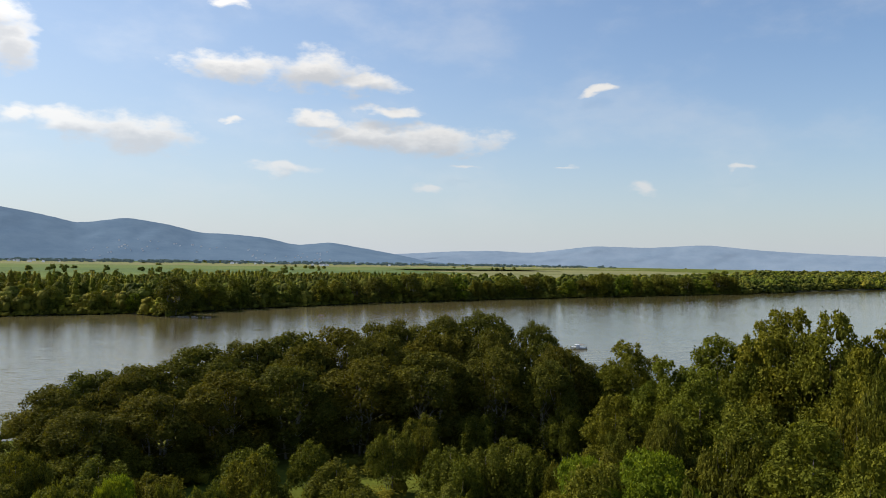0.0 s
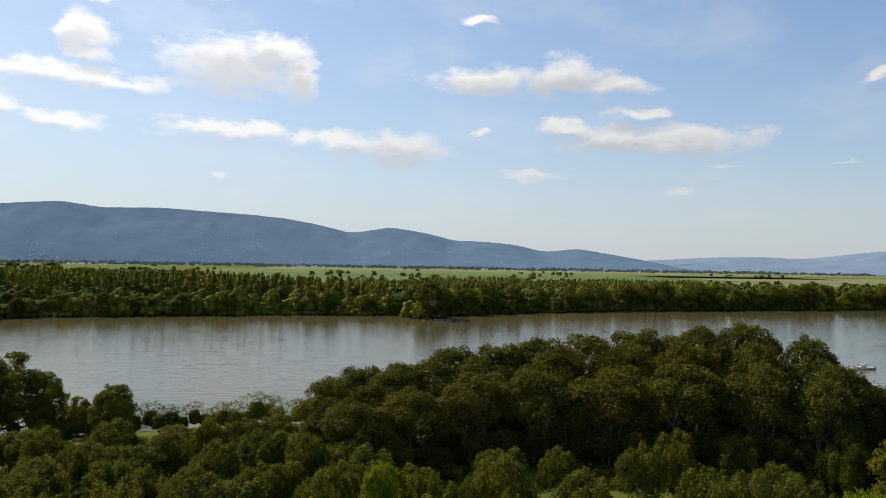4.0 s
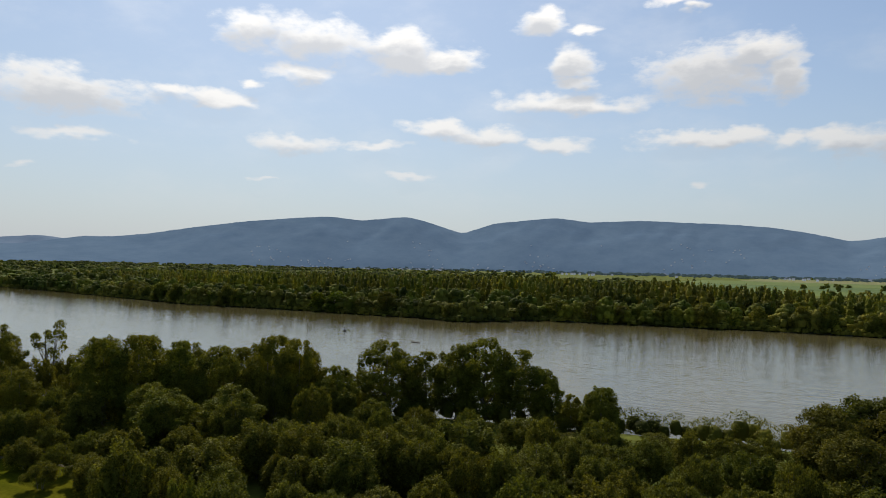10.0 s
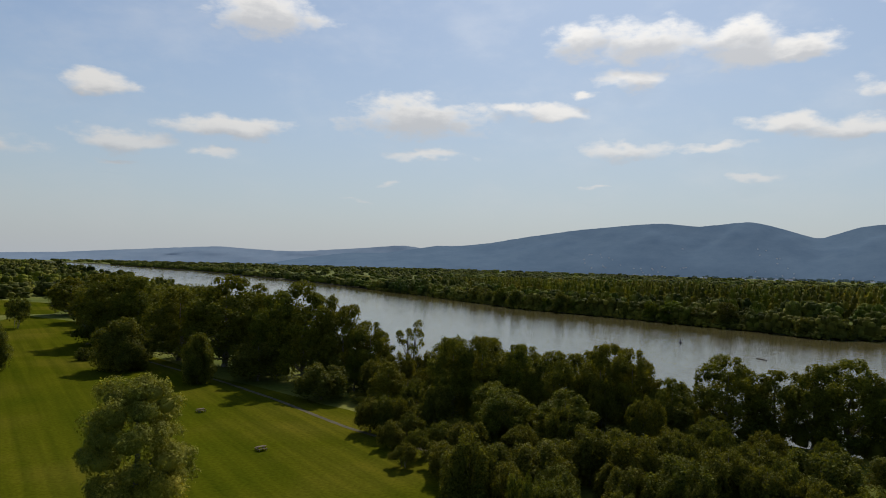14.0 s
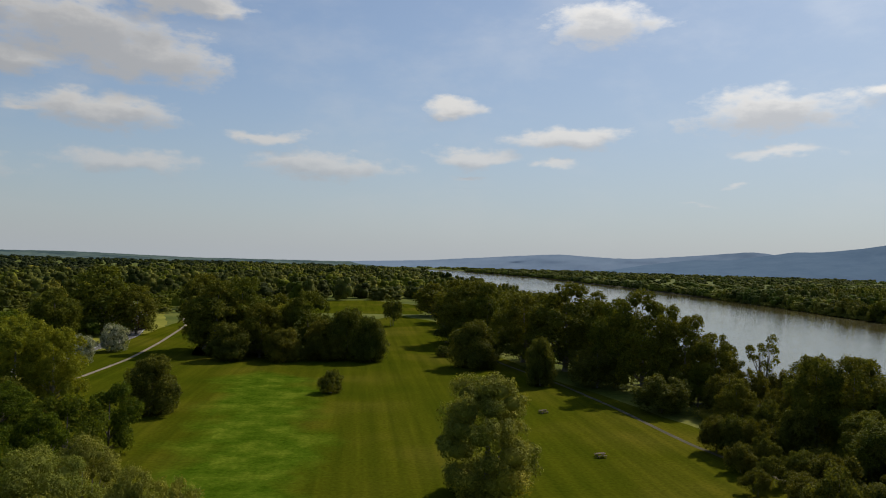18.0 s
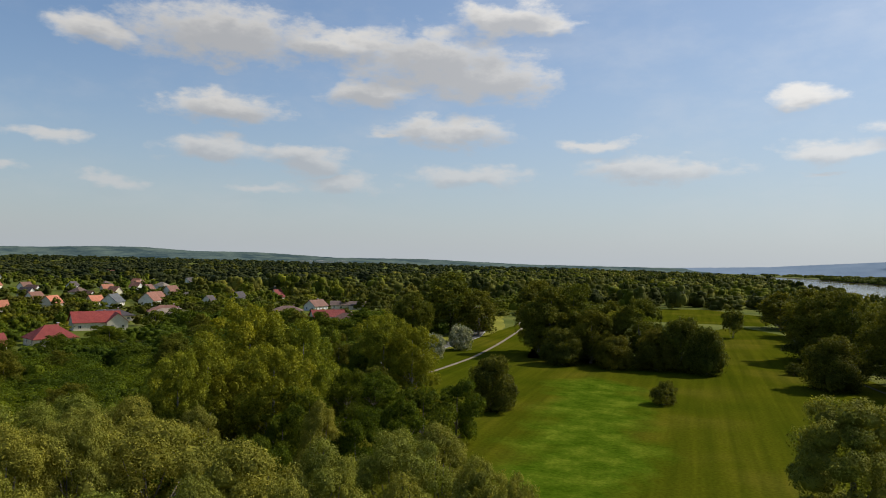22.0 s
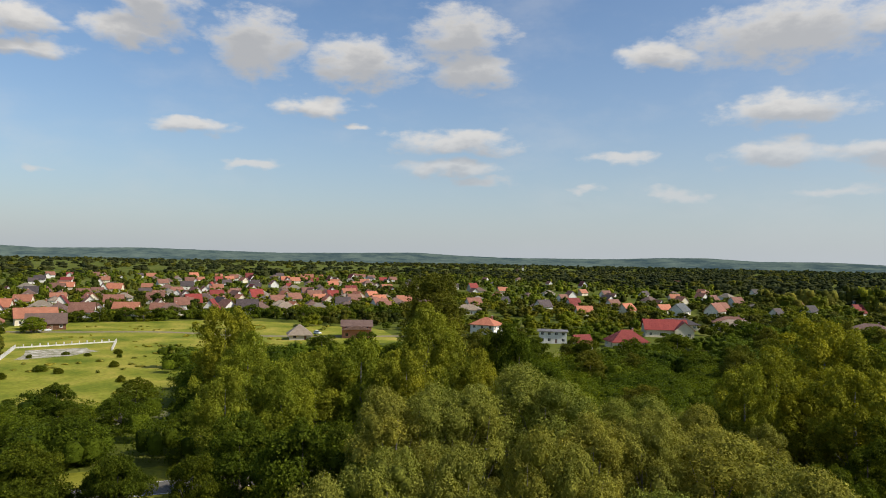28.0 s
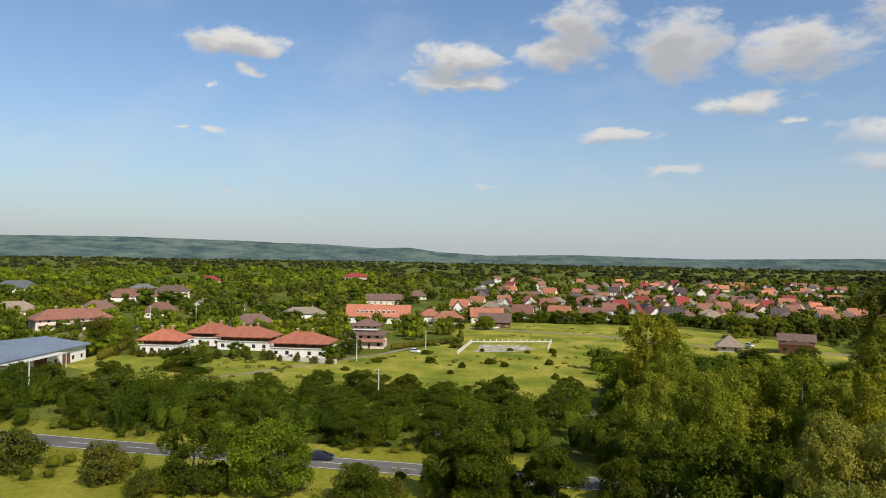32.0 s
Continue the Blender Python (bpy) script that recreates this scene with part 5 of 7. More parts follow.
woods("downstream_woods", strew(4, 600, 2600, -4300, -1400, 900, lambda x, y: 10 < x - far_bank(y) < 600, (10, 16), (9, 16)), [LEAF["wood"], LEAF["far"], LEAF["far"], LEAF["plantation"]], "far woods along the river", kind_word="woods")
woods("field_trees", strew(5, 900, 4200, -3600, 1500, 1000, lambda x, y: noise.noise((x * 0.0009, y * 0.004, 4)) > 0.22, (7, 14), (5, 8)), LEAF["far"], "tree lines between the fields beyond the river")
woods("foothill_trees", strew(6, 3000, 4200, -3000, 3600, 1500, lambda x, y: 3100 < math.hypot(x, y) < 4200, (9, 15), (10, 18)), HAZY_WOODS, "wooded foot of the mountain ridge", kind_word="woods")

rng_low = random.Random(12)
low = []
y = -900.0
while y < 900:
    low += [(far_bank(y) + rng_low.uniform(-2.5, 4), y, rng_low.uniform(2.4, 5.2), rng_low.uniform(2.2, 4.0)) for _ in range(2)]
    y += rng_low.uniform(3, 5.5)
woods("bank_bushes", low, LEAF["far"], "willow scrub hanging over the far waterline", True, "scrub", -2.9, shapes=FAR_CLUMPS)
woods("bank_understory", [(far_bank(y) + rng_low.uniform(3, 13), y, rng_low.uniform(5, 9), rng_low.uniform(3.5, 5.5)) for y in np.arange(-800, 620, 3.4)], LEAF["far"], "dense bushes below the trees of the far bank", False, "bushes", -1.5)

woods("shore_bushes", [(near_bank(y) - rng_low.uniform(0, 9), y, rng_low.uniform(5, 9.5), rng_low.uniform(2.6, 4.2)) for y in np.arange(-140, 330, 2.2)], LEAF["shrub"], "bushes hanging over the near waterline", True, "scrub", -2.0)

# the near side, downstream of the drone and up along the river
woods("northern_woods", strew(7, -420, 170, 470, 2600, 1800, lambda x, y: x < near_bank(y) - 8 and not (-80 < x < 55 and y < 620) and not abs(x + 150 - (540 - y) * -0.1) < 14, (13, 21), (7, 11)), [LEAF["wood"], LEAF["wood"], LEAF["far"], LEAF["garden"]], "wide woods between the river and the town", kind_word="woods")
woods("northern_understory", strew(22, -420, 150, 440, 1000, 900, lambda x, y: x < near_bank(y) - 6 and not (-85 < x < 60 and y < 640) and not abs(x + 150 - (540 - y) * -0.1) < 14, (4, 9), (4, 7.5)), [LEAF["wood"], LEAF["wood"], LEAF["far"], LEAF["garden"]], "undergrowth of the wide woods", kind_word="undergrowth")
woods("shore_trees", strew(8, 40, 130, 300, 620, 150, lambda x, y: near_bank(y) - 75 + (y - 300) * 0.02 < x < near_bank(y) - 6, (14, 22), (6, 9)), LEAF["poplar"], "tall trees on the near river bank", True)
woods("distant_woods", strew(9, -4200, 600, 1600, 4500, 1600, lambda x, y: x < near_bank(y) - 20, (10, 16), (9, 16)), [LEAF["plain"], LEAF["plain"], LEAF["plain"], LEAF["wood"]], "far woods to the horizon", kind_word="woods")
woods("southern_woods", strew(10, 10, 100, -700, -150, 300, lambda x, y: x < near_bank(y) - 6, (11, 17), (6, 9)), LEAF["poplar"], "trees along the near river bank", kind_word="woods")
woods("roadside_thicket", strew(12, -190, -127, -150, 175, 800, lambda x, y: -178 - (y - 20) * 0.03 < x < -127.5 + 0.02 * y and not (-180 < x < -160 and 2 < y < 16) and not (x < -165 and y < -60), (4.5, 8), (2.8, 4.4)), LEAF["locust"], "dense thicket of locust bushes beside the road", True, "thicket")
woods("hedge_thicket", strew(13, -250, -95, 20, 330, 900, lambda x, y: not abs(x + 104) < 9 and (x < -112) and in_view(x, y), (4.5, 8), (3.5, 6)), LEAF["locust"], "dense green thicket between the road and the houses", True, "thicket")
woods("undergrowth", strew(14, -112, 150, -130, 200, 1100, lambda x, y: math.hypot(x, y) > 45 and (x > 82 or (x > 36 and y < 55) or (x < -30 and 25 < y < 130 and x > -98 and x < -25 - y * 0.2)) and x < near_bank(y) - 7, (2.0, 4.5), (2.2, 4)), LEAF["shrub"], "undergrowth and bushes below the riverside trees", True, "undergrowth")
woods("town_edge_woods", strew(16, -1600, -380, -900, -120, 1300, lambda x, y: y < -0.25 * (-x) + 20 and noise.noise((x * 0.01, y * 0.01, 6)) > -0.1, (6, 13), (5, 9)), [LEAF["locust"], LEAF["garden"], LEAF["garden"], LEAF["lime"]], "leafy trees beyond the houses", kind_word="woods")
woods("western_woods", strew(17, -4400, -1150, -2900, 3200, 2500, lambda x, y: (noise.noise((x * 0.0016, y * 0.003, 6)) > -0.3 or x > -1900), (8, 14), (9, 15)), [LEAF["plain"], LEAF["plain"], LEAF["plain"], LEAF["wood"]], "woods and tree lines beyond the town", kind_word="woods")

woods("northwest_woods", strew(20, -1700, -180, 640, 1700, 1300, lambda x, y: x < -420 or y > 1500, (8, 14), (8, 13)), [LEAF["plain"], LEAF["plain"], LEAF["plain"], LEAF["wood"]], "dark woods and gardens beyond the town", kind_word="woods")

# a row of trees before the town, and far roofs at the foot of the mountains
rng_row = random.Random(31)
for k in range(24):
    plant("locust", -412 - rng_row.uniform(-8, 8) + k * 0.6, -14 + 7.6 * k + rng_row.uniform(-2, 2), rng_row.uniform(5.5, 8.5), rng_row.uniform(4, 6))

woods("verge_bushes", strew(45, -113, -86, -80, 40, 70, lambda x, y: not abs(x + 118) < 6 and x < -92 + y * 0.1, (1.0, 3.0), (1.4, 3.0)), LEAF["garden"], "low bushes on the grass beside the road", True, "bushes")
woods("thicket_edge", strew(46, -136, -124, -150, 60, 90, lambda x, y: x < -125.5 + 0.02 * y, (1.2, 3.2), (1.5, 3.0)), LEAF["garden"], "low bushes at the foot of the thicket", True, "bushes")

# ---- houses ----
def tiles(name, a, b, row=0.35):
    """Roof tiles: rows across the slope, patches of older tiles, each roof with its own cast."""
    m, tree, bsdf = material(name)
    col = ramp(tree, grain(tree, 0.5, 5), [(0.3, a), (0.7, b)])
    info = tree.nodes.new("ShaderNodeObjectInfo")
    col = mixed(tree, 1.0, col, ramp(tree, info.outputs["Random"], [(0, (0.72, 0.78, 0.8)), (1, (1.2, 1.1, 1.05))]), "MULTIPLY")
    tc = tree.nodes.new("ShaderNodeTexCoord")
    wave = tree.nodes.new("ShaderNodeTexWave")
    wave.bands_direction = "Z"
    wave.inputs["Scale"].default_value = 1.0 / row
    tree.links.new(tc.outputs["Object"], wave.inputs["Vector"])
    relief(tree, bsdf, wave.outputs["Fac"], 0.6, 0.06)
    tree.links.new(col, bsdf.inputs["Base Color"])
    bsdf.inputs["Roughness"].default_value = 0.8
    return m


ROOF = {
    "clay": tiles("clay_roof_tiles", (0.27, 0.085, 0.045), (0.38, 0.135, 0.075)),
    "red": tiles("red_roof_tiles", (0.16, 0.07, 0.045), (0.235, 0.108, 0.072)),
    "scarlet": tiles("scarlet_metal_roof", (0.17, 0.02, 0.016), (0.23, 0.035, 0.026)),
    "orange": tiles("orange_roof_tiles", (0.32, 0.115, 0.062), (0.42, 0.165, 0.09)),
    "brown": tiles("brown_roof_tiles", (0.108, 0.063, 0.049), (0.162, 0.100, 0.076)),
    "dark": tiles("dark_roof_tiles", (0.049, 0.037, 0.037), (0.083, 0.062, 0.060)),
    "grey": tiles("grey_roof_tiles", (0.094, 0.094, 0.097), (0.144, 0.144, 0.144)),
    "straw": tiles("beige_roof_tiles", (0.186, 0.151, 0.109), (0.249, 0.208, 0.155)),
}
WALL = {
    "white": surface("white_render", [(0.3, (0.6, 0.57, 0.51)), (0.7, (0.73, 0.70, 0.64))], 0.4, 0.9, 3.0),
    "cream": surface("cream_render", [(0.3, (0.58, 0.50, 0.37)), (0.7, (0.7, 0.62, 0.48))], 0.4, 0.9, 3.0),
    "pink": surface("pink_render", [(0.3, (0.55, 0.42, 0.36)), (0.7, (0.66, 0.52, 0.45))], 0.4, 0.9, 3.0),
    "brick": surface("raw_brick", [(0.3, (0.30, 0.13, 0.09)), (0.7, (0.42, 0.2, 0.14))], 1.2, 0.9, 6.0),
    "block": surface("grey_block", [(0.3, (0.36, 0.33, 0.29)), (0.7, (0.48, 0.44, 0.39))], 1.0, 0.9, 5.0),
    "wood": surface("dark_wood", [(0.3, (0.10, 0.05, 0.03)), (0.7, (0.18, 0.09, 0.055))], 1.0, 0.8, 6.0),
}
RUBBLE = surface("pale_rubble", [(0.35, (0.16, 0.16, 0.08)), (0.5, (0.3, 0.27, 0.2)), (0.65, (0.46, 0.43, 0.37))], 0.35, 0.95, 2.5, 0.6)
CONCRETE = surface("weathered_concrete", [(0.3, (0.42, 0.40, 0.36)), (0.7, (0.58, 0.56, 0.51))], 0.4, 0.9, 3.0, 0.2)
METAL_ROOF = surface("blue_grey_sheet_metal", [(0.3, (0.12, 0.145, 0.185)), (0.7, (0.17, 0.20, 0.245))], 0.1, 0.6, 2.0, spec=0.3)
FRAME = surface("window_frame", [(0.3, (0.62, 0.6, 0.57)), (0.7, (0.75, 0.74, 0.7))], 2.0, 0.6)
DARK_FRAME = surface("brown_window_frame", [(0.3, (0.12, 0.06, 0.04)), (0.7, (0.18, 0.1, 0.06))], 2.0, 0.6)
GLASS, _gt, _gb = material("window_glass")
_gb.inputs["Base Color"].default_value, _gb.inputs["Roughness"].default_value = (0.02, 0.025, 0.03, 1), 0.08


def box(x0, x1, y0, y1, z0, z1):
    v = [(x0, y0, z0), (x1, y0, z0), (x1, y1, z0), (x0, y1, z0), (x0, y0, z1), (x1, y0, z1), (x1, y1, z1), (x0, y1, z1)]
    return v, [(0, 3, 2, 1), (4, 5, 6, 7), (0, 1, 5, 4), (1, 2, 6, 5), (2, 3, 7, 6), (3, 0, 4, 7)]


def part(name, pieces, mat, parent, label="", smooth=False):
    ob = mesh_object(name, *soup(pieces), mat, parent, smooth)
    if label:
        tagged(ob, label)
    return ob


def pierced(length, z0, z1, holes, place, deep=0.18):
    """A wall face of that length with real openings; place() lays (along, inward, up) into the house."""
    us = sorted({-length / 2, length / 2, *[u for h in holes for u in h[:2]]})
    zs = sorted({z0, z1, *[z for h in holes for z in h[2:]]})
    v, f = [], []
    def quad(*p):
        n = len(v)
        v.extend(place(*q) for q in p)
        f.append((n, n + 1, n + 2, n + 3))
    for u0, u1 in zip(us, us[1:]):
        for a, b in zip(zs, zs[1:]):
            if not any(h[0] <= u0 and u1 <= h[1] and h[2] <= a and b <= h[3] for h in holes):
                quad((u0, 0, a), (u1, 0, a), (u1, 0, b), (u0, 0, b))
    for u0, u1, a, b in holes:
        quad((u0, 0, a), (u0, deep, a), (u1, deep, a), (u1, 0, a))
        quad((u0, 0, b), (u1, 0, b), (u1, deep, b), (u0, deep, b))
        quad((u0, 0, a), (u0, 0, b), (u0, deep, b), (u0, deep, a))
        quad((u1, 0, a), (u1, deep, a), (u1, deep, b), (u1, 0, b))
    return v, f


def sides(w, d):
    return [(w, lambda u, i, z: (u, -d / 2 + i, z)), (w, lambda u, i, z: (-u, d / 2 - i, z)),
            (d, lambda u, i, z: (w / 2 - i, u, z)), (d, lambda u, i, z: (-w / 2 + i, -u, z))]


def storey(root, w, d, z0, z1, wall, frame, n_long, n_short, door=True, offset=(0, 0), name="wall", panes=True):
    """Four pierced walls with a window (frame, pane) in each opening and a door in front."""
    ox, oy = offset
    pieces, fits = [], []
    for k, (length, place) in enumerate(sides(w, d)):
        n = n_long if k < 2 else n_short
        holes = []
        for i in range(n):
            u = length * ((i + 0.5) / n - 0.5)
            if door and k == 0 and i == n // 2:
                holes.append((u - 0.5, u + 0.5, z0 + 0.05, z0 + 2.1))
            else:
                holes.append((u - 0.65, u + 0.65, z0 + 0.95, min(z0 + 2.3, z1 - 0.25)))
        lay = lambda u, i, z, place=place: tuple(a + b for a, b in zip(place(u, i, z), (ox, oy, 0)))
        pieces.append(pierced(length, z0, z1, holes, lay))
        fits += [(h, lay) for h in holes]
    pieces.append(([(ox - w / 2, oy - d / 2, z1), (ox + w / 2, oy - d / 2, z1), (ox + w / 2, oy + d / 2, z1), (ox - w / 2, oy + d / 2, z1)], [(0, 1, 2, 3)]))
    part(name, pieces, wall, root)
    for (u0, u1, a, b), lay in fits:
        is_door = b - a > 1.9
        bars = []
        for p, q, r, s in ((u0, u0 + 0.1, a, b), (u1 - 0.1, u1, a, b), (u0 + 0.1, u1 - 0.1, a, a + 0.1), (u0 + 0.1, u1 - 0.1, b - 0.1, b), ((u0 + u1) / 2 - 0.04, (u0 + u1) / 2 + 0.04, a + 0.1, b - 0.1)):
            bv, bf = box(p, q, 0.06, 0.14, r, s)
            bars.append(([lay(*c) for c in bv], bf))
        win = part("door" if is_door else "window", bars, frame, root)
        bv, bf = box(u0 + 0.1, u1 - 0.1, 0.10, 0.13, a + 0.1, b - 0.1)
        if panes:
            part("door_leaf" if is_door else "pane", [([lay(*c) for c in bv], bf)], WALL["wood"] if is_door else GLASS, win)


def roof_shape(kind, w, d, z, rise, over=0.7, thick=0.22):
    """A roof with eaves and thickness; its ridge runs along w."""
    a, b = w / 2 + over, d / 2 + over
    drop = rise * over / (d / 2)
    e = z - drop
    if kind == "hip":
        k = max(a - b, 0.05)
        top = [(-k, 0, z + rise), (k, 0, z + rise)]
    else:
        top = [(-a, 0, z + rise), (a, 0, z + rise)]
    eave = [(-a, -b, e), (a, -b, e), (a, b, e), (-a, b, e)]
    up = eave + top
    dn = [(x, y, q - thick) for x, y, q in up]
    f = [(0, 1, 5, 4), (2, 3, 4, 5), (1, 2, 5), (3, 0, 4)] if kind == "hip" else [(0, 1, 5, 4), (2, 3, 4, 5)]
    lower = [tuple(i + 6 for i in reversed(q)) for q in f]
    rim = [(0, 6, 7, 1), (1, 7, 8, 2), (2, 8, 9, 3), (3, 9, 6, 0)] if kind == "hip" else [(0, 6, 7, 1), (2, 8, 9, 3), (1, 7, 11, 5), (5, 11, 8, 2), (3, 9, 10, 4), (4, 10, 6, 0)]
    return up + dn, f + lower + rim


def gables(w, d, z, rise, wall, root):
    for s in (-1, 1):
        x = s * w / 2
        v = [(x, -d / 2, z), (x, d / 2, z), (x, 0, z + rise - 0.1), (x - s * 0.25, -d / 2, z), (x - s * 0.25, d / 2, z), (x - s * 0.25, 0, z + rise - 0.1)]
        part("gable", [(v, [(0, 1, 2), (5, 4, 3), (0, 2, 5, 3), (1, 4, 5, 2)])], wall, root)


def chimney(root, x, y, z0, z1):
    c = part("chimney", [box(x - 0.35, x + 0.35, y - 0.35, y + 0.35, z0, z1)], WALL["brick"], root)
    part("cap", [box(x - 0.45, x + 0.45, y - 0.45, y + 0.45, z1, z1 + 0.14)], CONCRETE, c)


def house(label, x, y, turn, w, d, eave, rise, roof, tile, wall, n_long=4, n_short=2, stacks=((0.2, 0.1),), group="", over=0.7, frame=None, name="house", panes=True):
    root = tagged(new(name), label, "house", group)
    frame = frame or FRAME
    if eave > 4.2:
        storey(root, w, d, 0, eave / 2, wall, frame, n_long, n_short)
        storey(root, w, d, eave / 2 + 0.004, eave, wall, frame, n_long, n_short, False, name="upper_wall")
    else:
        storey(root, w, d, 0, eave, wall, frame, n_long, n_short, panes, panes=panes)
    part("roof", [roof_shape(roof, w, d, eave + 0.02, rise, over)], tile, root)
    if roof == "gable":
        gables(w, d, eave, rise - 0.2, wall, root)
    for u, v in stacks:
        zr = eave + rise * (1 - abs(v) * 2)
        chimney(root, u * w, v * d, zr - 0.5, zr + 1.3)
    root.matrix_basis = pose(x, y, 0, rz=turn)
    return root


def facing(x, y):
    """The turn by which a house at x, y fronts the meadow."""
    return math.degrees(math.atan2(-x, y)) + 0


# the villas on the edge of the field: white below, a dark timber gallery under deep hipped roofs
def villa(label, x, y, turn, w, d, tile):
    root = tagged(new("villa"), label, "house", "villas at the field")
    storey(root, w, d, 0, 3.2, WALL["white"], DARK_FRAME, 5, 3)
    storey(root, w - 2.0, d - 2.0, 3.204, 5.6, WALL["wood"], FRAME, 5, 3, False, name="gallery_wall")
    part("gallery_floor", [box(-w / 2 - 0.4, w / 2 + 0.4, -d / 2 - 0.4, d / 2 + 0.4, 3.21, 3.4)], WALL["white"], root)
    for k in range(9):
        u = -w / 2 + 0.1 + (w - 0.2) * k / 8
        part("gallery_post", [box(u - 0.09, u + 0.09, -d / 2, -d / 2 + 0.18, 3.4, 5.5)], WALL["wood"], root)
    rail = [box(-w / 2, w / 2, -d / 2 + 0.02, -d / 2 + 0.1, 4.25, 4.35), box(-w / 2, w / 2, -d / 2 + 0.02, -d / 2 + 0.1, 3.6, 3.68)]
    part("balustrade", rail, WALL["wood"], root)
    part("roof", [roof_shape("hip", w, d, 5.62, 2.9, 1.0, 0.3)], tile, root)
    for u in (-0.12, 0.16):
        chimney(root, u * w, 0.6, 7.6, 9.5)
    root.matrix_basis = pose(x, y, 0, rz=turn)
    return root


villa("white villa with a timber gallery and red hipped roof", -240, -132, 96, 14, 11, ROOF["clay"])
villa("white villa with a timber gallery and dull red hipped roof", -266, -126, 94, 16, 12, ROOF["clay"])
villa("long white villa with an orange-red hipped roof", -258, -108, 92, 20, 12, ROOF["clay"])
villa("long white villa with dark eaves behind a grey fence", -245, -82, 92, 20, 13, ROOF["clay"])

# the stepped house beside them
step_house = tagged(new("stepped_house"), "three-storey house with stepped brown roofs and balconies", "house")
storey(step_house, 15, 12, 0, 3.0, WALL["pink"], DARK_FRAME, 4, 3)
storey(step_house, 13, 10, 3.004, 5.8, WALL["pink"], DARK_FRAME, 4, 3, False, name="middle_wall")
storey(step_house, 10, 7.5, 6.9, 9.2, WALL["white"], DARK_FRAME, 4, 2, False, name="upper_wall")
part("lower_roof", [roof_shape("hip", 13, 10, 5.82, 1.6, 1.6, 0.25)], ROOF["brown"], step_house)
part("roof", [roof_shape("hip", 10, 7.5, 9.22, 1.7, 1.0, 0.25)], ROOF["brown"], step_house)
part("terrace", [box(-8.4, 8.4, -7.6, -6.02, 2.7, 3.0), box(-8.4, 8.4, -7.6, -7.5, 3.0, 3.9)], WALL["brick"], step_house, "red terrace with a parapet")
chimney(step_house, 1.5, 0, 10.2, 12.0)
step_house.matrix_basis = pose(-275, -66, 0, rz=95)

# the long inn with dormers
inn = house("long white building with a steep red roof and dormers", -378, -84, 97, 34, 13, 4.2, 5.6, "gable", ROOF["orange"], WALL["white"], 9, 3, ((0.3, 0.05),), name="inn")
for k in range(8):
    u = -11 + 2.6 * k + (1.2 if k > 3 else 0)
    dorm = part("dormer", [box(u - 0.7, u + 0.7, -5.0, -2.4, 5.3, 6.9)], WALL["white"], inn, "small white dormer")
    part("dormer_window", [box(u - 0.5, u + 0.5, -5.06, -5.003, 5.7, 6.7)], GLASS, dorm)
house("white annex with an orange hipped roof", -392, -58, 97, 12, 10, 4.0, 3.2, "hip", ROOF["orange"], WALL["white"], 3, 2)
hotel = house("long pink guest house with balconies and red hipped roof", -300, -212, 141, 32, 12, 6.0, 3.6, "hip", ROOF["red"], WALL["pink"], 9, 3, ((-0.2, 0.05), (0.15, 0.05)), over=1.0, name="guest_house")
part("balcony", [box(-15, 15, -7.4, -6.01, 2.85, 3.05), box(-15, 15, -7.4, -7.3, 3.05, 3.9)], WALL["pink"], hotel)

# the workshop hall beside the road
hall = tagged(new("workshop_hall"), "low white industrial hall with blue-grey metal roof", "hall")
storey(hall, 66, 30, 0, 5.4, WALL["white"], DARK_FRAME, 14, 6)
part("roof", [roof_shape("gable", 66, 30, 5.42, 1.8, 1.2, 0.35)], METAL_ROOF, hall)
gables(66, 30, 5.4, 1.6, WALL["white"], hall)
# Dark slabs laid on the wall imitate the shade inside two loading openings.
part("loading_door", [box(6, 12, -15.12, -15.003, 0, 4.2)], WALL["wood"], hall, "dark slab standing for a shaded loading opening")
part("loading_door", [box(20, 24, -15.12, -15.003, 0, 3.4)], WALL["wood"], hall, "dark slab standing for a shaded loading opening")
part("canopy", [box(-10, 16, -19, -15.01, 4.4, 4.6), box(-9.9, -9.7, -18.9, -18.7, 0, 4.4), box(15.7, 15.9, -18.9, -18.7, 0, 4.4)], CONCRETE, hall, "flat pale canopy on posts")
hall.matrix_basis = pose(-184, -161, 0, rz=184)

# unfinished houses
house("unfinished small house with a beige pyramid roof", -301, 80, 78, 9, 9, 3.0, 3.6, "hip", ROOF["straw"], WALL["block"], 2, 2, (), over=1.0, frame=DARK_FRAME, name="unfinished_house")
raw = house("unfinished brick house with a grey-brown roof", -301, 106, 72, 13, 10, 5.6, 2.2, "gable", ROOF["brown"], WALL["brick"], 3, 2, (), frame=DARK_FRAME, name="unfinished_house")
part("porch_roof", [([(-6.8, -7.4, 4.0), (6.8, -7.4, 4.0), (0, -7.4, 6.0), (-6.8, -5.02, 4.0), (6.8, -5.02, 4.0), (0, -5.02, 6.0)], [(0, 2, 5, 3), (2, 1, 4, 5), (0, 1, 2), (0, 3, 4, 1), (3, 5, 4)])], ROOF["brown"], raw)

# single houses that stand out
def lone(label, x, y, turn, *args, **kw):
    return house(label, x, y, facing(x, y) + turn, *args, **kw)


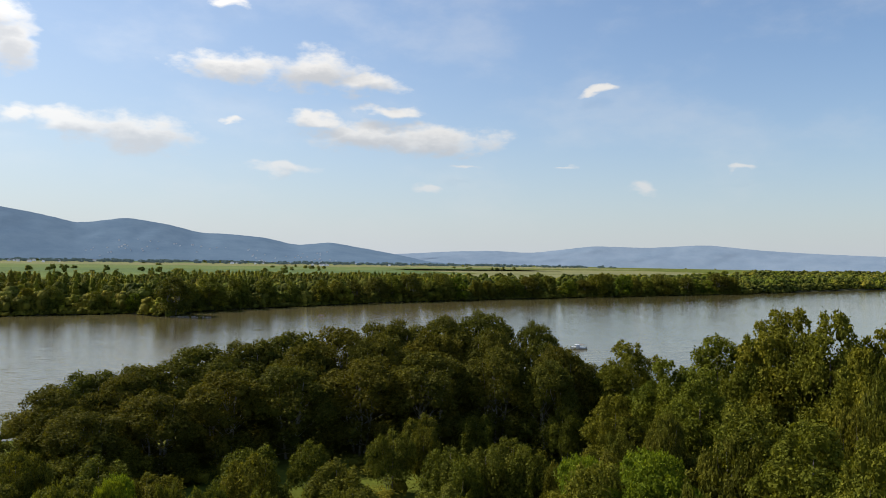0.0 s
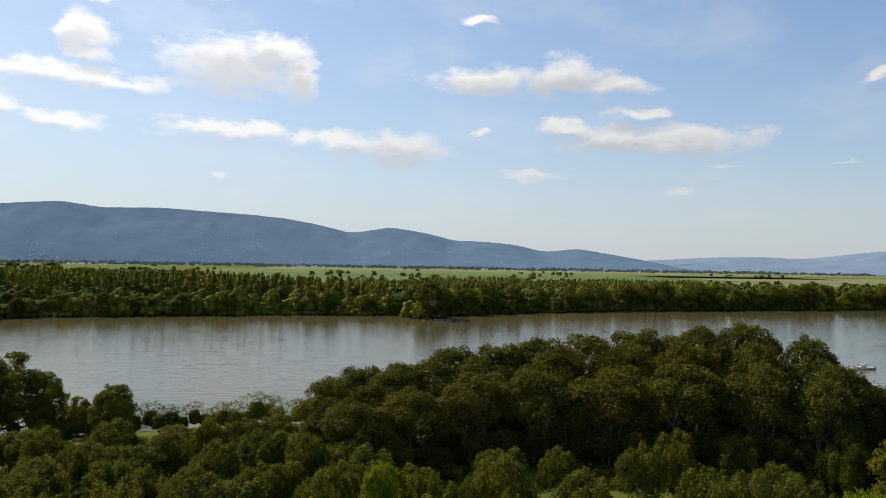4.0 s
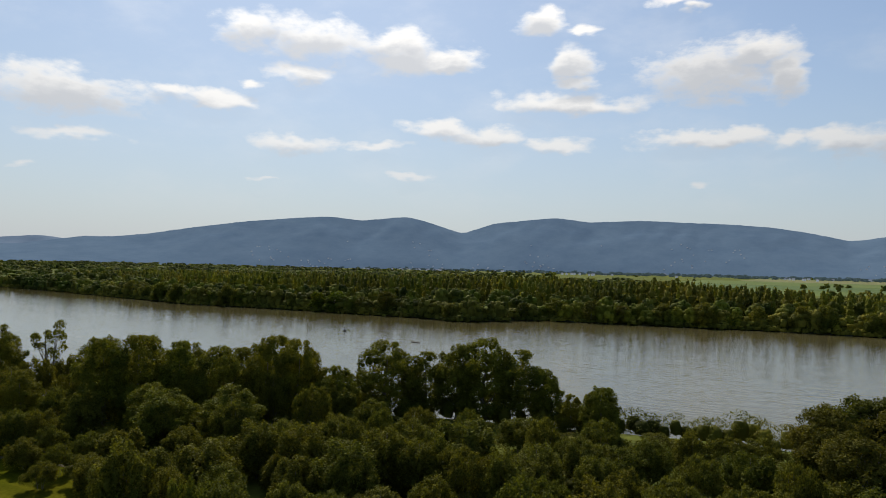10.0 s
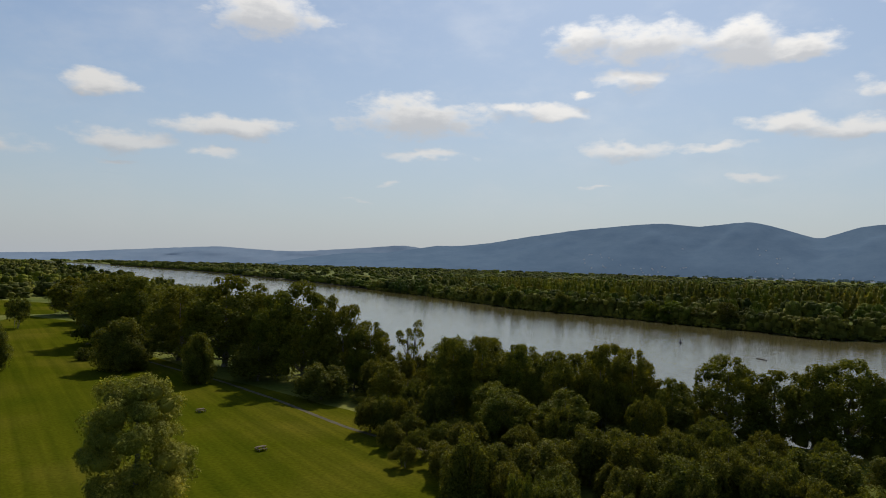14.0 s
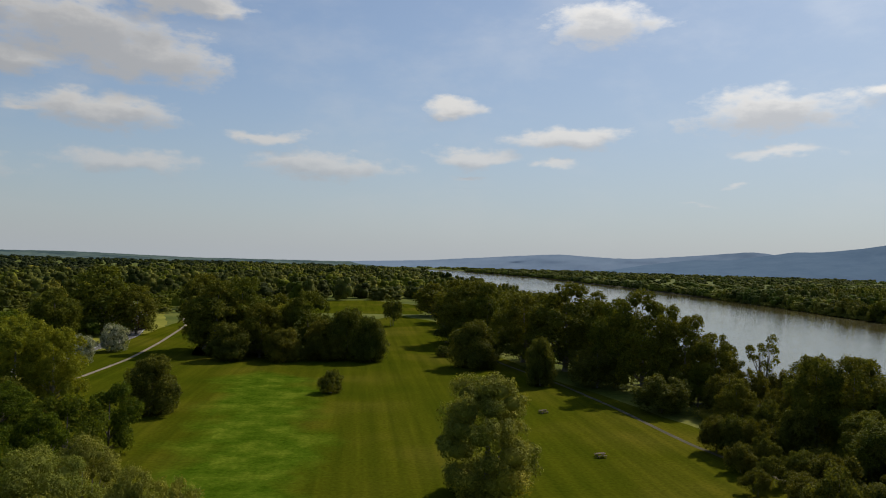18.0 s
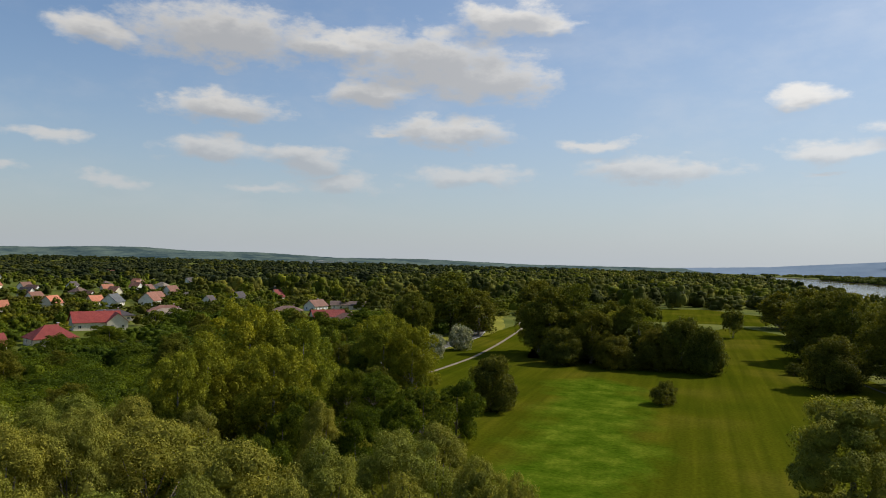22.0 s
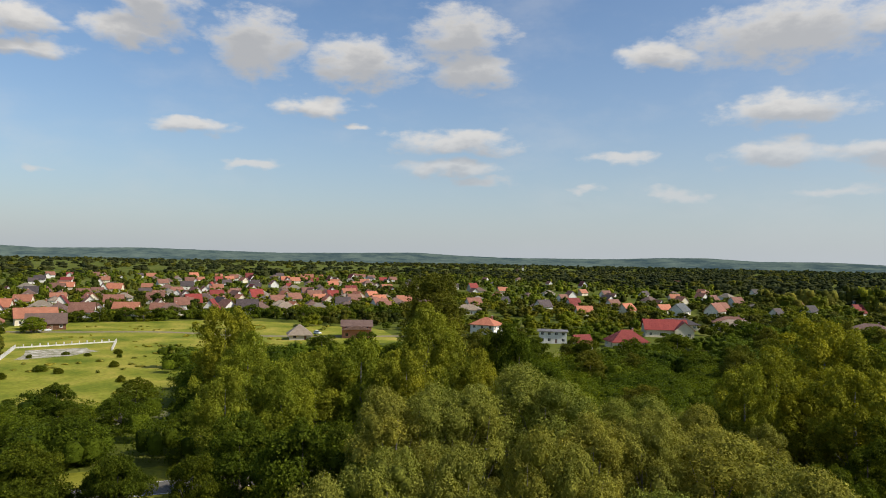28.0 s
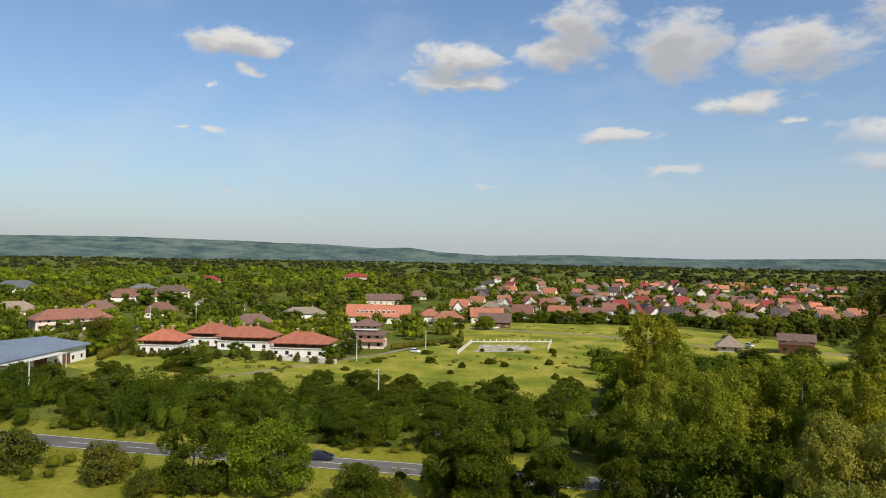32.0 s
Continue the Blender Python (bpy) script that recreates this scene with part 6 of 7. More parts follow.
lone("white two-storey house with an orange roof", -288, 166, -25, 12, 10, 6.0, 2.8, "hip", ROOF["orange"], WALL["white"], 3, 3)
lone("house with a red roof, skylights and solar panel", -232, 202, 20, 15, 11, 3.4, 4.2, "hip", ROOF["scarlet"], WALL["cream"], 3, 2)
lone("small shed with a steep red roof", -234, 180, 35, 7, 6, 2.8, 3.2, "gable", ROOF["scarlet"], WALL["cream"], 2, 1, ())
lone("flat white modern house among the trees", -257, 182, 0, 12, 9, 5.4, 0.5, "hip", ROOF["grey"], WALL["white"], 4, 2, ())
lone("house with twin scarlet gables", -262, 252, 12, 20, 11, 4.2, 4.2, "gable", ROOF["scarlet"], WALL["cream"], 4, 2)
lone("gabled wing with a scarlet roof", -256, 258, 100, 12, 9, 4.0, 4.0, "gable", ROOF["scarlet"], WALL["cream"], 3, 2)
lone("bungalow with a dark grey hipped roof", -290, 288, 10, 22, 12, 3.2, 2.6, "hip", ROOF["dark"], WALL["cream"])
lone("bungalow with a brown-red hipped roof", -288, 328, 5, 20, 13, 3.2, 3.0, "hip", ROOF["red"], WALL["cream"])
lone("bungalow with a beige hipped roof", -276, 318, 5, 20, 11, 3.0, 2.6, "hip", ROOF["straw"], WALL["cream"])
lone("white gabled house with a red roof", -355, 388, 70, 15, 10, 4.0, 5.0, "gable", ROOF["red"], WALL["white"])
lone("white gabled house with a grey roof", -366, 366, 70, 15, 10, 3.6, 4.6, "gable", ROOF["grey"], WALL["white"])
lone("white gabled house with a red roof", -243, 420, 55, 15, 9, 3.6, 3.6, "gable", ROOF["red"], WALL["white"])
lone("long low barn with a brown roof", -232, 446, 0, 24, 11, 3.2, 2.4, "gable", ROOF["brown"], WALL["cream"], 5, 2, ())
lone("bungalow with a brown hipped roof", -236, 374, 0, 18, 12, 3.2, 2.6, "hip", ROOF["brown"], WALL["cream"])
lone("house with a red roof between trees", -196, 352, 15, 18, 10, 3.4, 3.2, "gable", ROOF["scarlet"], WALL["white"])
lone("house with a red roof between trees", -180, 344, -20, 13, 9, 3.2, 2.8, "hip", ROOF["red"], WALL["cream"])
lone("bungalow with a beige roof", -410, 222, 0, 18, 12, 3.2, 3.0, "hip", ROOF["straw"], WALL["white"])
lone("bungalow with a grey hipped roof", -356, -286, 10, 24, 14, 3.4, 4.4, "hip", ROOF["straw"], WALL["white"])
lone("large house with a grey-blue roof", -538, -430, 0, 36, 20, 5.0, 6.0, "hip", ROOF["grey"], WALL["white"])
lone("house with a brown-red hipped roof", -372, -246, 0, 20, 13, 4.0, 4.4, "hip", ROOF["brown"], WALL["pink"])
lone("large house with a red hipped roof", -480, -290, 15, 38, 15, 4.6, 5.0, "hip", ROOF["red"], WALL["white"], 6, 3)
lone("tall house with brown roof and chimneys", -532, -288, 0, 26, 14, 6.4, 4.0, "hip", ROOF["brown"], WALL["pink"], 5, 3, ((-0.2, 0.1), (0.1, 0.1), (0.3, 0.1)))
lone("house with a red hipped roof and porch", -372, -208, 0, 18, 12, 4.0, 4.4, "hip", ROOF["red"], WALL["cream"])
lone("cream house with a grey-brown gable roof", -406, -200, 70, 16, 11, 4.0, 4.0, "gable", ROOF["straw"], WALL["cream"])
lone("cream house with a grey-brown gable roof", -412, -184, 70, 16, 11, 4.0, 4.0, "gable", ROOF["straw"], WALL["cream"])
lone("bungalow with a beige roof", -388, -130, 0, 24, 12, 3.6, 3.0, "hip", ROOF["straw"], WALL["white"], 5, 2)
lone("house with a brown hipped roof behind trees", -324, -134, 10, 20, 12, 4.0, 3.6, "hip", ROOF["brown"], WALL["pink"])
lone("long cream house with a brown roof", -520, -112, 0, 26, 12, 4.2, 4.0, "gable", ROOF["brown"], WALL["cream"], 6, 2)
lone("small house with a brown roof", -600, -100, 0, 16, 12, 3.6, 4.0, "hip", ROOF["brown"], WALL["cream"])
lone("terraced house with an orange hipped roof", -382, -46, 0, 16, 11, 3.6, 3.6, "hip", ROOF["orange"], WALL["cream"])
lone("timber house with a thatch-brown roof", -372, -20, 0, 16, 11, 3.4, 4.0, "gable", ROOF["brown"], WALL["wood"], 4, 2, ((0.4, 0.1),))
lone("house with a pale red roof", -396, -26, 5, 18, 11, 4.2, 4.2, "gable", ROOF["orange"], WALL["cream"])
lone("red garden pavilion at the wood's edge", -950, -245, 0, 34, 18, 8, 5.0, "hip", ROOF["scarlet"], WALL["pink"])
lone("small house with a red roof far off", -764, -369, 0, 24, 14, 6, 5.0, "hip", ROOF["scarlet"], WALL["white"])
lone("house with a dark blue roof", -560, -330, 0, 20, 12, 6.5, 3.0, "hip", ROOF["grey"], WALL["white"])

# the town: a few models of house, repeated along its streets
MODELS = [
    house("town house with a red tiled gable roof", -430, -6, 80, 12, 9, 4.0, 4.6, "gable", ROOF["red"], WALL["white"], 2, 1, group="town houses", frame=GLASS, panes=False),
    house("town house with an orange tiled gable roof", -432, 16, 70, 13, 9, 4.0, 4.4, "gable", ROOF["orange"], WALL["cream"], 2, 1, group="town houses", frame=GLASS, panes=False),
    house("town house with a brown hipped roof", -436, 40, 84, 13, 10, 3.8, 3.6, "hip", ROOF["brown"], WALL["cream"], 2, 1, group="town houses", frame=GLASS, panes=False),
    house("town house with a steep scarlet gable roof", -434, 62, 160, 11, 9, 3.6, 6.0, "gable", ROOF["scarlet"], WALL["white"], 2, 1, group="town houses", frame=GLASS, panes=False),
    house("town house with a dark gable roof", -440, 84, 75, 12, 9, 4.4, 4.6, "gable", ROOF["dark"], WALL["white"], 2, 1, group="town houses", frame=GLASS, panes=False),
    house("town house with a beige hipped roof", -442, 108, 85, 13, 10, 3.6, 3.4, "hip", ROOF["straw"], WALL["white"], 2, 1, group="town houses", frame=GLASS, panes=False),
]
FAR_MODELS = [
    house("small far house with a red gable roof", -700, -30, 80, 12, 9, 4.0, 4.6, "gable", ROOF["red"], WALL["white"], 1, 0, (), "far town houses", frame=GLASS, panes=False),
    house("small far house with an orange gable roof", -704, 16, 70, 13, 9, 4.0, 4.4, "gable", ROOF["orange"], WALL["cream"], 1, 0, (), "far town houses", frame=GLASS, panes=False),
    house("small far house with a brown hipped roof", -700, 60, 84, 13, 10, 3.8, 3.6, "hip", ROOF["brown"], WALL["cream"], 1, 0, (), "far town houses", frame=GLASS, panes=False),
    house("small far house with a steep scarlet roof", -706, 100, 160, 11, 9, 3.6, 6.0, "gable", ROOF["scarlet"], WALL["white"], 1, 0, (), "far town houses", frame=GLASS, panes=False),
    house("small far house with a dark gable roof", -700, 140, 75, 12, 9, 4.4, 4.6, "gable", ROOF["dark"], WALL["white"], 1, 0, (), "far town houses", frame=GLASS, panes=False),
    house("small far house with a beige hipped roof", -702, 180, 85, 13, 10, 3.6, 3.4, "hip", ROOF["straw"], WALL["white"], 1, 0, (), "far town houses", frame=GLASS, panes=False),
]
rng_town = random.Random(21)


TOWN_SPOTS = []


def town(models, x0, x1, y0, y1, along, across, share, shade=0.0):
    x = x0
    while x > x1:
        y = y0
        while y < y1:
            if rng_town.random() < share:
                weights = (5, 4, 3, 3, 1 + 8 * shade, 2)
                m = rng_town.choices(models, weights)[0]
                s = rng_town.uniform(0.74, 0.98)
                hx, hy = x + rng_town.uniform(-5, 5), y + rng_town.uniform(-4, 4)
                TOWN_SPOTS.append((hx, hy))
                copy_thing(m, pose(hx, hy, 0, rz=rng_town.choice((0, 85, 95, 178, 80, 100, 8)) + rng_town.uniform(-12, 12)) @ Matrix.Diagonal((s, s, s, 1)))
            y += along * rng_town.uniform(0.85, 1.2)
        x -= across * rng_town.uniform(0.85, 1.15)


town(MODELS, -452, -640, -46, 230, 20, 28, 0.85)
town(FAR_MODELS, -655, -1150, -60, 420, 33, 44, 0.74, 0.15)
town(FAR_MODELS, -330, -640, 290, 700, 42, 48, 0.6, 0.2)
town(MODELS, -420, -560, 180, 300, 34, 44, 0.5)
town(FAR_MODELS, -700, -1200, 420, 900, 80, 84, 0.45, 0.3)

# the church and the far works
church = tagged(new("church"), "far white church with a pointed tower", "church")
part("nave", [box(-12, 12, -6, 6, 0, 10)], WALL["white"], church)
part("nave_roof", [roof_shape("gable", 24, 12, 10, 6)], ROOF["brown"], church)
part("tower", [box(12.01, 18, -3, 3, 0, 22)], WALL["white"], church)
part("spire", [([(12, -3.2, 22), (18.2, -3.2, 22), (18.2, 3.2, 22), (12, 3.2, 22), (15.1, 0, 34)], [(0, 1, 4), (1, 2, 4), (2, 3, 4), (3, 0, 4), (0, 3, 2, 1)])], ROOF["grey"], church)
church.matrix_basis = pose(-1541, 983, 0, rz=60) @ Matrix.Diagonal((0.6, 0.6, 0.75, 1))
for k, (x, y, w) in enumerate(((-1960, 3480, 90), (-1880, 3540, 60), (-2060, 3440, 70), (-2010, 3500, 40))):
    works = tagged(new("factory_hall"), "far white factory hall", "factory", "far factory halls")
    part("wall", [box(-w / 2, w / 2, -20, 20, 0, 16 + 3 * (k % 2))], WALL["white"], works)
    part("roof", [box(-w / 2 - 1, w / 2 + 1, -21, 21, 16.01 + 3 * (k % 2), 17 + 3 * (k % 2))], CONCRETE, works)
    works.matrix_basis = pose(x, y, 0, rz=28)

fv, ff, fi = [], [], []
rng_far = random.Random(44)
slope = BVHTree.FromObject(bpy.data.objects["hills_east"], bpy.context.evaluated_depsgraph_get())
for k in range(900):
    a = radians(rng_far.uniform(-114, -45))
    r = rng_far.uniform(2900, 3900) if k % 2 else 3900 + 420 * rng_far.random() ** 2
    x, y = -r * math.sin(a), r * math.cos(a)
    if noise.noise((a * 14, r * 0.002, 3)) < (0.16 if k % 2 else 0.02):
        continue
    hit = slope.ray_cast(Vector((x, y, 900)), Vector((0, 0, -1)))[0]
    p = pose(x, y, hit.z - 1 if hit else 0, rz=rng_far.uniform(0, 180))
    k = 0.55 if hit else 0.7
    w, d, h = k * rng_far.uniform(9, 16), k * rng_far.uniform(8, 11), k * rng_far.uniform(6, 9)
    v, f = box(-w / 2, w / 2, -d / 2, d / 2, 0, h)
    n = len(fv)
    fv += [p @ Vector(q) for q in v]
    ff += [tuple(i + n for i in q) for q in f]
    fi += [0] * len(f)
    v, f = roof_shape("gable", w, d, h, 4.0 * k)
    n = len(fv)
    fv += [p @ Vector(q) for q in v]
    ff += [tuple(i + n for i in q) for q in f]
    fi += [1] * len(f)
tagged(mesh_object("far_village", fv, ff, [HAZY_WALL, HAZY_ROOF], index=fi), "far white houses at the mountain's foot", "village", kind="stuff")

# ---- small things ----
def pole(x, y, h, label):
    root = tagged(new("utility_pole"), label, "pole", "utility poles")
    part("shaft", [limb([(0, 0, -0.3), (0, 0, h * 0.5), (0, 0, h)], [0.2, 0.16, 0.12], 8)], CONCRETE, root)
    part("crossarm", [box(-0.9, 0.9, -0.06, 0.06, h - 0.7, h - 0.55)], WALL["wood"], root)
    for u in (-0.8, 0.0, 0.8):
        part("insulator", [limb([(u, 0, h - 0.55), (u, 0, h - 0.3)], [0.06, 0.04], 6)], FRAME, root)
    root.matrix_basis = pose(x, y, 0, rz=80)


pole(-151, -117, 10.5, "pale concrete utility pole above the thicket")
pole(-163, -36, 9.5, "pale concrete utility pole above the thicket")
pole(-236, -60, 9.0, "pale concrete utility pole beside the villas")
pole(-262, -40, 8.5, "pale concrete utility pole at the hedge")
pole(-330, -190, 9.5, "pale concrete utility pole between the gardens")
pole(-350, -176, 9.5, "pale concrete utility pole between the gardens")


def paint(name, col, rough=0.3, metal=0.0):
    m, tree, bsdf = material(name)
    c = ramp(tree, grain(tree, 3, 3), [(0.3, tuple(v * 0.9 for v in col)), (0.7, col)])
    tree.links.new(c, bsdf.inputs["Base Color"])
    bsdf.inputs["Roughness"].default_value, bsdf.inputs["Metallic"].default_value = rough, metal
    return m


CAR_NAVY, CAR_WHITE, RUBBER, LAMP_RED, LAMP_CLEAR, CHROME = paint("navy_paint", (0.02, 0.02, 0.045)), paint("white_paint", (0.75, 0.75, 0.75)), paint("rubber", (0.02, 0.02, 0.02), 0.9), paint("red_lens", (0.35, 0.01, 0.01)), paint("clear_lens", (0.7, 0.7, 0.7)), paint("wheel_rim", (0.5, 0.5, 0.5), 0.35, 0.9)


def car(label, x, y, turn, body_mat, long=4.2, group=""):
    """A hatchback: lofted body and cabin, glass, lamps, wheels with rims."""
    root = tagged(new("car"), label, "car", group)
    s = long / 4.2
    def loft(sections):
        v, f = [], []
        for i, (u, half, lo, hi, inset) in enumerate(sections):
            v += [(u, -half, lo), (u, -half, (lo + hi) / 2), (u, -half + inset, hi), (u, half - inset, hi), (u, half, (lo + hi) / 2), (u, half, lo)]
            if i:
                f += [((i - 1) * 6 + k, (i - 1) * 6 + (k + 1) % 6, i * 6 + (k + 1) % 6, i * 6 + k) for k in range(6)]
        n = len(sections) - 1
        return v, f + [(5, 4, 3, 2, 1, 0), tuple(n * 6 + k for k in range(6))]
    part("body", [loft([(-2.1 * s, 0.7, 0.35, 0.75, 0.1), (-1.95 * s, 0.85, 0.25, 0.98, 0.08), (-0.7 * s, 0.88, 0.22, 1.0, 0.06), (0.9 * s, 0.88, 0.22, 0.98, 0.06), (1.85 * s, 0.84, 0.25, 0.82, 0.1), (2.1 * s, 0.7, 0.35, 0.62, 0.12)])], body_mat, root, smooth=False)
    part("windows", [loft([(-1.95 * s, 0.72, 0.985, 1.02, 0.02), (-1.5 * s, 0.76, 0.985, 1.42, 0.16), (0.1 * s, 0.78, 0.985, 1.44, 0.16), (1.0 * s, 0.74, 0.985, 1.02, 0.02)])], GLASS, root, "dark tinted glass")
    part("roof_panel", [loft([(-1.6 * s, 0.6, 1.425, 1.47, 0.05), (-0.6 * s, 0.64, 1.445, 1.5, 0.06), (0.2 * s, 0.6, 1.435, 1.475, 0.05)])], body_mat, root)
    for u in (-1.3, 1.3):
        for v in (-0.8, 0.8):
            tyre = part("wheel", [limb([(u * s, v - 0.1, 0.32), (u * s, v + 0.1, 0.32)], [0.32, 0.32], 14)], RUBBER, root)
            part("rim", [limb([(u * s, v - 0.115, 0.32), (u * s, v + 0.115, 0.32)], [0.2, 0.2], 10)], CHROME, tyre)
    for v in (-0.6, 0.6):
        part("headlight", [box(2.0 * s, 2.07 * s, v - 0.15, v + 0.15, 0.6, 0.72)], LAMP_CLEAR, root)
        part("tail_light", [box(-2.08 * s, -2.0 * s, v - 0.14, v + 0.14, 0.72, 0.9)], LAMP_RED, root)
    root.matrix_basis = pose(x, y, 0.08, rz=turn)
    return root


car("dark blue hatchback driving on the asphalt road", -120.5, -36.5, 95, CAR_NAVY)
car("white car on the road beside the thicket", -104, 340, 95, CAR_WHITE, 4.4)
car("white car parked by the unfinished house", -318, 93, 20, CAR_WHITE, 4.3)
car("white van parked before the timber house", -362, -20, 95, CAR_WHITE, 5.2)
car("white car parked beside the hedge", -262, -44, 60, CAR_WHITE, 4.2)

TIMBER = surface("weathered_timber", [(0.3, (0.1, 0.075, 0.052)), (0.7, (0.19, 0.15, 0.105))], 2.0, 0.9, 12.0, 0.3, (1, 6, 1))


def picnic_table(x, y, turn):
    root = tagged(new("picnic_table"), "weathered wooden picnic table with two benches", "table", "picnic tables on the meadow")
    for k in range(5):
        part("plank", [box(-0.95, 0.95, -0.4 + 0.165 * k, -0.25 + 0.165 * k, 0.72, 0.77)], TIMBER, root)
    for s in (-1, 1):
        bench = part("bench", [box(-0.95, 0.95, s * 0.75 - 0.15, s * 0.75 + 0.15, 0.42, 0.47)], TIMBER, root)
        for u in (-0.7, 0.7):
            part("leg", [box(u - 0.06, u + 0.06, s * 0.75 - 0.05, s * 0.75 + 0.05, 0, 0.42)], TIMBER, bench)
    for u in (-0.7, 0.7):
        part("trestle", [box(u - 0.05, u + 0.05, -0.08, 0.08, 0, 0.72), box(u - 0.05, u + 0.05, -0.72, 0.72, 0.3, 0.38)], TIMBER, root)
    root.matrix_basis = pose(x, y, 0.03, rz=turn)


for x, y, a in ((45, 167.5, 20), (46, 129, 10), (39, 312, 40), (37, 347, 0)):
    picnic_table(x, y, a)

# a motorboat with its wake, a buoy and driftwood on the river
boat = tagged(new("motorboat"), "small white motorboat on the river", "boat")
hv, hf = [], []
for i, (u, half, keel, deck) in enumerate(((-3.6, 1.1, -0.2, 0.7), (-1.0, 1.25, -0.35, 0.75), (1.6, 1.0, -0.3, 0.9), (3.0, 0.5, -0.1, 1.05), (3.8, 0.05, 0.5, 1.15))):
    hv += [(u, -half, deck), (u, -half * 0.7, 0.1), (u, 0, keel), (u, half * 0.7, 0.1), (u, half, deck)]
    if i:
        hf += [((i - 1) * 5 + k, (i - 1) * 5 + k + 1, i * 5 + k + 1, i * 5 + k) for k in range(4)] + [((i - 1) * 5 + 4, (i - 1) * 5, i * 5, i * 5 + 4)]
hf.append((0, 1, 2, 3, 4))
part("hull", [(hv, hf)], CAR_WHITE, boat)
part("cabin", [box(-0.6, 1.4, -0.8, 0.8, 0.9, 1.9)], CAR_WHITE, boat)
part("windscreen", [box(1.41, 1.46, -0.7, 0.7, 1.2, 1.8)], GLASS, boat)
part("canopy", [box(-2.6, -0.62, -0.85, 0.85, 1.75, 1.85)], WALL["wood"], boat)
part("outboard", [box(-4.0, -3.61, -0.25, 0.25, -0.3, 1.0)], RUBBER, boat)
boat.matrix_basis = pose(247, -201, LEVEL + 0.05, rz=70)
buoy = tagged(new("buoy"), "dark river buoy with a top mark", "buoy")
part("float", [limb([(0, 0, -0.6), (0, 0, 0.3), (0, 0, 0.6)], [0.9, 0.9, 0.5], 12)], RUBBER, buoy)
part("topmark", [limb([(0, 0, 0.6), (0, 0, 2.0)], [0.35, 0.15], 8)], RUBBER, buoy)
buoy.matrix_basis = pose(317, 243, LEVEL)
for x, y, l, a in ((294, 182, 6.5, 70), (452, -150, 5.0, 30)):
    log = tagged(new("driftwood"), "dark drifting tree trunk in the river", "driftwood", "driftwood in the river")
    part("stem", [limb([(-l / 2, 0, 0), (0, 0.3, 0.12), (l / 2, 0, 0.1)], [0.4, 0.35, 0.2], 8)], BARK, log)
    part("branch", [limb([(0.5, 0.2, 0.1), (1.4, 0.5, 1.2)], [0.16, 0.05], 6)], BARK, log)
    log.matrix_basis = pose(x, y, LEVEL, rz=a)

# the stone spur at the far bank's point
STONE = surface("pale_river_stone", [(0.3, (0.13, 0.115, 0.09)), (0.7, (0.24, 0.21, 0.17))], 0.8, 0.9, 4.0, 0.4)
spur = tagged(new("stone_spur"), "low spur of pale boulders in the river", "breakwater")
rng_spur = random.Random(3)
for k in range(18):
    u = k / 30
    x, y = 466 - 26 * u * (1 - 0.4 * u), -58 - 34 * u + rng_spur.uniform(-1.6, 1.6)
    r = rng_spur.uniform(0.6, 1.3)
    core_v, core_f = core([(x + rng_spur.uniform(-1, 1), y, LEVEL + 0.1, r * 1.4, r, r * 0.7)], 1.0)
    part("boulder", [([Vector(v) + Vector((rng_spur.uniform(-0.15, 0.15), rng_spur.uniform(-0.15, 0.15), rng_spur.uniform(-0.1, 0.1))) for v in core_v], core_f)], STONE, spur)

# the walled building plot in the field
plot = tagged(new("building_plot"), "pale concrete footings with a row of white posts", "foundation")
CORNERS = [(-262, -28), (-301, -26), (-311, 8), (-285, 6)]
for (x0, y0), (x1, y1) in zip(CORNERS, CORNERS[1:]):
    n = int(math.hypot(x1 - x0, y1 - y0) / 2.6)
    a = math.atan2(y1 - y0, x1 - x0)
    for k in range(n + 1):
        u = k / n
        p = pose(x0 + (x1 - x0) * u, y0 + (y1 - y0) * u, 0, rz=math.degrees(a))
        v, f = box(-0.18, 0.18, -0.18, 0.18, 0.5, 1.35)
        part("post", [([p @ Vector(q) for q in v], f)], CONCRETE, plot)
    L = math.hypot(x1 - x0, y1 - y0)
    p = pose((x0 + x1) / 2, (y0 + y1) / 2, 0, rz=math.degrees(a))
    v, f = box(-L / 2, L / 2, -0.3, 0.3, 0, 0.5)
    part("footing", [([p @ Vector(q) for q in v], f)], CONCRETE, plot)
tagged(sheet("bare_plot", [(-268, -24), (-292, -22), (-296, -2), (-284, 2), (-274, -8)], 0.09, RUBBLE, 3, 3.0), "patch of pale rubble inside the footings", "rubble", kind="structure")
tagged(sheet("yard", [(-270, -190), (-246, -176), (-262, -200), (-300, -196), (-318, -190), (-320, -178)], 0.08, PATH_DIRT, 5, 1.0), "pale paved yard before the guest house", "yard", kind="structure")

# fence, hedges and shrubs of the villas
fence = tagged(new("fence"), "grey board fence along the villa's garden", "fence")
for k in range(30):
    part("board", [box(0.72 * k, 0.72 * k + 0.66, -0.03, 0.03, 0.05, 1.5 + 0.03 * (k % 3))], CONCRETE, fence)
fence.matrix_basis = pose(-231, -86, 0, rz=82)


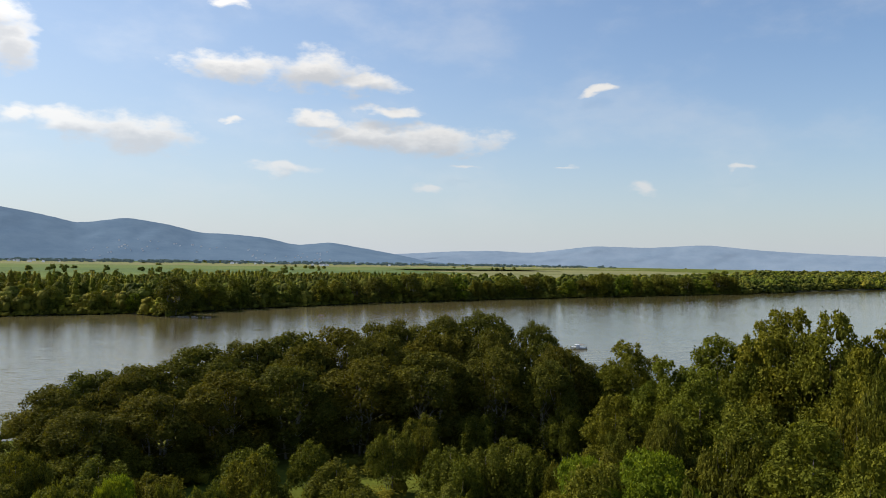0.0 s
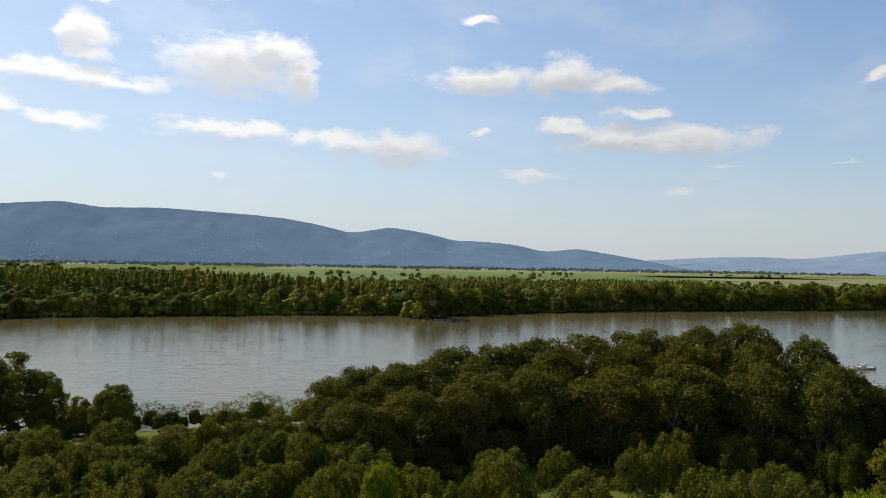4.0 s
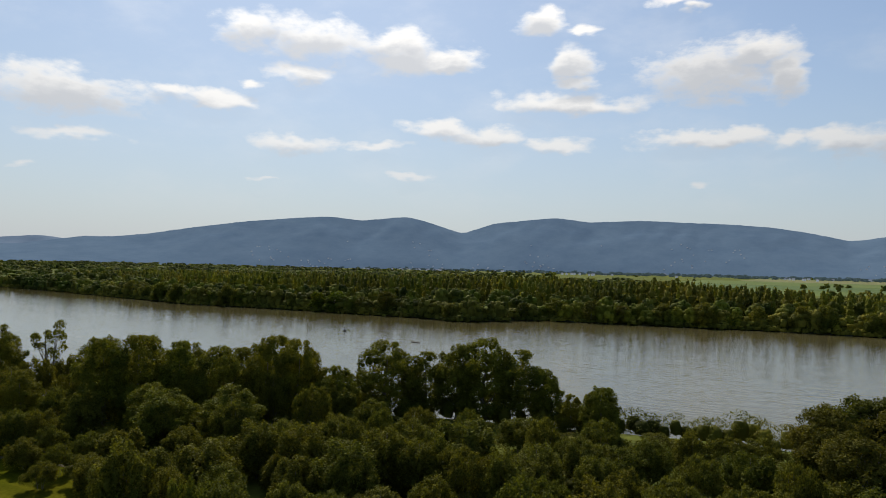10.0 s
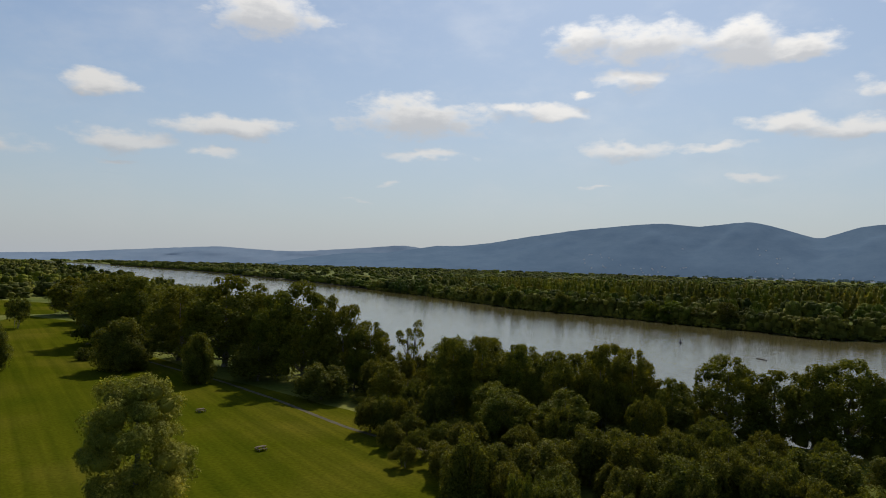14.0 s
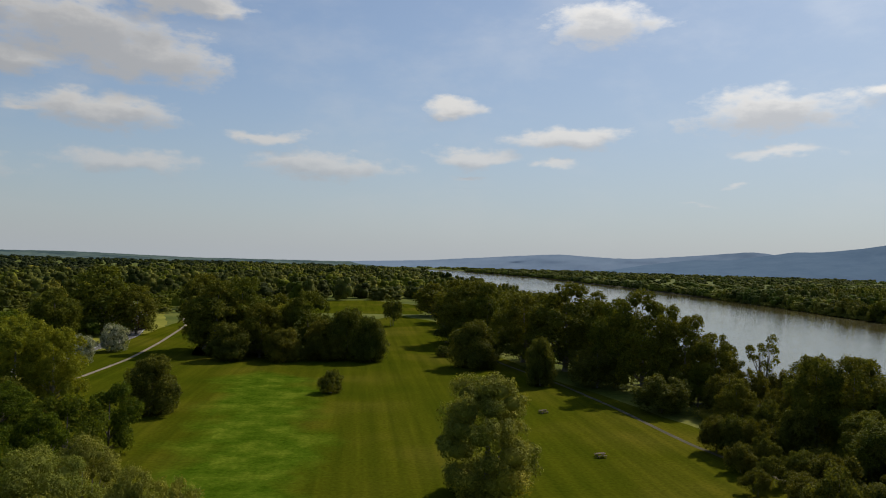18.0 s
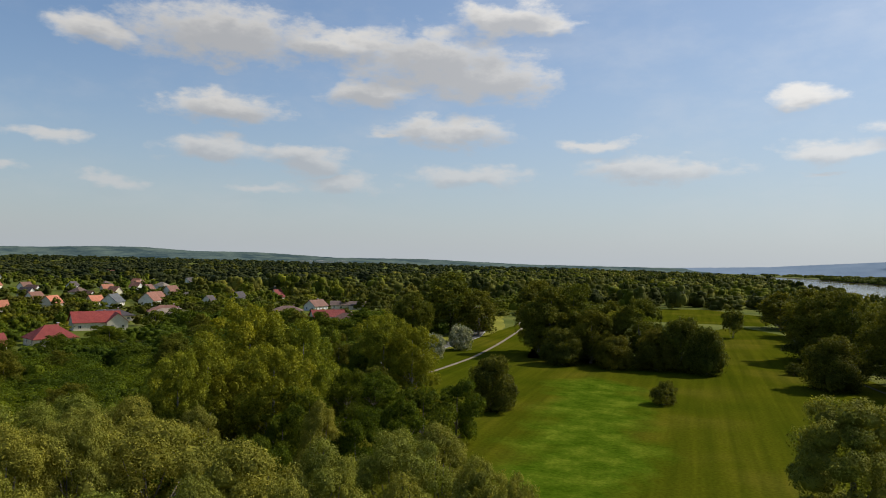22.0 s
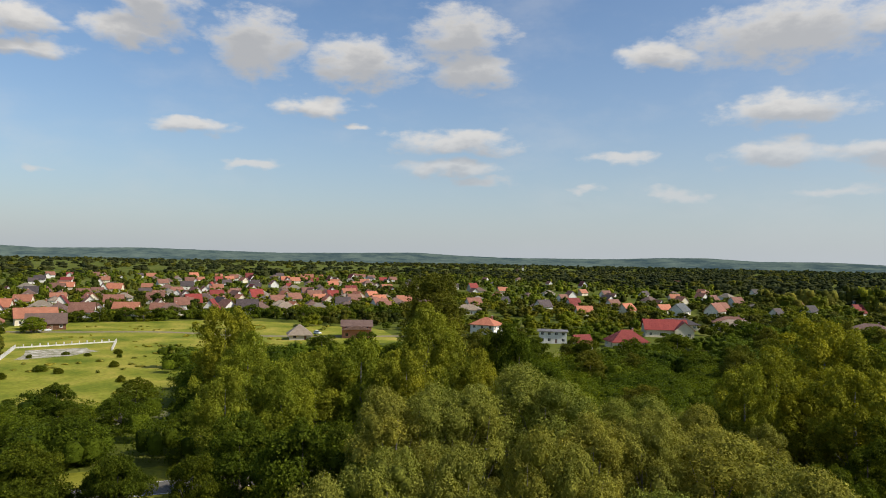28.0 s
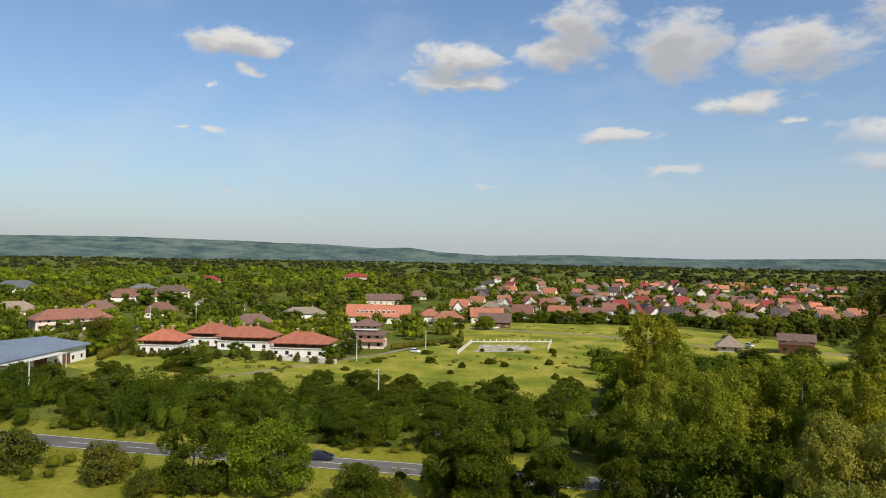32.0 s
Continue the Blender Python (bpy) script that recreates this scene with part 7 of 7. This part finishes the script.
def hedge(x0, y0, x1, y1, h, wide, label):
    n = int(math.hypot(x1 - x0, y1 - y0) / 1.2)
    rng = np.random.default_rng(int(abs(x0) + h * 10))
    lobes = [(x0 + (x1 - x0) * k / n, y0 + (y1 - y0) * k / n, h * 0.5 + rng.uniform(-0.1, 0.1), 1.0, wide, h * 0.55) for k in range(n + 1)]
    sv, sf = sprays(rng, lobes, n * 60, 0.32, 0.6, 0.6)
    tagged(mesh_object("hedge", *soup([(sv, [tuple(q) for q in sf]), core(lobes, 0.8)]), LEAF["shrub"]), label, "hedge")


hedge(-268, -54, -300, -30, 2.6, 0.9, "tall clipped dark green hedge")
hedge(-300, -30, -330, -34, 2.4, 0.9, "tall clipped dark green hedge")
hedge(-216, -142, -250, -152, 3.2, 1.4, "loose green hedge beside the hall")
rng_shrub = random.Random(8)
for k in range(26):
    plant("shrub", -228 - rng_shrub.uniform(0, 8) + (k % 3), -146 + 3.2 * k + rng_shrub.uniform(-1, 1), rng_shrub.uniform(1.6, 4.5), rng_shrub.uniform(1.0, 2.0))
for k in range(30):
    plant("fieldbush", rng_shrub.uniform(-285, -172), rng_shrub.uniform(-60, 10), rng_shrub.uniform(0.7, 2.2), rng_shrub.uniform(0.9, 2.4))
for x, y, h, r, kind in ((-252, -66, 9.5, 3.6, "locust"), (-205, -108, 7.5, 6.0, "locust"), (-200, -100, 6.5, 4.5, "locust"), (-238, -158, 8, 4, "locust"), (-262, -172, 11, 5, "young"), (-258, -160, 9, 4, "lime"), (-246, -150, 5, 3, "shrub"),
                         (-355, -24, 7, 5.5, "lime"), (-356, -38, 6, 4, "locust"), (-280, -30, 4, 3, "shrub"), (-470, -330, 9, 6, "yellow"), (-440, -300, 8, 5, "yellow"), (-460, -270, 8, 6, "copper"), (-340, -140, 8, 6, "lime"), (-300, -118, 6, 4, "lime"),
                         (-240, -118, 4.5, 2.2, "lime"), (-236, -100, 4, 2.0, "lime"), (-104, 352, 5, 4, "copper")):
    plant(kind, x, y, h, r)

# gardens: trees and bushes that half hide the town's houses
def clear(x, y):
    return in_view(x, y) and all((x - a) ** 2 + (y - b) ** 2 > 100 for a, b in TOWN_SPOTS)


woods("northern_gardens", strew(19, -430, -120, 300, 720, 700, lambda x, y: clear(x, y) and not abs(x - np.interp(y, [300, 320, 380, 455, 540, 720], [-99, -99, -112, -134, -170, -240])) < 9, (3.5, 7), (3, 5.5)), [LEAF["wood"], LEAF["wood"], LEAF["locust"], LEAF["garden"]], "garden trees between the houses of the town")
woods("street_trees", strew(18, -432, -250, 95, 430, 420, lambda x, y: clear(x, y) and math.hypot(x + 301, y - 80) > 26 and math.hypot(x + 318, y - 93) > 12 and not (x > -345 and y < 130), (4, 8), (3, 5)), [LEAF["wood"], LEAF["wood"], LEAF["locust"], LEAF["garden"]], "garden trees and bushes at the edge of the town")
woods("town_trees", strew(15, -1400, -240, -420, 900, 2300, lambda x, y: clear(x, y) and not (x > -405 and -110 < y < 130) and not (x > -330 and y < -40), (4.5, 9.5), (3.2, 5.5)), [LEAF["wood"], LEAF["wood"], LEAF["locust"], LEAF["garden"]], "garden trees between the houses of the town")


near_houses = [q for q in TOWN_SPOTS if q[0] > -700]


def garden(x, y):
    return all((x - a) ** 2 + (y - b) ** 2 > 81 for a, b in near_houses)


woods("garden_trees", strew(41, -690, -424, -70, 330, 1000, garden, (3.5, 7), (2.4, 4.2)), [LEAF["wood"], LEAF["wood"], LEAF["locust"], LEAF["garden"]], "garden trees and bushes between the town's houses")
woods("street_bushes", strew(42, -424, -398, -60, 200, 90, lambda x, y: True, (3, 6.5), (2.4, 4)), LEAF["locust"], "dark green trees along the edge of the town", True)

VILLA_SPOTS = [(-240, -132), (-266, -126), (-258, -108), (-245, -82), (-275, -66), (-392, -58), (-184, -161), (-372, -62), (-356, -14)]
lone = [tuple(o.matrix_basis.translation[:2]) for o in scene.objects if o.name.split(".")[0] in ("house", "guest_house", "timber_house") and not o.parent]


def near_villas(x, y):
    return all((x - a) ** 2 + (y - b) ** 2 > 17 ** 2 for a, b in VILLA_SPOTS) and all((x - a) ** 2 + (y - b) ** 2 > 100 for a, b in lone) and not (-300 < x < -160 and -60 < y) and not (x > -232 and y > -150)


woods("villa_garden_trees", strew(43, -420, -215, -360, -40, 620, near_villas, (4, 8.5), (2.6, 4.4)), [LEAF["locust"], LEAF["garden"], LEAF["garden"], LEAF["lime"]], "leafy garden trees round the villas", True)

# tufts of tall grass in the rough field
woods("field_tufts", strew(44, -380, -170, -130, 110, 900, lambda x, y: noise.noise((x * 0.03, y * 0.03, 2)) > -0.05 and -60 - (x + 170) * 0.2 - 90 < y < 20 + (-170 - x) * 0.5 and all((x - a) ** 2 + (y - b) ** 2 > 500 for a, b in VILLA_SPOTS) and not (-315 < x < -258 and -32 < y < 12), (0.4, 1.1), (0.5, 1.7)), LEAF["tuft"], "tufts of tall yellow-green grass", False, "grass", 0.0, True)
